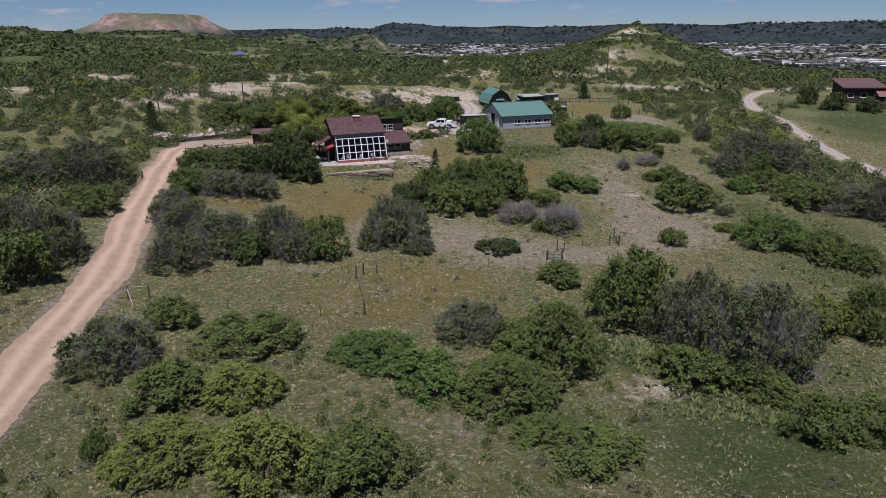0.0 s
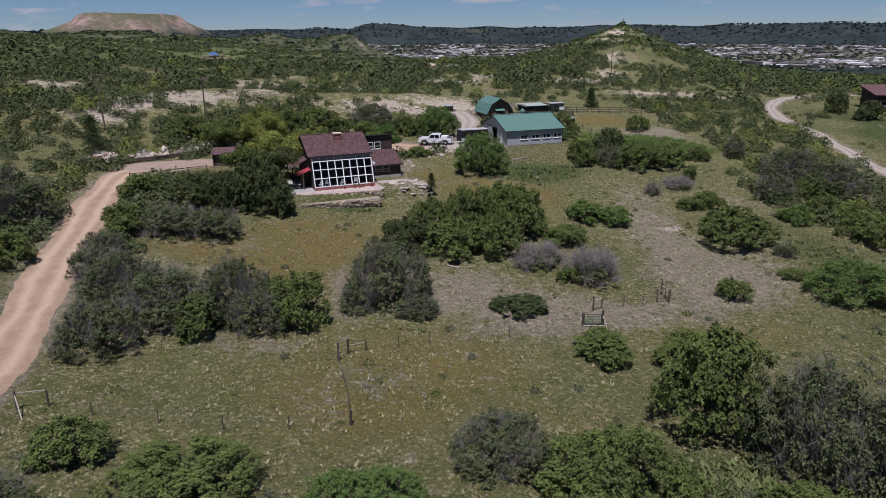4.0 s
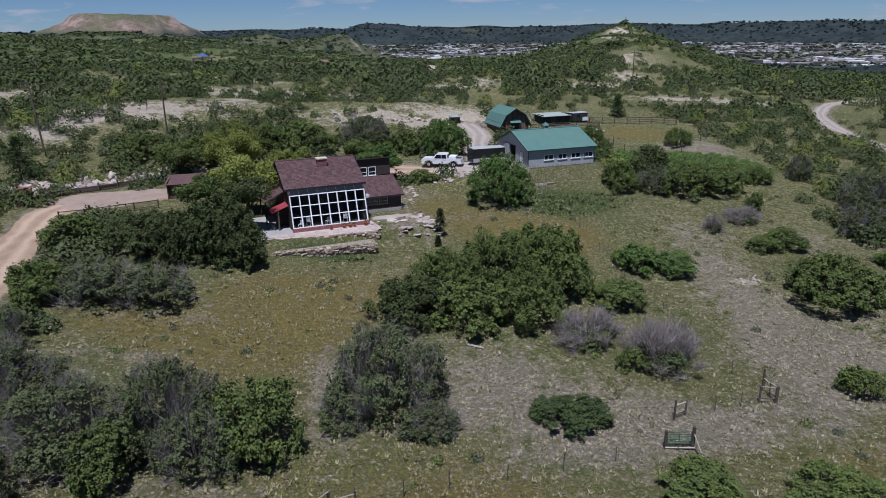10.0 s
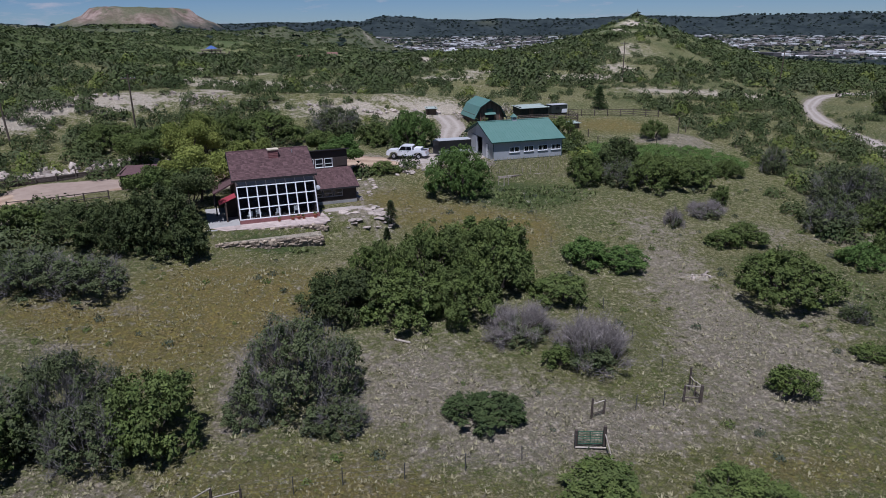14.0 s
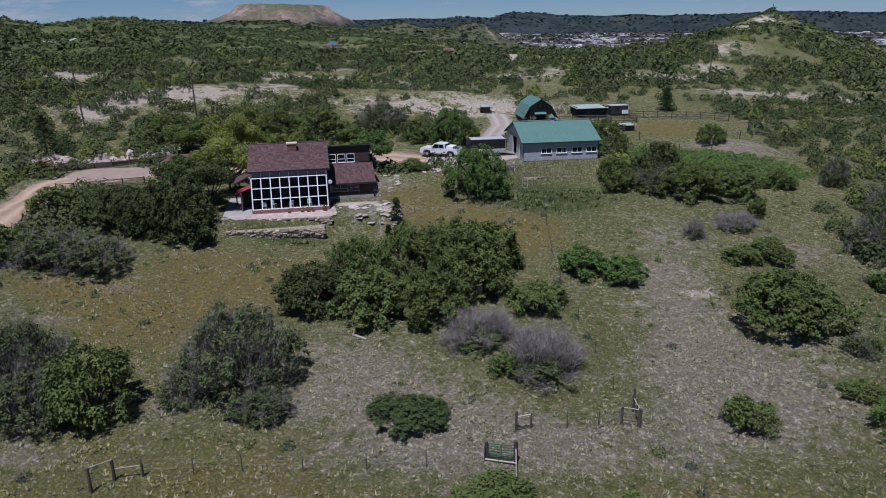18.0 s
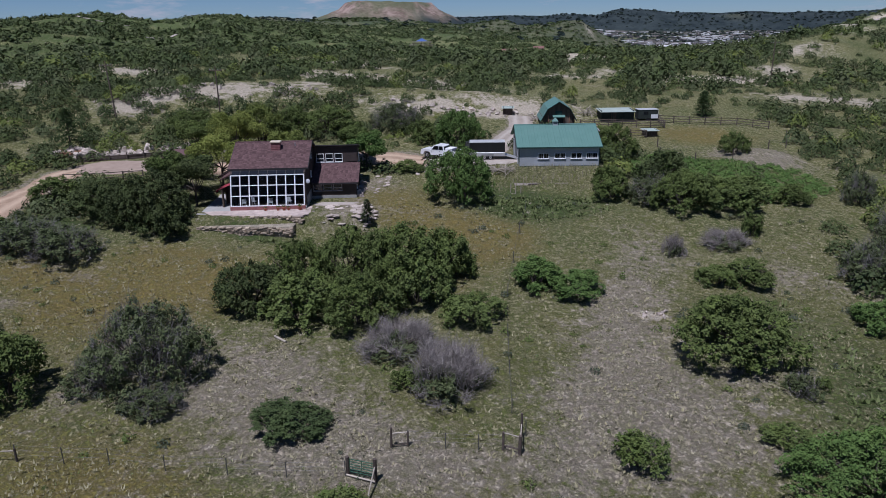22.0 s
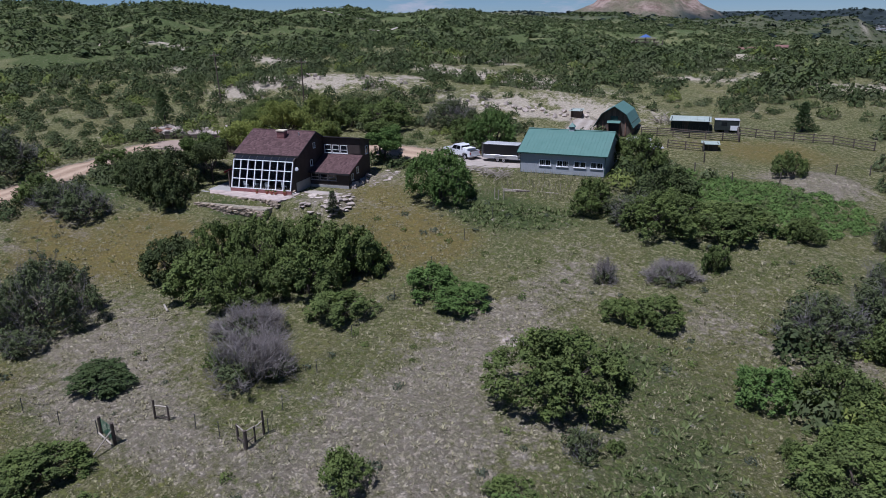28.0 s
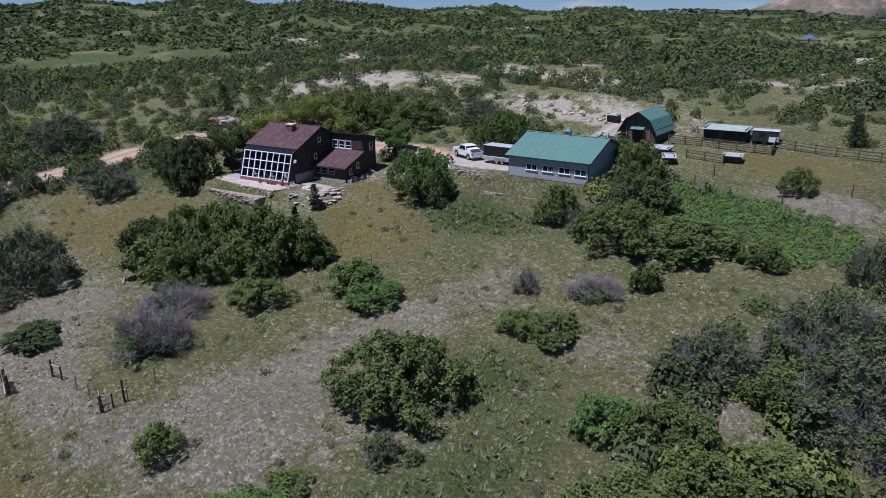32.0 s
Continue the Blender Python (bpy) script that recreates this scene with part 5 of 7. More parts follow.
build_yard("yard_wing", -14.4, 112.3, 3.0, 0.9, 0.37, GRAVEL, "pale gravel and stone strip before the brown wing", 0.05)

# ---- metal barn ----
def build_barn():
    b = thing("metal_barn", frame_of(BO, BU, 10.2), "light grey metal barn with a green metal roof", "barn")
    W, D, E, R = 10.75, 11.0, 2.74, 4.80
    gab = [(0.02, 0), (D - 0.02, 0), (D - 0.02, E), (D / 2, R - 0.08), (0.02, E)]
    boxed("front_wall", (0.03, W - 0.03, 0.02, 0.14, 0, E), GREY_METAL, b)
    boxed("back_wall", (0.03, W - 0.03, D - 0.14, D - 0.02, 0, E), GREY_METAL, b)
    prismed("east_gable", gab, 0.1, GREY_METAL, b, "", "x", W - 0.13)
    # west gable in pieces round its openings
    for v0, v1, zt in ((0.02, 4.5, 0), (6.6, D - 0.02, 0)):
        top = lambda v: E + (R - 0.08 - E) * (1 - abs(v - D / 2) / (D / 2))
        prismed("west_gable", [(v0, 0), (v1, 0), (v1, top(v1)), (v0, top(v0))], 0.1, GREY_METAL, b, "", "x", 0.03)
    prismed("west_gable", [(4.5, 2.7), (6.6, 2.7), (6.6, E + (R - E) * 0.78), (D / 2, R - 0.08), (4.5, E + (R - E) * 0.8)], 0.1, GREY_METAL, b, "", "x", 0.03)
    boxed("floor_slab", (0.05, W - 0.05, 0.05, D - 0.05, -0.3, 0.04), CONCRETE, b)
    # siding panels with a rib at each joint
    g = random.Random(3)
    k = 12
    w = W / k
    for i in range(k):
        bm = bmesh.new()
        box(bm, i * w + 0.004, (i + 1) * w - 0.004, -0.012, 0.016, 0.02, E)
        for q in (0.04, 0.34, 0.64):
            box(bm, i * w + q * w, i * w + q * w + 0.045, -0.032, -0.013, 0.02, E)
        part("siding_panel", bm, GREY_METAL, b)
    for u in (0, W):
        for i in range(k):
            v0, v1 = D * i / k, D * (i + 1) / k
            if u == 0 and v1 > 4.5 and v0 < 6.6:
                continue
            tp = [E + (R - 0.1 - E) * (1 - abs(v - D / 2) / (D / 2)) - 0.05 for v in (v0, v1)]
            prismed("siding_panel", [(v0 + 0.004, 0.02), (v1 - 0.004, 0.02), (v1 - 0.004, tp[1]), (v0 + 0.004, tp[0])], 0.03, GREY_METAL, b, "", "x", 0.0 if u == 0 else W - 0.03)
    # roof panels with standing seams
    k = 13
    u0, u1 = -0.38, W + 0.32
    w = (u1 - u0) / k
    for sgn in (0, 1):
        lo, hi = (-0.42, E - 0.06), (D / 2, R + 0.06)
        if sgn:
            lo = (D + 0.42, E - 0.06)
        for i in range(k):
            a = u0 + i * w
            bm = bmesh.new()
            cs = [(a, lo[0], lo[1]), (a + w - 0.006, lo[0], lo[1]), (a + w - 0.006, hi[0], hi[1]), (a, hi[0], hi[1])]
            slab(bm, cs if not sgn else [cs[1], cs[0], cs[3], cs[2]], 0.05)
            d = Vector((0, hi[0] - lo[0], hi[1] - lo[1]))
            nrm = Vector((1, 0, 0)).cross(d).normalized()
            nrm = nrm if nrm.z > 0 else -nrm
            for q in (0.02, 0.48):
                p0, p1 = Vector((a + w * q, *lo)) + nrm * 0.003, Vector((a + w * q, *hi)) + nrm * 0.003
                sx = Vector((0.05, 0, 0))
                v = [bm.verts.new(p) for p in (p0, p0 + sx, p1 + sx, p1, p0 + sx * 0.5 + nrm * 0.014, p1 + sx * 0.5 + nrm * 0.014)]
                bm.faces.new((v[0], v[4], v[5], v[3]))
                bm.faces.new((v[4], v[1], v[2], v[5]))
            part("roof_panel", bm, GREEN_METAL, b)
    boxed("ridge_cap", (u0 - 0.02, u1 + 0.02, D / 2 - 0.16, D / 2 + 0.16, R + 0.03, R + 0.12), GREEN_METAL, b, bevel=0.03)
    for v in (-0.45, D + 0.43):
        boxed("eave_trim", (u0, u1, v, v + 0.03, E - 0.2, E - 0.04), GREEN_TRIM, b)
    for u in (u0 - 0.03, u1):
        prismed("rake_trim", [(-0.45, E - 0.2), (-0.45, E - 0.04), (D / 2, R + 0.08), (D + 0.45, E - 0.04), (D + 0.45, E - 0.2), (D / 2, R - 0.12)], 0.03, GREEN_TRIM, b, "", "x", u)
    for u, v in ((-0.02, -0.03), (W - 0.06, -0.03)):
        boxed("corner_trim", (u, u + 0.09, v, v + 0.08, 0, E - 0.06), GREEN_TRIM, b)
    boxed("base_trim", (0, W, -0.04, -0.012, 0, 0.08), GREEN_TRIM, b)
    for u in (2.5, 4.72, 6.92, 9.0):
        wu = window_unit(b, Matrix.Translation((u, -0.02, 1.06)), 1.5, 0.78, 1)
    # doors in the west gable
    west = Matrix.Rotation(math.radians(-90), 4, "Z")
    boxed("sliding_door", (-0.14, -0.05, 6.65, 8.8, 0.05, 2.65), GREY_METAL, b, "grey sliding door pushed open")
    tubed("door_rail", (-0.1, 4.4, 2.75), (-0.1, 9.0, 2.75), 0.03, STEEL, b)
    boxed("door_frame", (-0.03, 0.0, 1.75, 2.85, 0.0, 2.15), GREEN_TRIM, b)
    d = boxed("door", (-0.06, -0.03, 1.83, 2.77, 0.04, 2.08), WHITE_FRAME, b, "pale closed side door")
    boxed("door_handle", (-0.12, -0.06, 1.92, 2.0, 1.0, 1.06), STEEL, d)
    boxed("inner_wall", (3.4, 3.5, 0.2, D - 0.2, 0.05, 2.6), INTERIOR, b)
    # cupola
    cu = new("cupola")
    cu.parent = b
    tagged(cu, "small louvred cupola with a pointed metal cap")
    cx, cy = 5.4, D / 2
    boxed("cupola_base", (cx - 0.34, cx + 0.34, cy - 0.34, cy + 0.34, R - 0.2, R + 0.50), GREY_METAL, cu)
    for i in range(3):
        boxed("louvre", (cx - 0.26, cx + 0.26, cy - 0.37, cy - 0.345, R + 0.18 + 0.1 * i, R + 0.23 + 0.1 * i), TRIM_DARK, cu)
    bm = bmesh.new()
    bmesh.ops.create_cone(bm, cap_ends=True, segments=4, radius1=0.62, radius2=0.03, depth=0.5, matrix=Matrix.Translation((cx, cy, R + 0.75)) @ Matrix.Rotation(math.radians(45), 4, "Z"))
    part("cupola_roof", bm, GREEN_METAL, cu)
    tubed("finial", (cx, cy, R + 0.98), (cx, cy, R + 1.2), 0.02, STEEL, cu)
    return b


build_barn()


# ---- gambrel barn ----
def build_gambrel():
    base = 11.7
    b = thing("gambrel_barn", pose(5.8, 154.0, base, 0, 0, 16), "small brown gambrel barn with green metal roof", "barn")
    W, L = 5.3, 7.2
    half = W / 2
    prof = [(-half - 0.35, 1.3), (-half + 0.8, 3.35), (0, 4.5), (half - 0.8, 3.35), (half + 0.35, 1.3)]
    face = [(-half, 0), (half, 0), (half, 1.7), (half - 0.8, 3.25), (0, 4.37), (-half + 0.8, 3.25), (-half, 1.7)]
    for v in (0.0, L):
        prismed("end_wall", face, 0.12, BARN_WOOD, b, "", "y", v)
    for i in range(13):
        u = -half + W * i / 13
        zt = float(np.interp(u + 0.2, [-half, -half + 0.8, 0, half - 0.8, half], [1.7, 3.25, 4.35, 3.25, 1.7])) - 0.12
        boxed("board", (u + 0.01, u + W / 13 - 0.01, -0.035, -0.002, 0.05, zt), BARN_WOOD, b)
    for u in (-half, half - 0.1):
        boxed("side_wall", (u, u + 0.1, 0.1, L, 0, 2.0), BARN_WOOD, b)
    for p, q in zip(prof, prof[1:]):
        k = 9
        for i in range(k):
            v0, v1 = -0.6 + (L + 1.0) * i / k, -0.6 + (L + 1.0) * (i + 1) / k - 0.01
            bm = bmesh.new()
            slab(bm, [(p[0], v1, p[1]), (p[0], v0, p[1]), (q[0], v0, q[1]), (q[0], v1, q[1])], 0.05)
            part("roof_panel", bm, GREEN_METAL, b)
    boxed("door", (-0.75, 0.75, -0.08, -0.04, 0.05, 2.15), TRIM_DARK, b, "dark double door")
    boxed("loft_door", (-0.55, 0.55, -0.08, -0.04, 2.35, 2.95), GREEN_TRIM, b, "dark green loft hatch")
    bm = bmesh.new()
    slab(bm, [(-1.0, -0.75, 2.0), (1.0, -0.75, 2.0), (1.0, -0.05, 2.3), (-1.0, -0.05, 2.3)], 0.05)
    part("door_hood", bm, GREEN_METAL, b)
    for u in (-1.75, -0.9, 0.85, 1.7):
        boxed("post", (u, u + 0.14, -0.16, -0.04, 0, 2.2), RUST, b, "red-brown post")
    for p, q in zip(prof, prof[1:]):
        tubed("rake_trim", (p[0], -0.62, p[1] - 0.05), (q[0], -0.62, q[1] - 0.05), 0.06, GREEN_TRIM, b)
    return b


build_gambrel()


def build_shed(x, y, turn, w, d, hgt, roof, label, name="shed", open_front=True, tilt=0.35, wall=None):
    wall = wall or BARN_WOOD
    s = thing(name, pose(x, y, gz(x, y) - 0.1, 0, 0, turn), label, "shed")
    for u in (0, w - 0.1):
        boxed("side_wall", (u, u + 0.1, 0, d, 0, hgt), wall, s)
    boxed("back_wall", (0, w, d - 0.1, d, 0, hgt), wall, s)
    for u in np.linspace(0.05, w - 0.15, 4):
        boxed("post", (u, u + 0.12, -0.02, 0.1, 0, hgt + tilt - 0.02), wall, s)
    if not open_front:
        for i in range(max(3, int(w / 0.45))):
            q = (w - 0.2) / max(3, int(w / 0.45))
            boxed("board", (0.1 + q * i, 0.1 + q * (i + 1) - 0.012, 0.1, 0.16, 0, hgt + tilt * 0.9 - 0.03), wall, s)
        boxed("door", (w * 0.3, w * 0.3 + min(0.9, w * 0.3), 0.05, 0.095, 0.1, min(1.8, hgt * 0.85)), FENCE_WOOD, s)
    k = max(3, int(w / 0.9))
    for i in range(k):
        a = -0.25 + (w + 0.5) * i / k
        bm = bmesh.new()
        slab(bm, [(a, -0.4, hgt + tilt + 0.05), (a + (w + 0.5) / k - 0.01, -0.4, hgt + tilt + 0.05), (a + (w + 0.5) / k - 0.01, d + 0.3, hgt + 0.02), (a, d + 0.3, hgt + 0.02)], 0.04)
        part("roof_sheet", bm, roof, s)
    return s


build_shed(12.0, 161.0, 19, 5.6, 3.6, 2.05, PALE_GREEN_ROOF, "dark boarded stable with a pale green roof", open_front=False, tilt=-0.25, wall=OLIVE_PAINT)
build_shed(9.9, 150.4, 18, 3.0, 2.0, 1.2, TIN, "low hen house with pale tin roof", open_front=False, tilt=-0.2)
build_shed(14.6, 148.0, 40, 1.4, 1.6, 1.3, TIN, "small tin-roofed hutch by the trees", open_front=False, tilt=-0.3)
build_shed(19.8, 153.6, 22, 2.0, 1.6, 1.2, PALE_GREEN_ROOF, "little feed hutch with a pale green roof", open_front=False, tilt=-0.15)
build_shed(-5.3, 160.5, 12, 1.7, 1.5, 1.4, PALE_GREEN_ROOF, "tiny pale-roofed hutch under the bank", open_front=False, tilt=-0.2)
build_shed(-41.8, 114.6, 12, 5.2, 4.6, 2.2, SHINGLE, "small garage with a red-brown roof", "garage", False, -0.3)


def camper():
    c = thing("camper", pose(18.0, 163.3, gz(18.0, 163.3) - 0.05, 0, 0, 22), "old camper with dark side and white end wall", "camper")
    boxed("body", (0, 3.4, 0, 1.9, 0.45, 1.95), OLIVE_PAINT, c, bevel=0.06)
    boxed("end_panel", (3.41, 3.45, 0.05, 1.85, 0.5, 1.9), WHITE_FRAME, c, "white end wall")
    boxed("roof", (-0.05, 3.5, -0.05, 1.95, 1.96, 2.06), TIN, c, "pale weathered roof", 0.03)
    boxed("white_trim", (2.2, 3.4, -0.03, -0.005, 0.5, 1.2), WHITE_FRAME, c)
    boxed("window", (0.9, 1.7, -0.02, -0.004, 1.2, 1.7), DARK_GLASS, c)
    boxed("end_window", (3.455, 3.47, 0.55, 1.35, 1.15, 1.65), DARK_GLASS, c)
    for y in (0.0, 1.75):
        tubed("wheel", (1.7, y, 0.3), (1.7, y + 0.18, 0.3), 0.33, RUBBER, c, sides=16)
    tubed("tow_bar", (0, 0.95, 0.5), (-1.1, 0.95, 0.42), 0.05, STEEL, c)


camper()

# ---- vehicles ----
def wheel(parent, x, y, r, w, name="wheel"):
    wh = new(name)
    wh.parent = parent
    wh.matrix_basis = Matrix.Translation((x, y, r))
    bm = bmesh.new()
    tube(bm, (0, -w / 2, 0), (0, w / 2, 0), r, None, 22)
    bmesh.ops.bevel(bm, geom=[e for e in bm.edges if abs(e.verts[0].co.y - e.verts[1].co.y) < 1e-5], offset=0.035, segments=1, affect="EDGES")
    part("tyre", bm, RUBBER, wh)
    bm = bmesh.new()
    tube(bm, (0, -w / 2 - 0.012, 0), (0, w / 2 + 0.012, 0), r * 0.58, None, 18)
    rim = part("rim", bm, SILVER, wh)
    tubed("hub", (0, -w / 2 - 0.03, 0), (0, w / 2 + 0.03, 0), r * 0.16, STEEL, rim)
    return wh


def build_truck():
    """A crew-cab pickup; its x runs forwards."""
    x0, y0 = -7.5, 133.0
    t = thing("pickup_truck", pose(x0, y0, gz(x0, y0) + 0.07, 0, 0, 167), "white crew-cab pickup truck parked on gravel", "truck")
    hw = 0.98
    lower = [(-3.0, 0.62), (-2.95, 1.22), (-0.95, 1.24), (-0.95, 1.18), (1.15, 1.18), (1.35, 1.30), (2.8, 1.25), (2.97, 1.16), (3.02, 0.55), (2.7, 0.45), (2.55, 0.5), (2.42, 0.86), (2.1, 0.98), (1.7, 0.98), (1.38, 0.86), (1.28, 0.5), (-1.25, 0.5), (-1.35, 0.86), (-1.65, 0.98), (-2.05, 0.98), (-2.37, 0.86), (-2.48, 0.5), (-2.9, 0.5)]
    bm = bmesh.new()
    prism(bm, lower, 2 * hw, "y", -hw)
    part("body", bm, WHITE_PAINT, t)
    cab = [(-0.95, 1.2), (-0.85, 1.88), (-0.6, 1.97), (0.55, 1.97), (0.8, 1.9), (1.4, 1.24)]
    bm = bmesh.new()
    prism(bm, cab, 2 * hw - 0.16, "y", -hw + 0.08)
    for v in bm.verts:
        if v.co.z > 1.5:
            v.co.y *= 0.88
    part("cab", bm, WHITE_PAINT, t)
    for s in (-1, 1):
        for a, b, c, d in ((-0.8, -0.68, -0.02, -0.02), (0.04, 0.04, 0.72, 1.1)):
            bm = bmesh.new()
            y1, y2 = s * (hw - 0.075), s * (hw - 0.17)
            vs = [bm.verts.new(p) for p in ((a, y1, 1.28), (d, y1, 1.28), (c, y2 + s * 0.02, 1.82), (b, y2 + s * 0.02, 1.82))]
            f = bm.faces.new(vs)
            bmesh.ops.solidify(bm, geom=[f], thickness=0.02)
            part("side_window", bm, DARK_GLASS, t)
        boxed("mirror", (1.0, 1.12, s * 1.02 - 0.1, s * 1.02 + 0.1, 1.25, 1.5), WHITE_PAINT, t, bevel=0.02)
        for x in (-0.35, 0.62):
            boxed("door_handle", (x, x + 0.16, s * (hw + 0.012) - 0.012, s * (hw + 0.012) + 0.012, 1.08, 1.12), TRIM_DARK, t)
        boxed("headlight", (2.86, 3.0, s * 0.72 - 0.2, s * 0.72 + 0.2, 0.86, 1.04), GLASS, t)
        boxed("tail_light", (-3.02, -2.96, s * 0.9 - 0.07, s * 0.9 + 0.07, 0.85, 1.18), LAMP_RED, t)
    bm = bmesh.new()
    slab(bm, [(1.42, -0.82, 1.27), (1.42, 0.82, 1.27), (0.87, 0.72, 1.87), (0.87, -0.72, 1.87)], 0.02)
    part("windscreen", bm, DARK_GLASS, t)
    bm = bmesh.new()
    slab(bm, [(-0.98, 0.8, 1.3), (-0.98, -0.8, 1.3), (-0.9, -0.72, 1.8), (-0.9, 0.72, 1.8)], 0.02)
    part("rear_window", bm, DARK_GLASS, t)
    boxed("bed_floor", (-2.85, -1.05, -0.8, 0.8, 1.245, 1.26), TRIM_DARK, t, "dark open load bed")
    for y0_, y1_ in ((-0.95, -0.82), (0.82, 0.95)):
        boxed("bed_rail", (-2.95, -0.98, y0_, y1_, 1.24, 1.32), WHITE_PAINT, t)
    boxed("tool_box", (-2.2, -1.1, -0.78, 0.78, 1.26, 1.62), WHITE_FRAME, t, "white box in the load bed", 0.03)
    boxed("bumper", (3.0, 3.12, -0.9, 0.9, 0.48, 0.72), SILVER, t, bevel=0.03)
    boxed("grille", (3.0, 3.05, -0.55, 0.55, 0.74, 1.0), TRIM_DARK, t)
    boxed("bumper", (-3.15, -3.0, -0.9, 0.9, 0.5, 0.68), SILVER, t, bevel=0.03)
    for x in (1.9, -1.86):
        for y in (-0.83, 0.83):
            wheel(t, x, y, 0.41, 0.28)
    return t


build_truck()


def build_trailer():
    x0, y0 = -0.9, 133.6
    t = thing("cargo_trailer", pose(x0, y0, gz(x0, y0) + 0.07, 0, 0, 196.5), "black enclosed cargo trailer with silver skirt", "trailer")
    boxed("body", (-2.6, 2.4, -1.05, 1.05, 1.05, 2.45), BLACK_PAINT, t, bevel=0.05)
    boxed("skirt", (-2.62, 2.42, -1.07, 1.07, 0.5, 1.05), SILVER, t, "bare aluminium lower panels", 0.02)
    boxed("roof", (-2.62, 2.42, -1.06, 1.06, 2.45, 2.52), TIN, t, "pale roof", 0.02)
    for x in np.linspace(-2.4, 2.2, 7):
        for s in (-1, 1):
            boxed("panel_seam", (x - 0.012, x + 0.012, s * 1.056 - 0.008, s * 1.056 + 0.008, 1.08, 2.42), TRIM_DARK, t)
    prismed("nose", [(2.4, -1.0), (3.0, 0), (2.4, 1.0)], 1.9, BLACK_PAINT, t, "", "z", 0.55)
    tubed("drawbar", (2.6, 0, 0.55), (3.6, 0, 0.55), 0.05, STEEL, t)
    for x in (-0.55, 0.3):
        for y in (-0.95, 0.95):
            wheel(t, x, y, 0.34, 0.2)
    for s in (-1, 1):
        boxed("fender", (-1.0, 0.75, s * 1.12 - 0.12, s * 1.12 + 0.12, 0.72, 0.76), STEEL, t)
    bm = bmesh.new()
    slab(bm, [(-4.3, -1.0, 0.05), (-4.3, 1.0, 0.05), (-2.65, 1.0, 0.55), (-2.65, -1.0, 0.55)], 0.06)
    part("ramp", bm, SILVER, t, "lowered loading ramp")
    return t


build_trailer()

# ---- brush, grass and woods that nobody could count ----
def blades(seed, count, leaf, r=1.0, h=0.9):
    """A loose clump of blades, of unit radius: triangles of three corners each."""
    g = np.random.RandomState(seed)
    a, q = g.uniform(0, 6.283, count), np.sqrt(g.uniform(0, 1, count))
    z = h * np.sqrt(np.clip(1.05 - q * q, 0, 1)) * g.uniform(0.35, 1.0, count)
    p = np.stack([q * r * np.cos(a), q * r * np.sin(a), z], -1)
    p *= 1 + 0.16 * np.sin(3 * a + seed)[:, None]
    nrm = p + np.array([0, 0, 0.5]) + g.normal(size=(count, 3)) * 0.38
    nrm /= np.linalg.norm(nrm, axis=1)[:, None]
    s = leaf * g.uniform(0.75, 1.6, count)
    u = np.cross(nrm, g.normal(size=(count, 3)))
    u /= np.linalg.norm(u, axis=1)[:, None]
    v = np.cross(nrm, u)
    u, v, b = u * s[:, None], v * (s * 0.8)[:, None], nrm * (s * 0.3)[:, None]
    return np.stack([p - u - b, p - v * 1.1, p + u * 0.9 + v * 0.9], 1)


def strew(name, label, category, xs, ys, rs, hs, mat, count, leaf, seed, sink=0.1, variants=5):
    """Clumps strewn over the ground, as one mesh."""
    if not len(xs):
        return None
    forms = [blades(seed + i, count, leaf) for i in range(variants)]
    g = np.random.RandomState(seed)
    z = height(xs, ys) - sink
    out = []
    pick, turn = g.randint(variants, size=len(xs)), g.uniform(0, 6.283, len(xs))
    for i in range(variants):
        m = pick == i
        if not m.any():
            continue
        c, s = np.cos(turn[m]), np.sin(turn[m])
        f = forms[i][None]
        x, y = f[..., 0] * c[:, None, None] - f[..., 1] * s[:, None, None], f[..., 0] * s[:, None, None] + f[..., 1] * c[:, None, None]
        out.append(np.stack([x * rs[m, None, None] + xs[m, None, None], y * rs[m, None, None] + ys[m, None, None], f[..., 2] * hs[m, None, None] + z[m, None, None]], -1).reshape(-1, 3))
    v = np.concatenate(out)
    me = raw_mesh(name, v, np.arange(len(v)).reshape(-1, 3), mat)
    toned(me, np.repeat(g.uniform(0, 1, len(v) // (3 * count)), 3 * count))
    return tagged(new(name, me), label, category, kind="stuff")


def jittered(seed, x0, x1, y0, y1, step):
    g = np.random.RandomState(seed)
    x, y = np.meshgrid(np.arange(x0, x1, step), np.arange(y0, y1, step))
    x, y = x.ravel() + g.uniform(-0.5, 0.5, x.size) * step, y.ravel() + g.uniform(-0.5, 0.5, y.size) * step
    return x, y, g.uniform(0, 1, x.size), g


def in_pad(x, y, org, u, v, u0, u1, v0, v1):
    a = (x - org[0]) * u[0] + (y - org[1]) * u[1]
    b = (x - org[0]) * v[0] + (y - org[1]) * v[1]
    return (a > u0) & (a < u1) & (b > v0) & (b < v1)


def built_on(x, y):
    """Ground that buildings, roads and yards take up."""
    r = road_distance(x, y) < 0.9
    r |= in_pad(x, y, HO, HU, HV, -5.5, 16.5, -6.0, 13.5) | in_pad(x, y, BO, BU, BV, -10, 12.5, -7.5, 12.5)
    r |= ((x + 47.5) / 9.5) ** 2 + ((y - 115) / 5.8) ** 2 < 1
    r |= (np.abs(x - 6.5) < 5) & (np.abs(y - 158) < 6.5)
    r |= (x > 10) & (x < 42) & (y > 144) & (y < 172)
    r |= ((x + 39.5) / 4.5) ** 2 + ((y - 117) / 4.0) ** 2 < 1
    return r


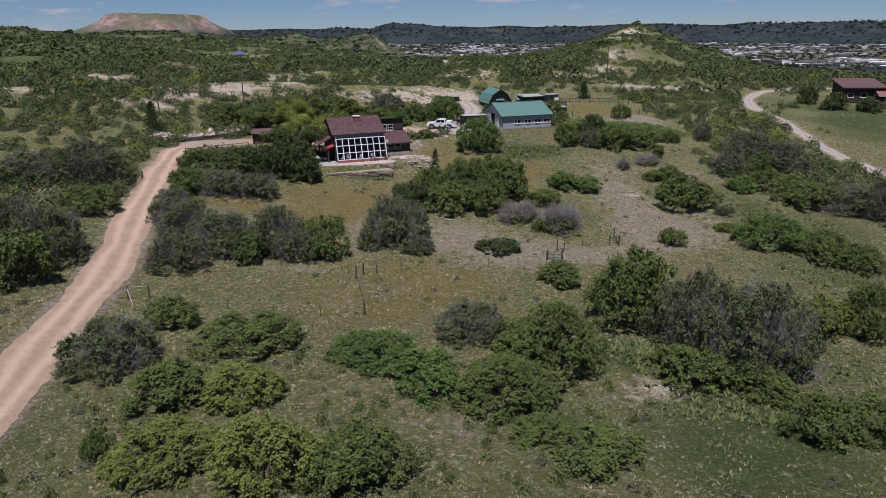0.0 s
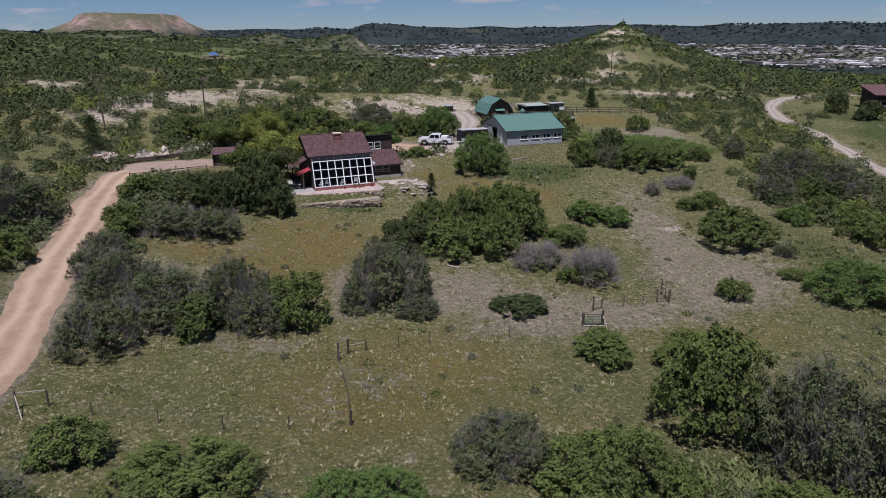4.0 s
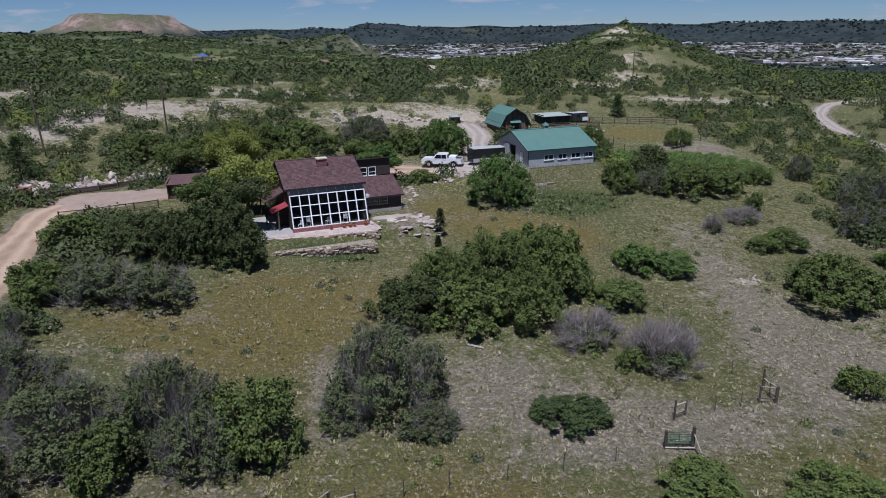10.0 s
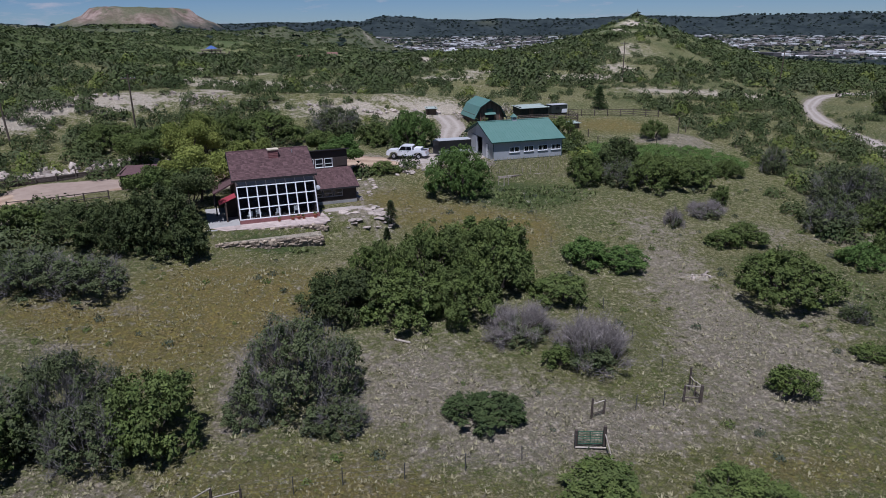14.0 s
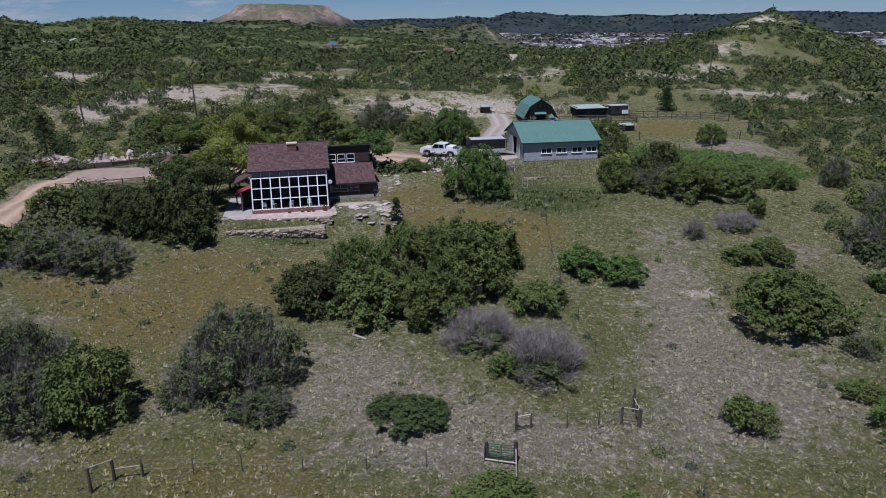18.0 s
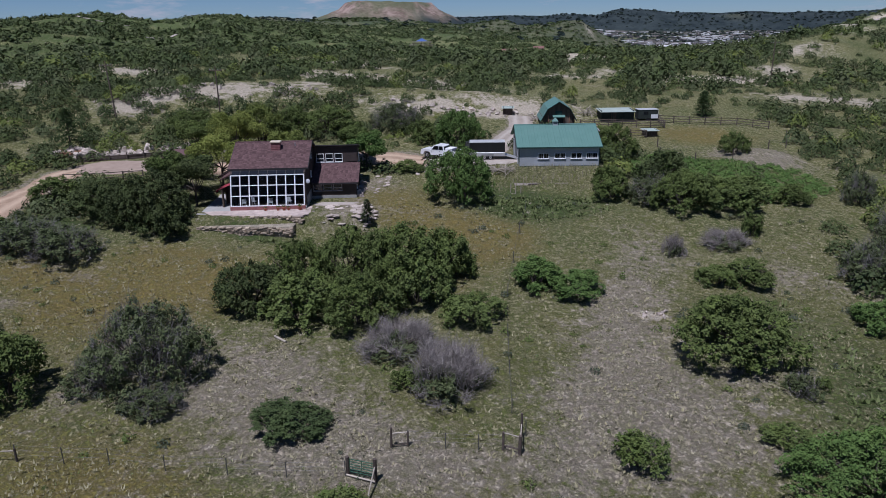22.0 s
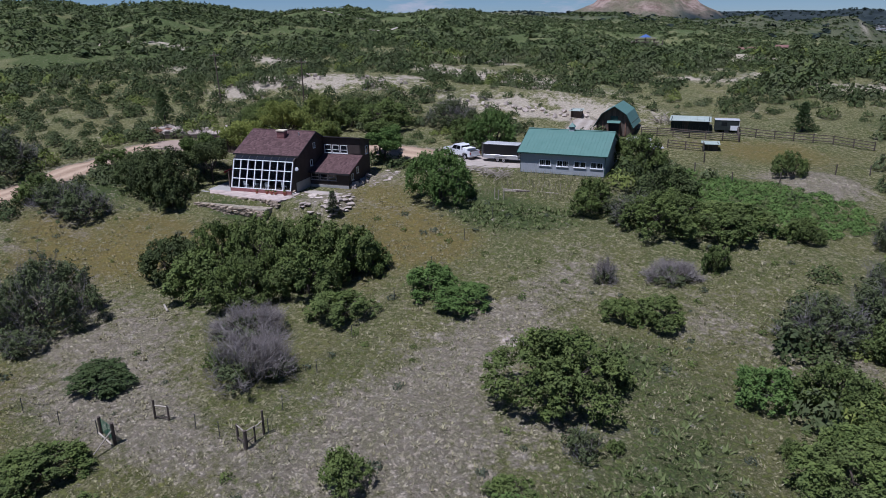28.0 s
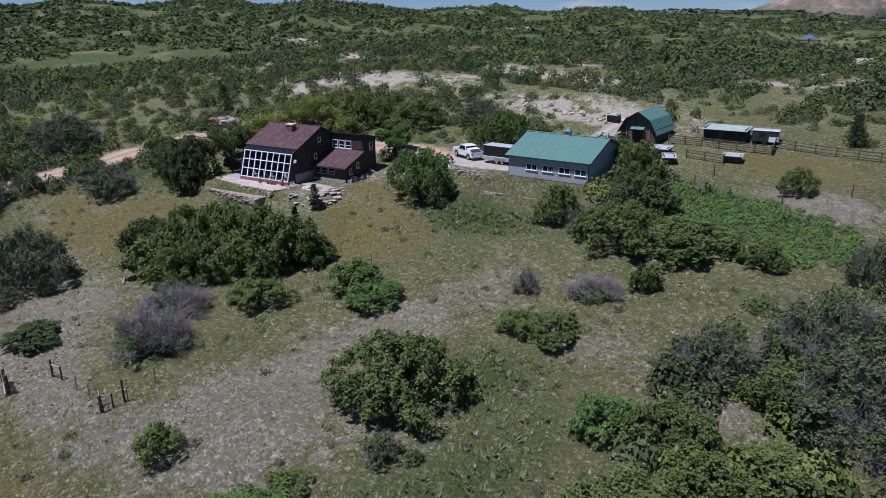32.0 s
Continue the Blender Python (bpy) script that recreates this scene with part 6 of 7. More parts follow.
def lawn(x, y):
    """The open slope, where shrubs stand one by one."""
    return (x > -50) & (x < 58 - 16 * (y > 101)) & (y > 8) & (y < 126) & ~((x < -42) & (y > 85)) | (x > 20) & (x < 46) & (y >= 126) & (y < 146)


def thick(x, y):
    """How thick the brush stands, 0 to 1."""
    t = 0.55 + 0.30 * waves(x, y, 34, 51) + 0.22 * waves(x, y, 90, 52)
    c = cover(x, y)
    t = t - 0.6 * (x > 73) * (y < 178) * (x < 120)
    return np.clip(t + 0.12 - 0.5 * c[:, 3] - 0.35 * c[:, 0], 0.0, 1)


def patchy(x, y, more=0.1):
    """Brush in thickets, with open grass between."""
    w = 0.45 * waves(x, y, 24, 55) + 0.5 * waves(x, y, 55, 56) + 0.5 * waves(x, y, 150, 57)
    c = cover(x, y)
    return smooth(-0.22, 0.16, w + more - 0.5 * c[:, 3] - 0.25 * c[:, 0]) * 0.95


def brush_bands():
    kinds = (("green scrub oak brush covering the hillsides", "far"), ("grey-green half-bare brush among the oak", "grey"), ("dark green thickets on the slopes", "dark"), ("yellow-green young brush on the slopes", "yellow"))
    # middle distance
    x, y, p, g = jittered(61, -260, 230, 0, 390, 3.2)
    near = np.hypot(x - 10, y - 60)
    ok = ~built_on(x, y) & ~lawn(x, y) & ~((x > 71) & (x < 112) & (y > 95) & (y < 163)) & (near < 330) & (p < 0.2 * thick(x, y) + 0.85 * patchy(x, y, 0.30 - 0.15 * smooth(150, 175, y) * smooth(60, 30, x) + 0.45 * smooth(158, 150, y) * smooth(-4, -14, x) + 0.6 * smooth(36, 44, x) * smooth(76, 66, x) * smooth(95, 105, y) * smooth(195, 180, y))) & (np.degrees(np.arctan2(-x, y + 20)) > -46)
    x, y, p = x[ok], y[ok], p[ok]
    size = g.uniform(0.7, 2.3, len(x)) ** 1.15 * (1 + 0.35 * waves(x, y, 50, 53))
    # each thicket is mostly of one kind
    lot = np.clip(0.5 + 0.12 * smooth(34, 50, x) * smooth(180, 150, y) + 0.33 * waves(x, y, 30, 58) + 0.25 * g.normal(size=len(x)), 0, 0.999)
    which = np.digitize(lot, (0.40, 0.66, 0.94))
    for i, (label, k) in enumerate(kinds):
        m = which == i
        close = m & (np.hypot(x - 10, y - 75) < 120)
        size = np.where(close, np.minimum(size, 1.9), size)
        for sel, c, lf, nm in ((close, 260, 0.092, "brush"), (m & ~close, 110, 0.135, "brush")):
            strew(nm, label, "brush", x[sel], y[sel], size[sel], size[sel] * g.uniform(0.95, 1.6, sel.sum()), LEAF[k], c, lf, 70 + 9 * i)
    # small upright shrubs dotted over the pale bank and the slopes above it
    x, y, p, g = jittered(66, -110, 75, 138, 340, 2.6)
    ok = ~built_on(x, y) & (p < 0.20 + 0.08 * waves(x, y, 20, 59))
    x, y = x[ok], y[ok]
    size = g.uniform(0.35, 1.15, len(x))
    dark = g.uniform(0, 1, len(x)) < 0.6
    strew("bank_brush", "small dark upright shrubs dotted over pale soil", "brush", x[dark], y[dark], size[dark], size[dark] * g.uniform(1.2, 2.2, dark.sum()), LEAF["dark"], 70, 0.17, 301)
    strew("bank_brush", "small grey-green shrubs dotted over pale soil", "brush", x[~dark], y[~dark], size[~dark], size[~dark] * g.uniform(1.1, 1.8, (~dark).sum()), LEAF["grey"], 70, 0.17, 311)
    # hillsides
    x, y, p, g = jittered(81, -1000, 620, 60, 1050, 5.2)
    near, az = np.hypot(x - 10, y - 60), np.degrees(np.arctan2(-x, y - 20))
    ok = (near >= 322) & (near < 980) & (az > -42) & (az < 97) & (p < 0.06 + 0.8 * patchy(x, y, 0.05 - 0.06 * smooth(15, 30, az) + 0.24 * smooth(34, 52, az) + 0.25 * smooth(620, 500, near)))
    x, y = x[ok], y[ok]
    size = g.uniform(0.6, 1.6, len(x)) ** 2 * 1.45 + 0.5
    which = np.digitize(np.clip(0.5 + 0.3 * waves(x, y, 60, 58) + 0.25 * g.normal(size=len(x)), 0, 1), (0.45, 0.68))
    for i in range(3):
        m = which == i
        strew("hillside_brush", kinds[i][0], "brush", x[m], y[m], size[m], size[m] * 1.1, LEAF[kinds[i][1]], 25, 0.30, 90 + 9 * i)
    # brush on the two knolls and round their feet
    x, y, p, g = jittered(91, -520, 40, 985, 1600, 8.5)
    ok = (p < 0.2 + 0.8 * patchy(x, y)) & (np.hypot(x, y) < 1650)
    x, y = x[ok], y[ok]
    size = g.uniform(2.0, 5.0, len(x))
    strew("hillside_brush", "dark green brush on the far knolls", "brush", x, y, size, size * 0.8, LEAF["far"], 12, 0.42, 95)
    # trees out to the plateau
    x, y, p, g = jittered(101, -2300, 2600, 900, 4850, 27)
    r, az = np.hypot(x, y), np.degrees(np.arctan2(-x, y))
    ok = (r > 960) & (r < 4850) & (az > -46) & (az < 45) & (p < 0.45 + 0.3 * waves(x, y, 300, 54))
    ok &= (cover(x, y)[:, 3] < 0.3) & (mesa(x, y) > 1.1)
    x, y = x[ok], y[ok]
    size = g.uniform(3.0, 7.0, len(x)) * (0.7 + np.hypot(x, y) / 5000)
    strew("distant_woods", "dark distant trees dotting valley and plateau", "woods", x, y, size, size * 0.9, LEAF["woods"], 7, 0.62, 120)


brush_bands()


def meadow():
    """Tufts of dry and green grass, weeds and low brush on the open slope."""
    def tufts(name, label, x, y, tall, mat, k, wide, seed):
        g = np.random.RandomState(seed)
        n = len(x)
        z = height(x, y) - 0.02
        a = g.uniform(0, 6.283, (n, k))
        off = g.uniform(0.02, 0.16, (n, k)) * (tall / 0.3)[:, None]
        bx, by = x[:, None] + off * np.cos(a), y[:, None] + off * np.sin(a)
        h = tall[:, None] * g.uniform(0.35, 0.85, (n, k))
        tilt = g.uniform(0.5, 1.3, (n, k)) * h
        b = a + g.uniform(-1, 1, (n, k))
        w = wide * g.uniform(0.6, 1.4, (n, k)) * (tall / 0.3)[:, None]
        p0 = np.stack([bx - w * np.sin(b), by + w * np.cos(b), np.repeat(z[:, None], k, 1)], -1)
        p1 = np.stack([bx + w * np.sin(b), by - w * np.cos(b), np.repeat(z[:, None], k, 1)], -1)
        p2 = np.stack([bx + tilt * np.cos(b), by + tilt * np.sin(b), z[:, None] + h], -1)
        v = np.stack([p0, p1, p2], 2).reshape(-1, 3)
        tagged(new(name, raw_mesh(name, v, np.arange(len(v)).reshape(-1, 3), mat)), label, "grass", kind="stuff")
    x, y, p, g = jittered(131, -58, 64, 16, 128, 0.28)
    c = cover(x, y)
    ok = ~built_on(x, y) & (p < 0.62 - 0.42 * c[:, 0] - 0.5 * c[:, 3] + 0.28 * waves(x, y, 5, 61))
    x, y, c = x[ok], y[ok], c[ok]
    tall = g.uniform(0.07, 0.26, len(x)) * (1 + 0.4 * waves(x, y, 7, 62))
    green = g.uniform(0, 1, len(x)) < 0.22 + 0.6 * c[:, 1] - 0.2 * c[:, 2]
    tufts("dry_grass", "dry tawny bunch grass on the slope", x[~green], y[~green], tall[~green], GRASS, 3, 0.066, 1)
    tufts("green_grass", "green grass among the dry tufts", x[green], y[green], tall[green], GRASS_LUSH, 3, 0.055, 2)
    # big straw clumps, thickest on the dry soil
    x, y, p, g = jittered(135, -50, 56, 40, 128, 0.62)
    c = cover(x, y)
    ok = ~built_on(x, y) & (p < 0.07 + 0.20 * c[:, 0] + 0.10 * c[:, 2] + 0.10 * waves(x, y, 9, 65))
    x, y = x[ok], y[ok]
    tufts("straw_clumps", "pale straw clumps standing on dry soil", x, y, g.uniform(0.22, 0.42, len(x)), GRASS, 7, 0.05, 4)
    # taller weeds in damp spots and by the barn
    x, y, p, g = jittered(141, -30, 50, 36, 150, 0.42)
    c = cover(x, y)
    ok = ~built_on(x, y) & (p < c[:, 1] - 0.35)
    x, y = x[ok], y[ok]
    tufts("weeds", "tall green weeds in the damp ground", x, y, g.uniform(0.3, 0.7, len(x)), GRASS_LUSH, 5, 0.06, 3)
    # low brush dotted over the slope
    x, y, p, g = jittered(151, -60, 66, 12, 128, 1.7)
    ok = ~built_on(x, y) & (p < 0.10 + 0.16 * waves(x, y, 20, 63) + 0.22 * (y < 45) * (x < 12) + 0.10 * (x > 30))
    x, y = x[ok], y[ok]
    r = g.uniform(0.16, 0.55, len(x))
    half = g.uniform(0, 1, len(x)) < 0.5
    strew("low_brush", "low dusty-green brush dotted over dry grass", "brush", x[half], y[half], r[half], r[half] * 1.25, LEAF["sage"], 60, 0.16, 160, 0.03)
    strew("low_brush", "low green seedling oaks dotted over the slope", "brush", x[~half], y[~half], r[~half], r[~half] * 1.3, LEAF["oak"], 60, 0.16, 170, 0.03)

    # upright seedlings in the lower meadow
    x, y, p, g = jittered(155, -34, 9, 12, 44, 1.15)
    ok = ~built_on(x, y) & (p < 0.24 + 0.18 * waves(x, y, 11, 64))
    x, y = x[ok], y[ok]
    r = g.uniform(0.22, 0.48, len(x))
    strew("seedling_oaks", "knee-high upright oak seedlings in green grass", "brush", x, y, r, r * g.uniform(1.7, 2.6, len(x)), LEAF["oak"], 70, 0.17, 180, 0.03)


meadow()

# ---- fences, gates and poles ----
def post_line(name, label, points, tall=1.25, wires=3, mat=None, width=0.035, wood=False, group="wire fence"):
    """A wire fence: posts in the ground and strands from post to post."""
    mat = mat or (FENCE_WOOD if wood else STEEL)
    g = random.Random(len(points) * 7 + int(points[0][0]))
    f = thing(name, Matrix.Translation((*points[0], gz(*points[0]))), label, "fence", group)
    z0 = gz(*points[0])
    tops = []
    for x, y in points:
        b = Vector((x - points[0][0], y - points[0][1], gz(x, y) - z0))
        t = b + Vector((g.uniform(-0.05, 0.05), g.uniform(-0.05, 0.05), tall * g.uniform(0.92, 1.06)))
        tubed("post", b - Vector((0, 0, 0.3)), t, width, mat, f, sides=6)
        tops.append((b, t))
    for (b0, t0), (b1, t1) in zip(tops, tops[1:]):
        for i in range(wires):
            s = 0.95 - i * 0.8 / max(1, wires)
            tubed("wire", b0.lerp(t0, s), b1.lerp(t1, s), 0.006, STEEL, f, sides=4)
    return f


def brace(name, label, posts, rails, extra=()):
    """A timber fence end: heavy posts (x, y, height, radius) joined by rails (from, to, share of the height)."""
    x0, y0 = posts[0][:2]
    z0 = gz(x0, y0)
    f = thing(name, Matrix.Translation((x0, y0, z0)), label, "fence", "timber fence ends")
    P = []
    for x, y, h, r in posts:
        b = Vector((x - x0, y - y0, gz(x, y) - z0))
        tubed("post", b - Vector((0, 0, 0.4)), b + Vector((0.03, 0, h)), r, FENCE_WOOD, f, r1=r * 0.9)
        P.append((b, b + Vector((0.03, 0, h))))
    for i, j, s, pale in rails:
        a, b = P[i][0].lerp(P[i][1], s), P[j][0].lerp(P[j][1], min(1.0, s * (P[i][1] - P[i][0]).length / (P[j][1] - P[j][0]).length))
        tubed("rail", a, b, 0.045, PALE_WOOD if pale else FENCE_WOOD, f, "sun-bleached rail" if pale else "")
    for i, x, y, pale in extra:
        b = Vector((x - x0, y - y0, gz(x, y) - z0 + 0.05))
        tubed("strut", P[i][0].lerp(P[i][1], 0.8), b, 0.045, PALE_WOOD if pale else FENCE_WOOD, f)
    return f


brace("fence_corner", "dark timber fence corner with pale top rails", [(17.0, 77.3, 1.45, 0.14), (15.8, 77.5, 1.4, 0.09), (16.7, 79.0, 1.9, 0.09), (16.85, 78.15, 1.2, 0.07)], [(0, 1, 0.92, 1), (0, 3, 0.92, 1), (3, 2, 0.92, 1), (0, 1, 0.25, 0), (0, 3, 0.3, 0)])
brace("fence_brace", "small timber H-brace with a pale top rail", [(8.5, 75.5, 1.55, 0.09), (9.5, 76.0, 1.2, 0.08)], [(0, 1, 0.72, 1), (0, 1, 0.12, 0)])
brace("fence_brace", "timber gate brace with a pale cross rail", [(-16.5, 64.1, 1.75, 0.11), (-15.8, 65.4, 1.5, 0.1), (-14.3, 66.1, 1.0, 0.08)], [(0, 1, 0.98, 1), (1, 2, 0.55, 1)])
brace("fence_brace", "dark timber fence brace beside the thicket", [(10.5, 57.1, 1.6, 0.11), (9.2, 57.1, 1.2, 0.08), (10.2, 58.6, 1.5, 0.08)], [(0, 1, 0.72, 0), (0, 2, 0.9, 1), (0, 1, 0.2, 0)])
brace("fence_brace", "timber brace by the drive with a pale strut", [(-38.2, 53.4, 1.5, 0.09), (-36.4, 54.2, 1.35, 0.09)], [(0, 1, 0.88, 1)], [(0, -37.2, 52.2, 1)])
brace("fence_brace", "old timber fence post pair in dry grass", [(-14.3, 54.0, 1.3, 0.11), (-14.5, 55.3, 1.2, 0.06)], [(0, 1, 0.3, 0)])


def pipe_gate():
    x0, y0 = 6.8, 72.3
    g = thing("pipe_gate", Matrix.Translation((x0, y0, gz(x0, y0))), "closed green pipe gate between heavy dark posts", "gate")
    tubed("post", (0, 0, -0.4), (0, 0, 1.35), 0.12, FENCE_WOOD, g)
    tubed("post", (1.95, 0, -0.4), (1.95, 0, 1.6), 0.13, FENCE_WOOD, g)
    for i in range(6):
        tubed("bar", (0.12, 0.05, 0.22 + 0.19 * i), (1.83, 0.05, 0.22 + 0.19 * i), 0.028, GREEN_PIPE, g)
    for x in (0.14, 0.98, 1.82):
        tubed("upright", (x, 0.05, 0.2), (x, 0.05, 1.2), 0.028, GREEN_PIPE, g)
    bm = bmesh.new()
    for i in range(9):
        tube(bm, (0.15 + 0.19 * i, 0.06, 0.2), (0.15 + 0.19 * i, 0.06, 1.18), 0.008, None, 4)
    part("wire_mesh", bm, GREEN_PIPE, g)
    tubed("sill", (-0.1, -0.15, 0.08), (2.0, -0.25, 0.06), 0.06, PALE_WOOD, g, "pale timber on the ground")
    tubed("strut", (1.95, 0, 1.1), (2.15, -1.6, 0.0), 0.05, PALE_WOOD, g)
    return g


pipe_gate()
post_line("wire_fence", "wire fence on thin steel posts across the meadow", [(-14.3, 66.1), (-11.4, 67.1), (-8.5, 68.0), (-4.7, 68.8), (-0.8, 70.0), (3.0, 71.0), (6.7, 72.1)])
post_line("wire_fence", "wire fence climbing the slope on steel posts", [(17.0, 79.2), (15.4, 81.7), (14.1, 86.2), (12.7, 91.4), (10.9, 98.7), (9.8, 105.5), (8.9, 112.2), (8.2, 118.5)])
post_line("wire_fence", "wire fence on weathered posts along the lower meadow", [(-36.4, 54.2), (-32.9, 53.5), (-28.0, 53.0), (-23.2, 52.4), (-18.6, 52.8), (-14.3, 54.0)], 1.15, 3, None, 0.045, True)
post_line("wire_fence", "sagging wire fence from the old gate down the slope", [(-16.5, 64.1), (-15.6, 60.5), (-14.8, 57.0), (-14.5, 55.3)], 1.0, 4)
post_line("wire_fence", "thin wire fence between gate and corner", [(9.5, 76.0), (12.0, 76.6), (14.2, 77.1), (15.8, 77.5)])


def rail_fence(name, label, points, tall=1.2, rails=3, mat=None):
    mat = mat or FENCE_WOOD
    x0, y0 = points[0]
    z0 = gz(x0, y0)
    f = thing(name, Matrix.Translation((x0, y0, z0)), label, "fence", "rail fences")
    P = [Vector((x - x0, y - y0, gz(x, y) - z0)) for x, y in points]
    for p in P:
        tubed("post", p - Vector((0, 0, 0.3)), p + Vector((0, 0, tall)), 0.085, mat, f)
    for a, b in zip(P, P[1:]):
        for i in range(rails):
            h = Vector((0, 0, tall * (0.9 - 0.62 * i / max(1, rails - 1))))
            tubed("rail", a + h, b + h, 0.055, mat, f)
    return f


def span(a, b, n):
    return [(a[0] + (b[0] - a[0]) * i / n, a[1] + (b[1] - a[1]) * i / n) for i in range(n + 1)]


rail_fence("rail_fence", "weathered rail fence beside the parking area", span((-51.5, 107.2), (-41.5, 110.6), 4), 1.05, 2)
rail_fence("rail_fence", "dark rail fence along the back of the pasture", span((21.3, 163.7), (39.0, 166.3), 7), 1.3, 3)
rail_fence("rail_fence", "dark rail fence of the corral", span((9.0, 157.0), (22.5, 160.9), 6), 1.3, 4)
rail_fence("rail_fence", "dark rail fence at the corral gate", span((15.2, 152.2), (20.0, 153.2), 2), 1.25, 3)
rail_fence("rail_fence", "dark rail fence between corral and pasture", span((22.5, 160.6), (21.3, 163.7), 1), 1.3, 4)
post_line("pasture_fence", "post and wire fence round the small pasture", [(20.0, 153.2), (22.0, 148.0), (22.6, 143.0), (27.5, 142.5), (32.5, 144.5), (37.5, 149.5), (40.5, 154.5), (41.0, 160.0), (39.0, 166.3)], 1.35, 3, None, 0.08, True)


def pole(x, y, tall, label, lean=0.0):
    p = thing("utility_pole", pose(x, y, gz(x, y), 0, lean, 20), label, "pole", "utility poles")
    tubed("shaft", (0, 0, -0.5), (0, 0, tall), 0.15, BARN_WOOD, p, r1=0.10)
    boxed("crossarm", (-1.1, 1.1, -0.06, 0.06, tall - 0.75, tall - 0.62), BARN_WOOD, p)
    for s in (-0.95, -0.4, 0.4, 0.95):
        tubed("insulator", (s, 0, tall - 0.62), (s, 0, tall - 0.45), 0.04, GREY_METAL, p)
    return p


pole(-66.0, 133.0, 10.0, "weathered utility pole leaning slightly in the brush", -2.5)
pole(-50.5, 140.5, 9.0, "weathered utility pole beside the pale bank")
pole(43.0, 212.0, 9.0, "tall utility pole on the brushy rise")
pole(80.0, 206.0, 9.0, "leaning utility pole among far brush", 3.0)

# ---- loose things round the house ----
def small_conifer(x, y, h):
    c = thing("pine_sapling", Matrix.Translation((x, y, gz(x, y))), "small dark green pine sapling by the terrace", "tree")
    tubed("trunk", (0, 0, -0.1), (0, 0, h * 0.95), 0.07, BARK, c, r1=0.02)
    g = np.random.RandomState(3)
    n = 1900
    lv = g.uniform(0.24, 1.0, n)
    a = g.uniform(0, 6.283, n)
    rr = (1.1 - lv) ** 0.7 * 0.29 * h * np.sqrt(g.uniform(0.1, 1, n)) * (1 + 0.3 * np.sin(lv * 22 + 2 * np.sin(3 * a)))
    p = np.stack([rr * np.cos(a), rr * np.sin(a), lv * h - 0.15 * rr], -1)
    u = np.stack([np.cos(a), np.sin(a), g.uniform(-0.2, 0.5, n)], -1) * 0.16
    w = np.stack([-np.sin(a), np.cos(a), 0 * a], -1) * 0.055
    v = np.stack([p - w, p + w, p + u], 1).reshape(-1, 3)
    ob = new("crown", raw_mesh("crown", v, np.arange(len(v)).reshape(-1, 3), LEAF["dark"]))
    ob.parent = c
    return c


small_conifer(-8.3, 108.7, 2.9)
small_conifer(-8.6, 106.0, 1.3)


def big_conifer(x, y, h, r):
    c = thing("pine_tree", Matrix.Translation((x, y, gz(x, y))), "dark green pine with drooping layered boughs", "tree")
    tubed("trunk", (0, 0, -0.2), (0, 0, h * 0.97), 0.16, BARK, c, r1=0.03)
    g = np.random.RandomState(int(abs(x)))
    out = []
    for i in range(46):
        lv = 0.12 + 0.86 * i / 46
        a = i * 2.4 + g.uniform(-0.3, 0.3)
        ln = r * (1.05 - lv) * g.uniform(0.8, 1.15)
        k = 60
        s = g.uniform(0.15, 1, k)
        p = np.stack([s * ln * np.cos(a), s * ln * np.sin(a), lv * h - 0.25 * s * s * ln], -1) + g.normal(size=(k, 3)) * np.array([0.16, 0.16, 0.08])
        d = g.normal(size=(k, 3)) * 0.16 + np.stack([np.cos(a), np.sin(a), 0.1]) * 0.2
        w = np.cross(d, g.normal(size=(k, 3)))
        w = w / np.linalg.norm(w, axis=1)[:, None] * 0.06
        out.append(np.stack([p - w, p + w, p + d], 1).reshape(-1, 3))
    v = np.concatenate(out)
    ob = new("crown", raw_mesh("crown", v, np.arange(len(v)).reshape(-1, 3), LEAF["juniper"]))
    ob.parent = c


big_conifer(-61.5, 118.5, 6.5, 2.8)
big_conifer(28.5, 171.0, 4.5, 2.0)


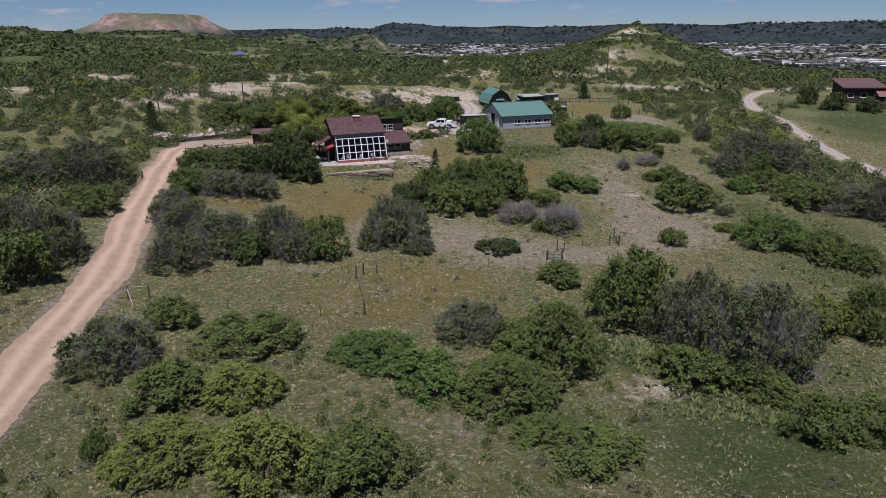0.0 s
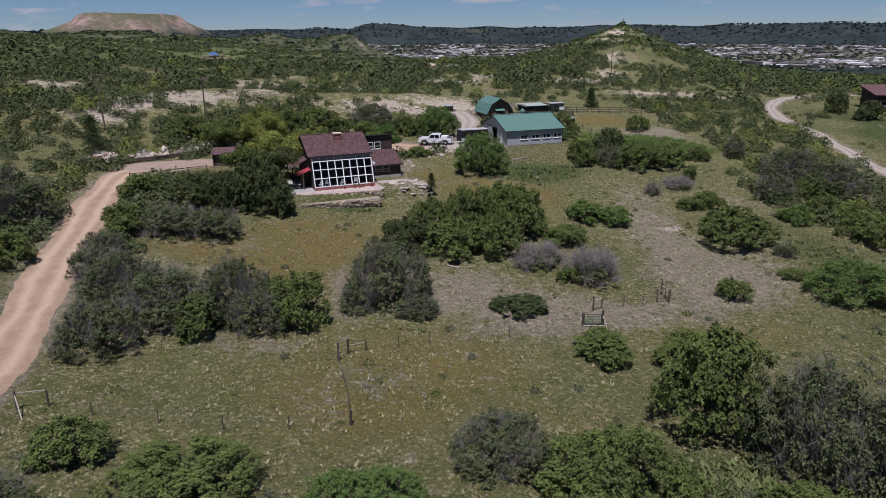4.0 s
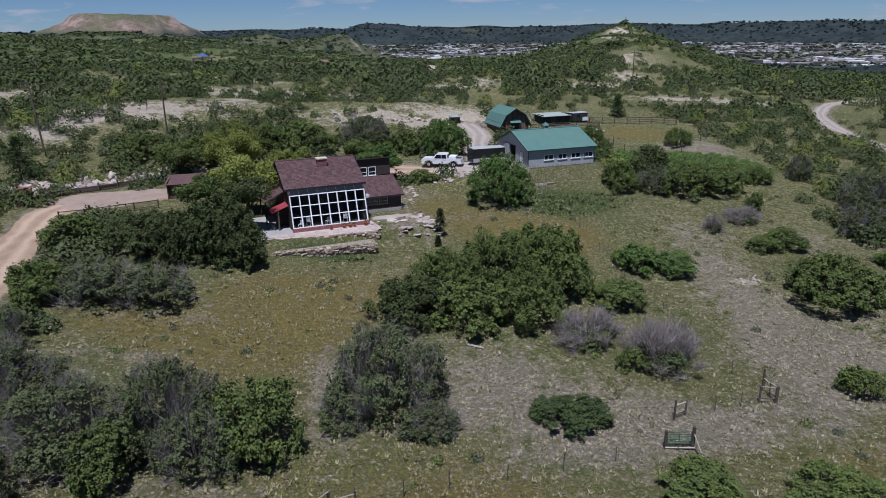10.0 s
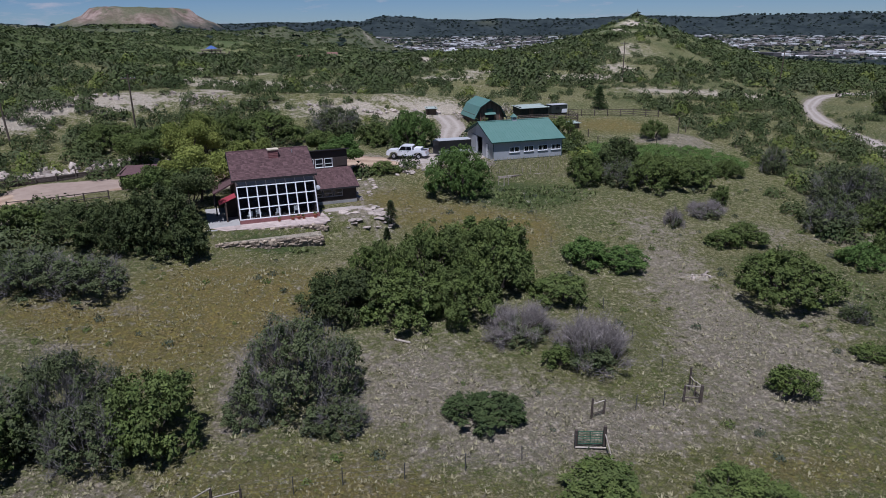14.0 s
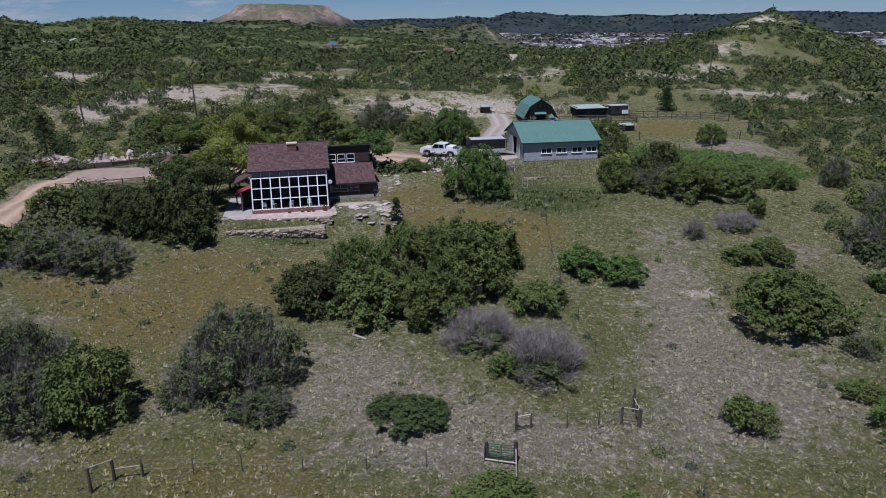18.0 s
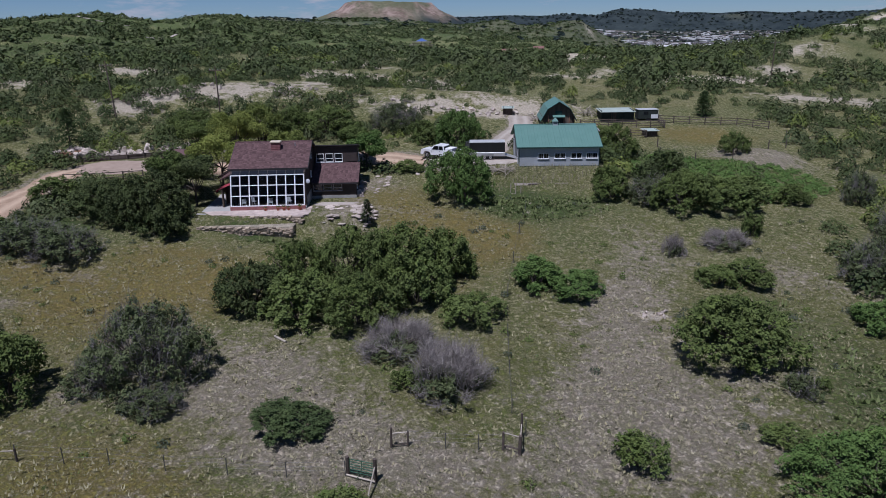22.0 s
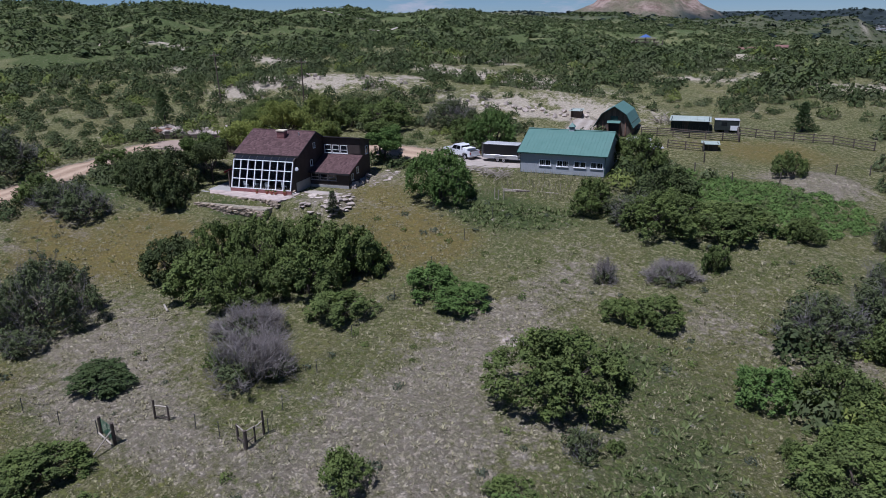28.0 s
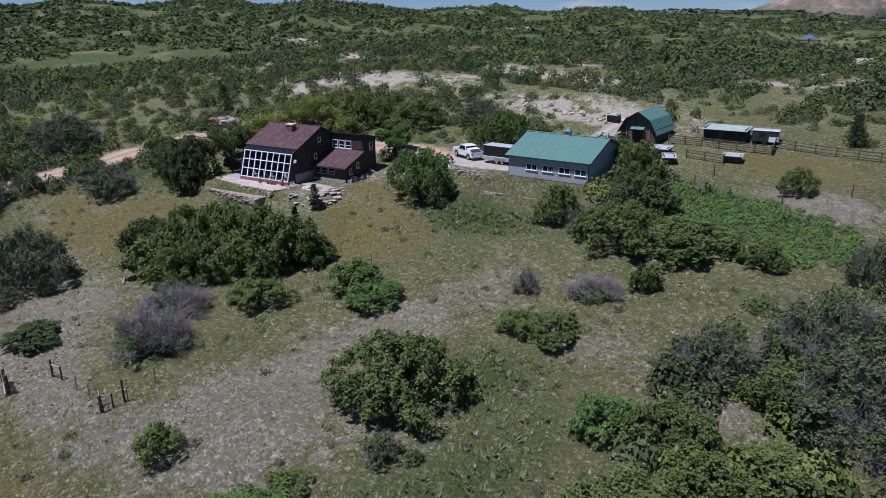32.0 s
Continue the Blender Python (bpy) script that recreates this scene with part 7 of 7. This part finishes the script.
def leafy_tree(x, y, h, r, leaf, label, seed, trunk=0.16, bare=0.35):
    """An open tree: trunk, spreading limbs, and leaf clumps at the ends of the limbs."""
    t = thing("tree", Matrix.Translation((x, y, gz(x, y))), label, "tree")
    g = random.Random(seed)
    tubed("trunk", (0, 0, -0.2), (0.1, 0, h * bare), trunk, BARK, t, r1=trunk * 0.7)
    ends = []
    for i in range(9):
        a = i * 2.4 + g.uniform(-0.3, 0.3)
        q = g.uniform(0.35, 0.95)
        e = Vector((math.cos(a) * r * q, math.sin(a) * r * q, h * (1.0 - 0.42 * q * q) * g.uniform(0.82, 1.0)))
        s = Vector((0.1, 0, h * bare * g.uniform(0.75, 1.0)))
        k = s.lerp(e, 0.5) + Vector((0, 0, -0.06 * h))
        bm = bmesh.new()
        tube(bm, s, k, trunk * 0.5, trunk * 0.33, 6)
        tube(bm, k, e, trunk * 0.33, trunk * 0.1, 6)
        part("limb", bm, BARK, t)
        ends += [e, k.lerp(e, 0.6) + Vector((g.uniform(-1, 1), g.uniform(-1, 1), g.uniform(-0.2, 0.6))) * r * 0.22]
    n = np.random.RandomState(seed)
    c = np.array([tuple(e) for e in ends])
    m = 13000
    pick = n.randint(len(c), size=m)
    d = n.normal(size=(m, 3))
    d /= np.linalg.norm(d, axis=1)[:, None]
    rad = n.uniform(0.20, 0.40, len(c)) * r
    p = c[pick] + d * (rad[pick] * n.uniform(0.3, 1.1, m) ** 0.6)[:, None] * np.array([1, 1, 0.72])
    nr = d + n.normal(size=(m, 3)) * 0.8
    u = np.cross(nr, n.normal(size=(m, 3)))
    u /= np.linalg.norm(u, axis=1)[:, None]
    v = np.cross(nr / np.linalg.norm(nr, axis=1)[:, None], u)
    s = 0.11 * n.uniform(0.6, 1.4, m)[:, None]
    q = np.stack([p - u * s, p - v * s * 0.7, p + u * s, p + v * s * 0.7], 1).reshape(-1, 3)
    ob = new("crown", raw_mesh("crown", q, np.arange(len(q)).reshape(-1, 4), LEAF[leaf]))
    toned(ob.data, np.repeat(n.uniform(0, 1, len(c))[pick], 4))
    ob.parent = t
    return t


leafy_tree(-32.0, 114.5, 7.4, 4.2, "lime", "open yellow-green tree leaning over the garage roof", 3)
leafy_tree(-36.5, 124.0, 6.8, 4.2, "lime", "tall yellow-green tree behind the house", 5)
leafy_tree(-16.6, 126.6, 5.4, 2.8, "bright", "spreading green tree with a bare trunk by the drive", 8, bare=0.4)
leafy_tree(-19.5, 128.5, 5.2, 2.8, "oak", "green tree with crooked limbs behind the house", 9, bare=0.4)
leafy_tree(-28.5, 124.5, 5.4, 3.0, "yellow", "light green leafy tree behind the house", 12)
leafy_tree(-30.6, 107.0, 6.8, 3.4, "dark", "dark leafy tree shading the side porch", 21, bare=0.3)
leafy_tree(-35.0, 108.5, 6.0, 3.4, "oak", "green tree in front of the garage", 23, bare=0.3)
leafy_tree(-44.0, 125.5, 5.0, 3.2, "oak", "mid-green tree above the rocky cut", 14)


def pot(u, v, s):
    p = thing("flower_pot", frame_of(HO, HU, 8.06) @ Matrix.Translation((u, v, 0)), "terracotta flower pot on the terrace", "flower pot", "terrace pots")
    bm = bmesh.new()
    tube(bm, (0, 0, 0), (0, 0, 0.34 * s), 0.14 * s, 0.22 * s, 14)
    part("pot", bm, CLAY, p)
    tubed("rim", (0, 0, 0.30 * s), (0, 0, 0.36 * s), 0.235 * s, CLAY, p, sides=14)
    q = blades(int(u * 10), 40, 0.22).reshape(-1, 3) * np.array([0.24, 0.24, 0.34]) * s + np.array([0, 0, 0.33 * s])
    ob = new("plant", raw_mesh("plant", q, np.arange(len(q)).reshape(-1, 3), LEAF["oak"]))
    ob.parent = p


for u, s in ((4.2, 0.9), (5.7, 1.0), (6.4, 1.1), (6.95, 0.9), (8.3, 1.25)):
    pot(u, -0.62, s)


def garden_chair(u, v, turn, mat):
    c = thing("garden_chair", frame_of(HO, HU, 8.06) @ pose(u, v, 0, 0, 0, turn), "pale garden chair in the sunroom", "chair", "sunroom chairs")
    for x in (-0.22, 0.22):
        for y in (-0.2, 0.22):
            tubed("leg", (x, y, 0), (x, y, 0.42), 0.025, mat, c, sides=6)
    boxed("seat", (-0.27, 0.27, -0.25, 0.27, 0.42, 0.47), mat, c, bevel=0.015)
    for i in range(5):
        boxed("back_slat", (-0.25 + 0.105 * i, -0.17 + 0.105 * i, 0.24, 0.27, 0.47, 1.0), mat, c)


for u, v, a in ((1.2, 1.6, 200), (2.3, 2.4, 150), (4.4, 1.7, 190), (6.6, 2.2, 170)):
    garden_chair(u, v, a, WHITE_FRAME)


def rocks(n, seed, place, size, group, label, flat=1.0):
    g = random.Random(seed)
    for i in range(n):
        x, y, z = place(g)
        s = size * g.uniform(0.5, 1.5)
        ob = tagged(new("rock", g.choice(ROCKS)), label, "rock", group)
        ob.matrix_basis = pose(x, y, (gz(x, y) if z is None else z) + s * 0.18 * flat, g.uniform(0, 360) if flat == 1.0 else g.uniform(-6, 6), g.uniform(-25, 25) * flat, g.uniform(0, 360)) @ Matrix.Diagonal((s * g.uniform(0.8, 1.4), s, s * g.uniform(0.5, 0.8) * flat, 1))


def along(points, spread):
    def f(g):
        i = g.randrange(len(points) - 1)
        t = g.random()
        a, b = points[i], points[i + 1]
        return a[0] + (b[0] - a[0]) * t + g.uniform(-spread, spread), a[1] + (b[1] - a[1]) * t + g.uniform(-spread, spread), None
    return f


def timber_edge():
    """A low wall of stacked timbers that holds the bank behind the parking area."""
    pts = [(-58.0, 112.0), (-57.2, 115.2), (-54.6, 118.6), (-50.9, 121.6), (-45.4, 124.6), (-41.5, 125.4)]
    w = thing("timber_wall", Matrix.Translation((*pts[0], 0)), "low dark timber retaining wall behind the parking area", "retaining wall")
    g = random.Random(44)
    for (xa, ya), (xb, yb) in zip(pts, pts[1:]):
        k = max(1, round(math.hypot(xb - xa, yb - ya) / 2.2))
        for i in range(k):
            p = Vector((xa + (xb - xa) * i / k, ya + (yb - ya) * i / k))
            q = Vector((xa + (xb - xa) * (i + 1) / k, ya + (yb - ya) * (i + 1) / k))
            z = gz(*((p + q) / 2))
            m = Matrix.Translation((p.x - pts[0][0], p.y - pts[0][1], z)) @ Matrix.Rotation(math.atan2(q.y - p.y, q.x - p.x), 4, "Z")
            for j in range(4):
                boxed("timber", (0.02, (q - p).length - 0.02, g.uniform(-0.04, 0.04) + 0.05 * j, 0.24 + 0.05 * j, -0.25 + 0.23 * j, -0.03 + 0.23 * j), FENCE_WOOD, w, "", 0.015, m)
            tubed("post", m @ Vector((0, -0.06, -0.3)), m @ Vector((0, -0.02, g.uniform(0.8, 1.2))), 0.09, FENCE_WOOD, w)


timber_edge()
rocks(130, 21, along([(-60.5, 117.0), (-57.4, 120.2), (-52.6, 123.6), (-46.5, 126.6), (-41.5, 127.4)], 1.6), 0.8, "rocks of the cut", "pale broken rock heaped above the parking area")
rocks(34, 22, along([(-8.3, 126.8), (-5.0, 126.0), (-3.0, 126.6)], 0.8), 0.42, "rubble by the drive", "pale rubble slab beside the gravel drive")
rocks(24, 30, along([(-16.3, 125.0), (-12.6, 124.2), (-11.8, 121.5), (-12.4, 119.0)], 0.8), 0.4, "stones by the drive", "flat pale stone at the grass edge", 0.35)
rocks(18, 23, along([(-12.8, 116.2), (-13.8, 118.8), (-14.4, 121.2)], 0.5), 0.6, "blocks beside the wing", "squared pale stone beside the brown wing")
rocks(70, 24, along([(-15.5, 109.5), (-12.9, 111.4), (-10.6, 113.6), (-9.5, 110.5), (-9.2, 108.5), (-13.5, 107.9)], 1.2), 0.6, "garden stones", "flat pale garden stone in the grass", 0.3)
rocks(40, 25, along([(-30, 160.5), (-18, 160.0), (-6, 161.0), (4, 163.5)], 1.8), 0.5, "rocks of the bank", "pinkish boulder fallen from the pale bank")
rocks(30, 26, along([(-74, 140), (-64, 147), (-54, 152), (-42, 161)], 3.0), 0.6, "rocks of the knoll", "pale boulder on the bare knoll")
rocks(12, 27, along([(23.6, 98.6), (25.0, 99.4)], 0.7), 0.28, "white stones", "small whitish stone on bare soil")
rocks(26, 28, along([(-17, 121.6), (-24, 121.5), (-27, 122.5)], 0.9), 0.6, "rocks behind the house", "whitish rock heaped behind the house")


def pile(name, label, x, y, n, length, spread, mat, seed, r=0.07, steep=0.25):
    """A heap of poles or boards thrown together."""
    g = random.Random(seed)
    p = thing(name, Matrix.Translation((x, y, gz(x, y))), label, "wood pile")
    for i in range(n):
        a = g.uniform(0, 6.283)
        c = Vector((g.uniform(-spread, spread), g.uniform(-spread, spread) * 0.6, g.uniform(0.05, 0.5) * (1 if n > 10 else 0.3)))
        d = Vector((math.cos(a), math.sin(a), g.uniform(-steep, steep))) * length * g.uniform(0.35, 0.6)
        tubed("pole" if r < 0.1 else "log", c - d, c + d, r * g.uniform(0.7, 1.2), mat, p, sides=6)
    return p


pile("branch_pile", "heap of bleached cut branches against the bank", 2.5, 160.5, 48, 3.2, 2.6, PALE_WOOD, 31, 0.06, 0.5)
pile("branch_pile", "stack of pale leaning poles by the corral", 9.5, 164.5, 26, 2.6, 1.3, PALE_WOOD, 32, 0.05, 0.9)
pile("lumber_pile", "scattered grey lumber on bare ground by the drive", 0.2, 126.6, 16, 2.4, 1.8, PALE_WOOD, 33, 0.06, 0.1)
pile("branch_pile", "tangle of dry bleached stalks below the trailer", 2.8, 126.6, 44, 2.2, 1.7, PALE_WOOD, 35, 0.03, 0.7)
pile("lumber_pile", "rust-brown planks stacked above the drive", -61.0, 117.0, 18, 3.2, 1.2, RUST, 34, 0.11, 0.08)
bleached = tagged(tubed("fallen_log", (-6.4, 85.1, gz(-6.4, 85.1) + 0.1), (-5.0, 84.6, gz(-5.0, 84.6) + 0.1), 0.11, PALE_WOOD), "bleached fallen log at the thicket edge", "log")


def timber_bed():
    b = thing("timber_terrace", Matrix.Translation((5.4, 124.6, gz(9.0, 126.0) + 0.05)) @ Matrix.Rotation(math.radians(21), 4, "Z"), "weathered timber garden terraces below the barn", "garden bed")
    for i, (v, z) in enumerate(((0.0, 0.0), (1.1, 0.45))):
        for j in range(6):
            boxed("timber", (1.75 * j, 1.75 * j + 1.7, v, v + 0.12, z - 0.5, z - 0.05 + 0.07 * ((i + j) % 2)), PALE_WOOD if (i * 2 + j) % 3 == 0 else FENCE_WOOD, b, bevel=0.015)
    for j in range(24):
        tubed("stake", (0.4 * j, 0.3 + 0.5 * (j % 3), -0.1), (0.4 * j + 0.1 * ((j * 7) % 5 - 2), 0.3 + 0.5 * (j % 3), 0.75 + 0.1 * ((j * 3) % 5)), 0.025, PALE_WOOD, b, sides=5)
    boxed("bed_soil", (0, 10.4, 0.18, 1.1, -0.3, 0.06), GRAVEL, b, "bare pale soil")
    return b


timber_bed()
post_line("sawhorse", "leaning grey posts tied as a tripod by the weeds", [(5.2, 123.2), (5.9, 123.0), (6.5, 123.3)], 1.2, 0, PALE_WOOD, 0.06)


def reeds():
    """Dry stalks and weeds along the barn's front."""
    g = np.random.RandomState(9)
    n = 1500
    a, b = g.uniform(-3.5, 11.5, n), g.uniform(-5.6, -0.25, n)
    x, y = BO[0] + a * BU[0] + b * BV[0], BO[1] + a * BU[1] + b * BV[1]
    z = height(x, y)
    h = g.uniform(0.2, 0.7, n)
    d = g.uniform(0, 6.283, n)
    w = np.stack([np.cos(d), np.sin(d), 0 * d], -1) * 0.035
    p = np.stack([x, y, z], -1)
    t = p + np.stack([g.normal(size=n) * 0.12, g.normal(size=n) * 0.12, h], -1)
    v = np.stack([p - w, p + w, t], 1).reshape(-1, 3)
    tagged(new("dry_stalks", raw_mesh("dry_stalks", v, np.arange(len(v)).reshape(-1, 3), GRASS)), "dry upright stalks along the barn front", "grass", kind="stuff")


reeds()


def broad_weeds():
    """Lush broad-leaved weeds below the pasture."""
    x, y, p, g = jittered(201, 19, 46, 126, 147, 0.75)
    ok = ~built_on(x, y) & (p < 0.75) & (((x - 31) / 13) ** 2 + ((y - 137) / 8.5) ** 2 < 1) & (np.hypot((x - 36) / 6.5, (y - 148) / 4.2) > 1)
    x, y = x[ok], y[ok]
    r = g.uniform(0.35, 0.8, len(x))
    strew("broad_weeds", "lush broad-leaved green weeds below the pasture", "weeds", x, y, r, r * 0.9, LEAF["bright"], 70, 0.17, 210, 0.02)


broad_weeds()

# ---- distant things ----
def far_house(x, y, turn, w, d, h, roof, wall, label, mono=False):
    b = thing("far_house", pose(x, y, gz(x, y) - 0.4, 0, 0, turn), label, "house", "scattered houses")
    boxed("wall", (0, w, 0, d, 0, h), wall, b)
    if mono:
        bm = bmesh.new()
        slab(bm, [(-0.6, -0.8, h + 0.1), (w + 0.6, -0.8, h + 0.1), (w + 0.6, d + 0.6, h + 1.8), (-0.6, d + 0.6, h + 1.8)], 0.25)
        part("roof", bm, roof, b)
        prismed("gable", [(0, h), (d, h), (d, h + 1.5)], 0.2, wall, b, "", "x", 0.0)
        prismed("gable", [(0, h), (d, h), (d, h + 1.5)], 0.2, wall, b, "", "x", w - 0.2)
    else:
        prismed("roof", [(-0.5, h), (d + 0.5, h), (d / 2, h + d * 0.28)], w + 1.0, roof, b, "", "x", -0.5)
    k = max(2, int(w / 3))
    for i in range(k):
        window_unit(b, Matrix.Translation((w * (i + 0.3) / k, 0.0, h * 0.4)), min(1.6, w / k * 0.5), 1.2, 0)
    return b


far_house(95.5, 172.0, -8, 9.5, 8.0, 4.2, SHINGLE, SIDING, "dark brown house with a low sloping roof among trees", True)
far_house(103.0, 168.5, -8, 8.0, 7.0, 2.6, RED_ROOF, SIDING, "brown house wing with a faded red roof")
far_house(-141, 696, 12, 13, 8, 3.0, RED_ROOF, CONCRETE, "distant ranch house with a red roof")
far_house(-60, 590, 20, 12, 7, 2.6, RED_ROOF, PLINTH, "distant red-roofed shed in the brush")
far_house(-20, 655, 5, 22, 8, 3.0, RED_ROOF, WHITE_FRAME, "long distant white building with a red roof")
far_house(-112, 700, 8, 9, 7, 2.6, RED_ROOF, RED_ROOF, "small distant red barn")


for _x, _y, _r, _h in ((89, 163, 3.6, 4.2), (96, 160.5, 3.2, 3.6), (103.5, 161.5, 3.4, 4.4), (86, 171, 3.0, 4.8), (110, 166, 4.0, 5.0)):
    shrub("dark", _x, _y, _r, _h)


def play_tower():
    """A many-decked timber frame with a blue roof, on the valley floor."""
    x, y = -196, 628
    b = thing("timber_structure", pose(x, y, gz(x, y), 0, 0, 20), "distant many-decked timber frame with a blue roof", "structure")
    for i in range(5):
        for j in range(3):
            tubed("post", (-14 + 7 * i, -6 + 6 * j, -0.5), (-14 + 7 * i, -6 + 6 * j, 9.0 - 1.2 * abs(i - 2)), 0.28, BARN_WOOD, b, sides=6)
    for z in (2.5, 5.0, 7.5):
        k = 14 - (z - 2.5) * 1.1
        boxed("deck", (-k, k, -6.2, 6.2, z, z + 0.3), BARN_WOOD, b)
        for v in (-6.2, 6.2):
            tubed("railing", (-k, v, z + 1.2), (k, v, z + 1.2), 0.12, PALE_WOOD, b, sides=6)
    bm = bmesh.new()
    bmesh.ops.create_cone(bm, cap_ends=True, segments=12, radius1=5.0, radius2=0.4, depth=2.4, matrix=Matrix.Translation((0, 0, 10.4)))
    part("roof", bm, BLUE_TARP, b, "bright blue conical roof")
    boxed("shed_roof", (4, 17, -11, -6.6, 1.8, 2.2), RED_ROOF, b, "low red shed roof")
    boxed("shed_wall", (4.5, 16.5, -10.6, -7.0, -0.5, 1.8), BARN_WOOD, b)
    return b


play_tower()


def mast():
    x, y = 183, 735
    m = thing("radio_mast", Matrix.Translation((x, y, gz(x, y))), "slender lattice mast beside a hut on the hilltop", "mast")
    for i in range(3):
        a = 2.094 * i
        tubed("leg", (0.9 * math.cos(a), 0.9 * math.sin(a), -0.5), (0.15 * math.cos(a), 0.15 * math.sin(a), 6.4), 0.12, STEEL, m, sides=5)
    for k in range(8):
        z, q = 0.74 * k + 0.3, 0.9 - 0.09 * k
        for i in range(3):
            a, c = 2.094 * i, 2.094 * (i + 1)
            tubed("strut", (q * math.cos(a), q * math.sin(a), z), (q * 0.9 * math.cos(c), q * 0.9 * math.sin(c), z + 0.7), 0.06, STEEL, m, sides=4)
    boxed("hut", (-3.2, -0.8, -1.5, 1.5, -0.5, 2.6), BARN_WOOD, m, bevel=0.05)
    boxed("hut_roof", (-3.5, -0.5, -1.8, 1.8, 2.6, 2.85), TRIM_DARK, m)
    return m


mast()


def trail(name, pts, half, label):
    line = dense(pts, 3.0)
    ob = build_road(name, line, half, GRAVEL, label, 0.35)
    return ob


trail("road_trail_upper", [(-520, 506), (-470, 502), (-400, 458), (-374, 468), (-380, 492), (-395, 500)], 1.2, "pale footpath looping over the green hillside")
trail("road_trail_lower", [(-299, 400), (-286, 412), (-290, 430), (-304, 452), (-322, 487), (-330, 490)], 1.2, "pale footpath on the lower green hillside")
trail("road_valley", [(-230, 560), (-150, 560), (-90, 620), (-40, 640), (30, 640)], 2.2, "pale dirt road across the valley floor")
trail("road_hill", [(150, 640), (158, 675), (166, 700), (186, 716), (203, 724), (207, 733)], 1.4, "worn pale track up to the mast")


def town():
    """The town in the valley: roofs and walls, too many to count."""
    g = np.random.RandomState(77)
    base = np.array([(x, y, z) for x in (-0.5, 0.5) for y in (-0.5, 0.5) for z in (0, 1)], float)
    quads = np.array([(0, 1, 3, 2), (4, 6, 7, 5), (0, 4, 5, 1), (2, 3, 7, 6), (1, 5, 7, 3)])
    n = 14000
    r, az = g.uniform(1650, 4250, n), np.radians(g.uniform(-37, 7.5, n))
    x, y = -r * np.sin(az), r * np.cos(az)
    keep = g.uniform(0, 1, n) < 0.30 + 0.6 * waves(x, y, 650, 78)
    keep &= ~((np.abs(np.degrees(az) + 12) < 4.5) & (g.uniform(0, 1, n) < 0.8))
    x, y = x[keep][:3600], y[keep][:3600]
    n = len(x)
    big = g.uniform(0, 1, n) < 0.16
    size = np.where(big[:, None], g.uniform((20, 15, 5), (55, 32, 9), (n, 3)), g.uniform((8, 7, 4), (17, 12, 7), (n, 3)))
    a = g.uniform(0, 3.14, n)[:, None]
    p = base[None] * size[:, None]
    z = (height(x, y) - 1)[:, None]
    v = np.stack([p[..., 0] * np.cos(a) - p[..., 1] * np.sin(a) + x[:, None], p[..., 0] * np.sin(a) + p[..., 1] * np.cos(a) + y[:, None], p[..., 2] + z], -1)
    f = quads[None] + 8 * np.arange(n)[:, None, None]
    tagged(new("town", raw_mesh("town", v.reshape(-1, 3), f.reshape(-1, 4), CITY)), "distant town of pale roofs and warehouses in the valley", "town", kind="stuff")


town()
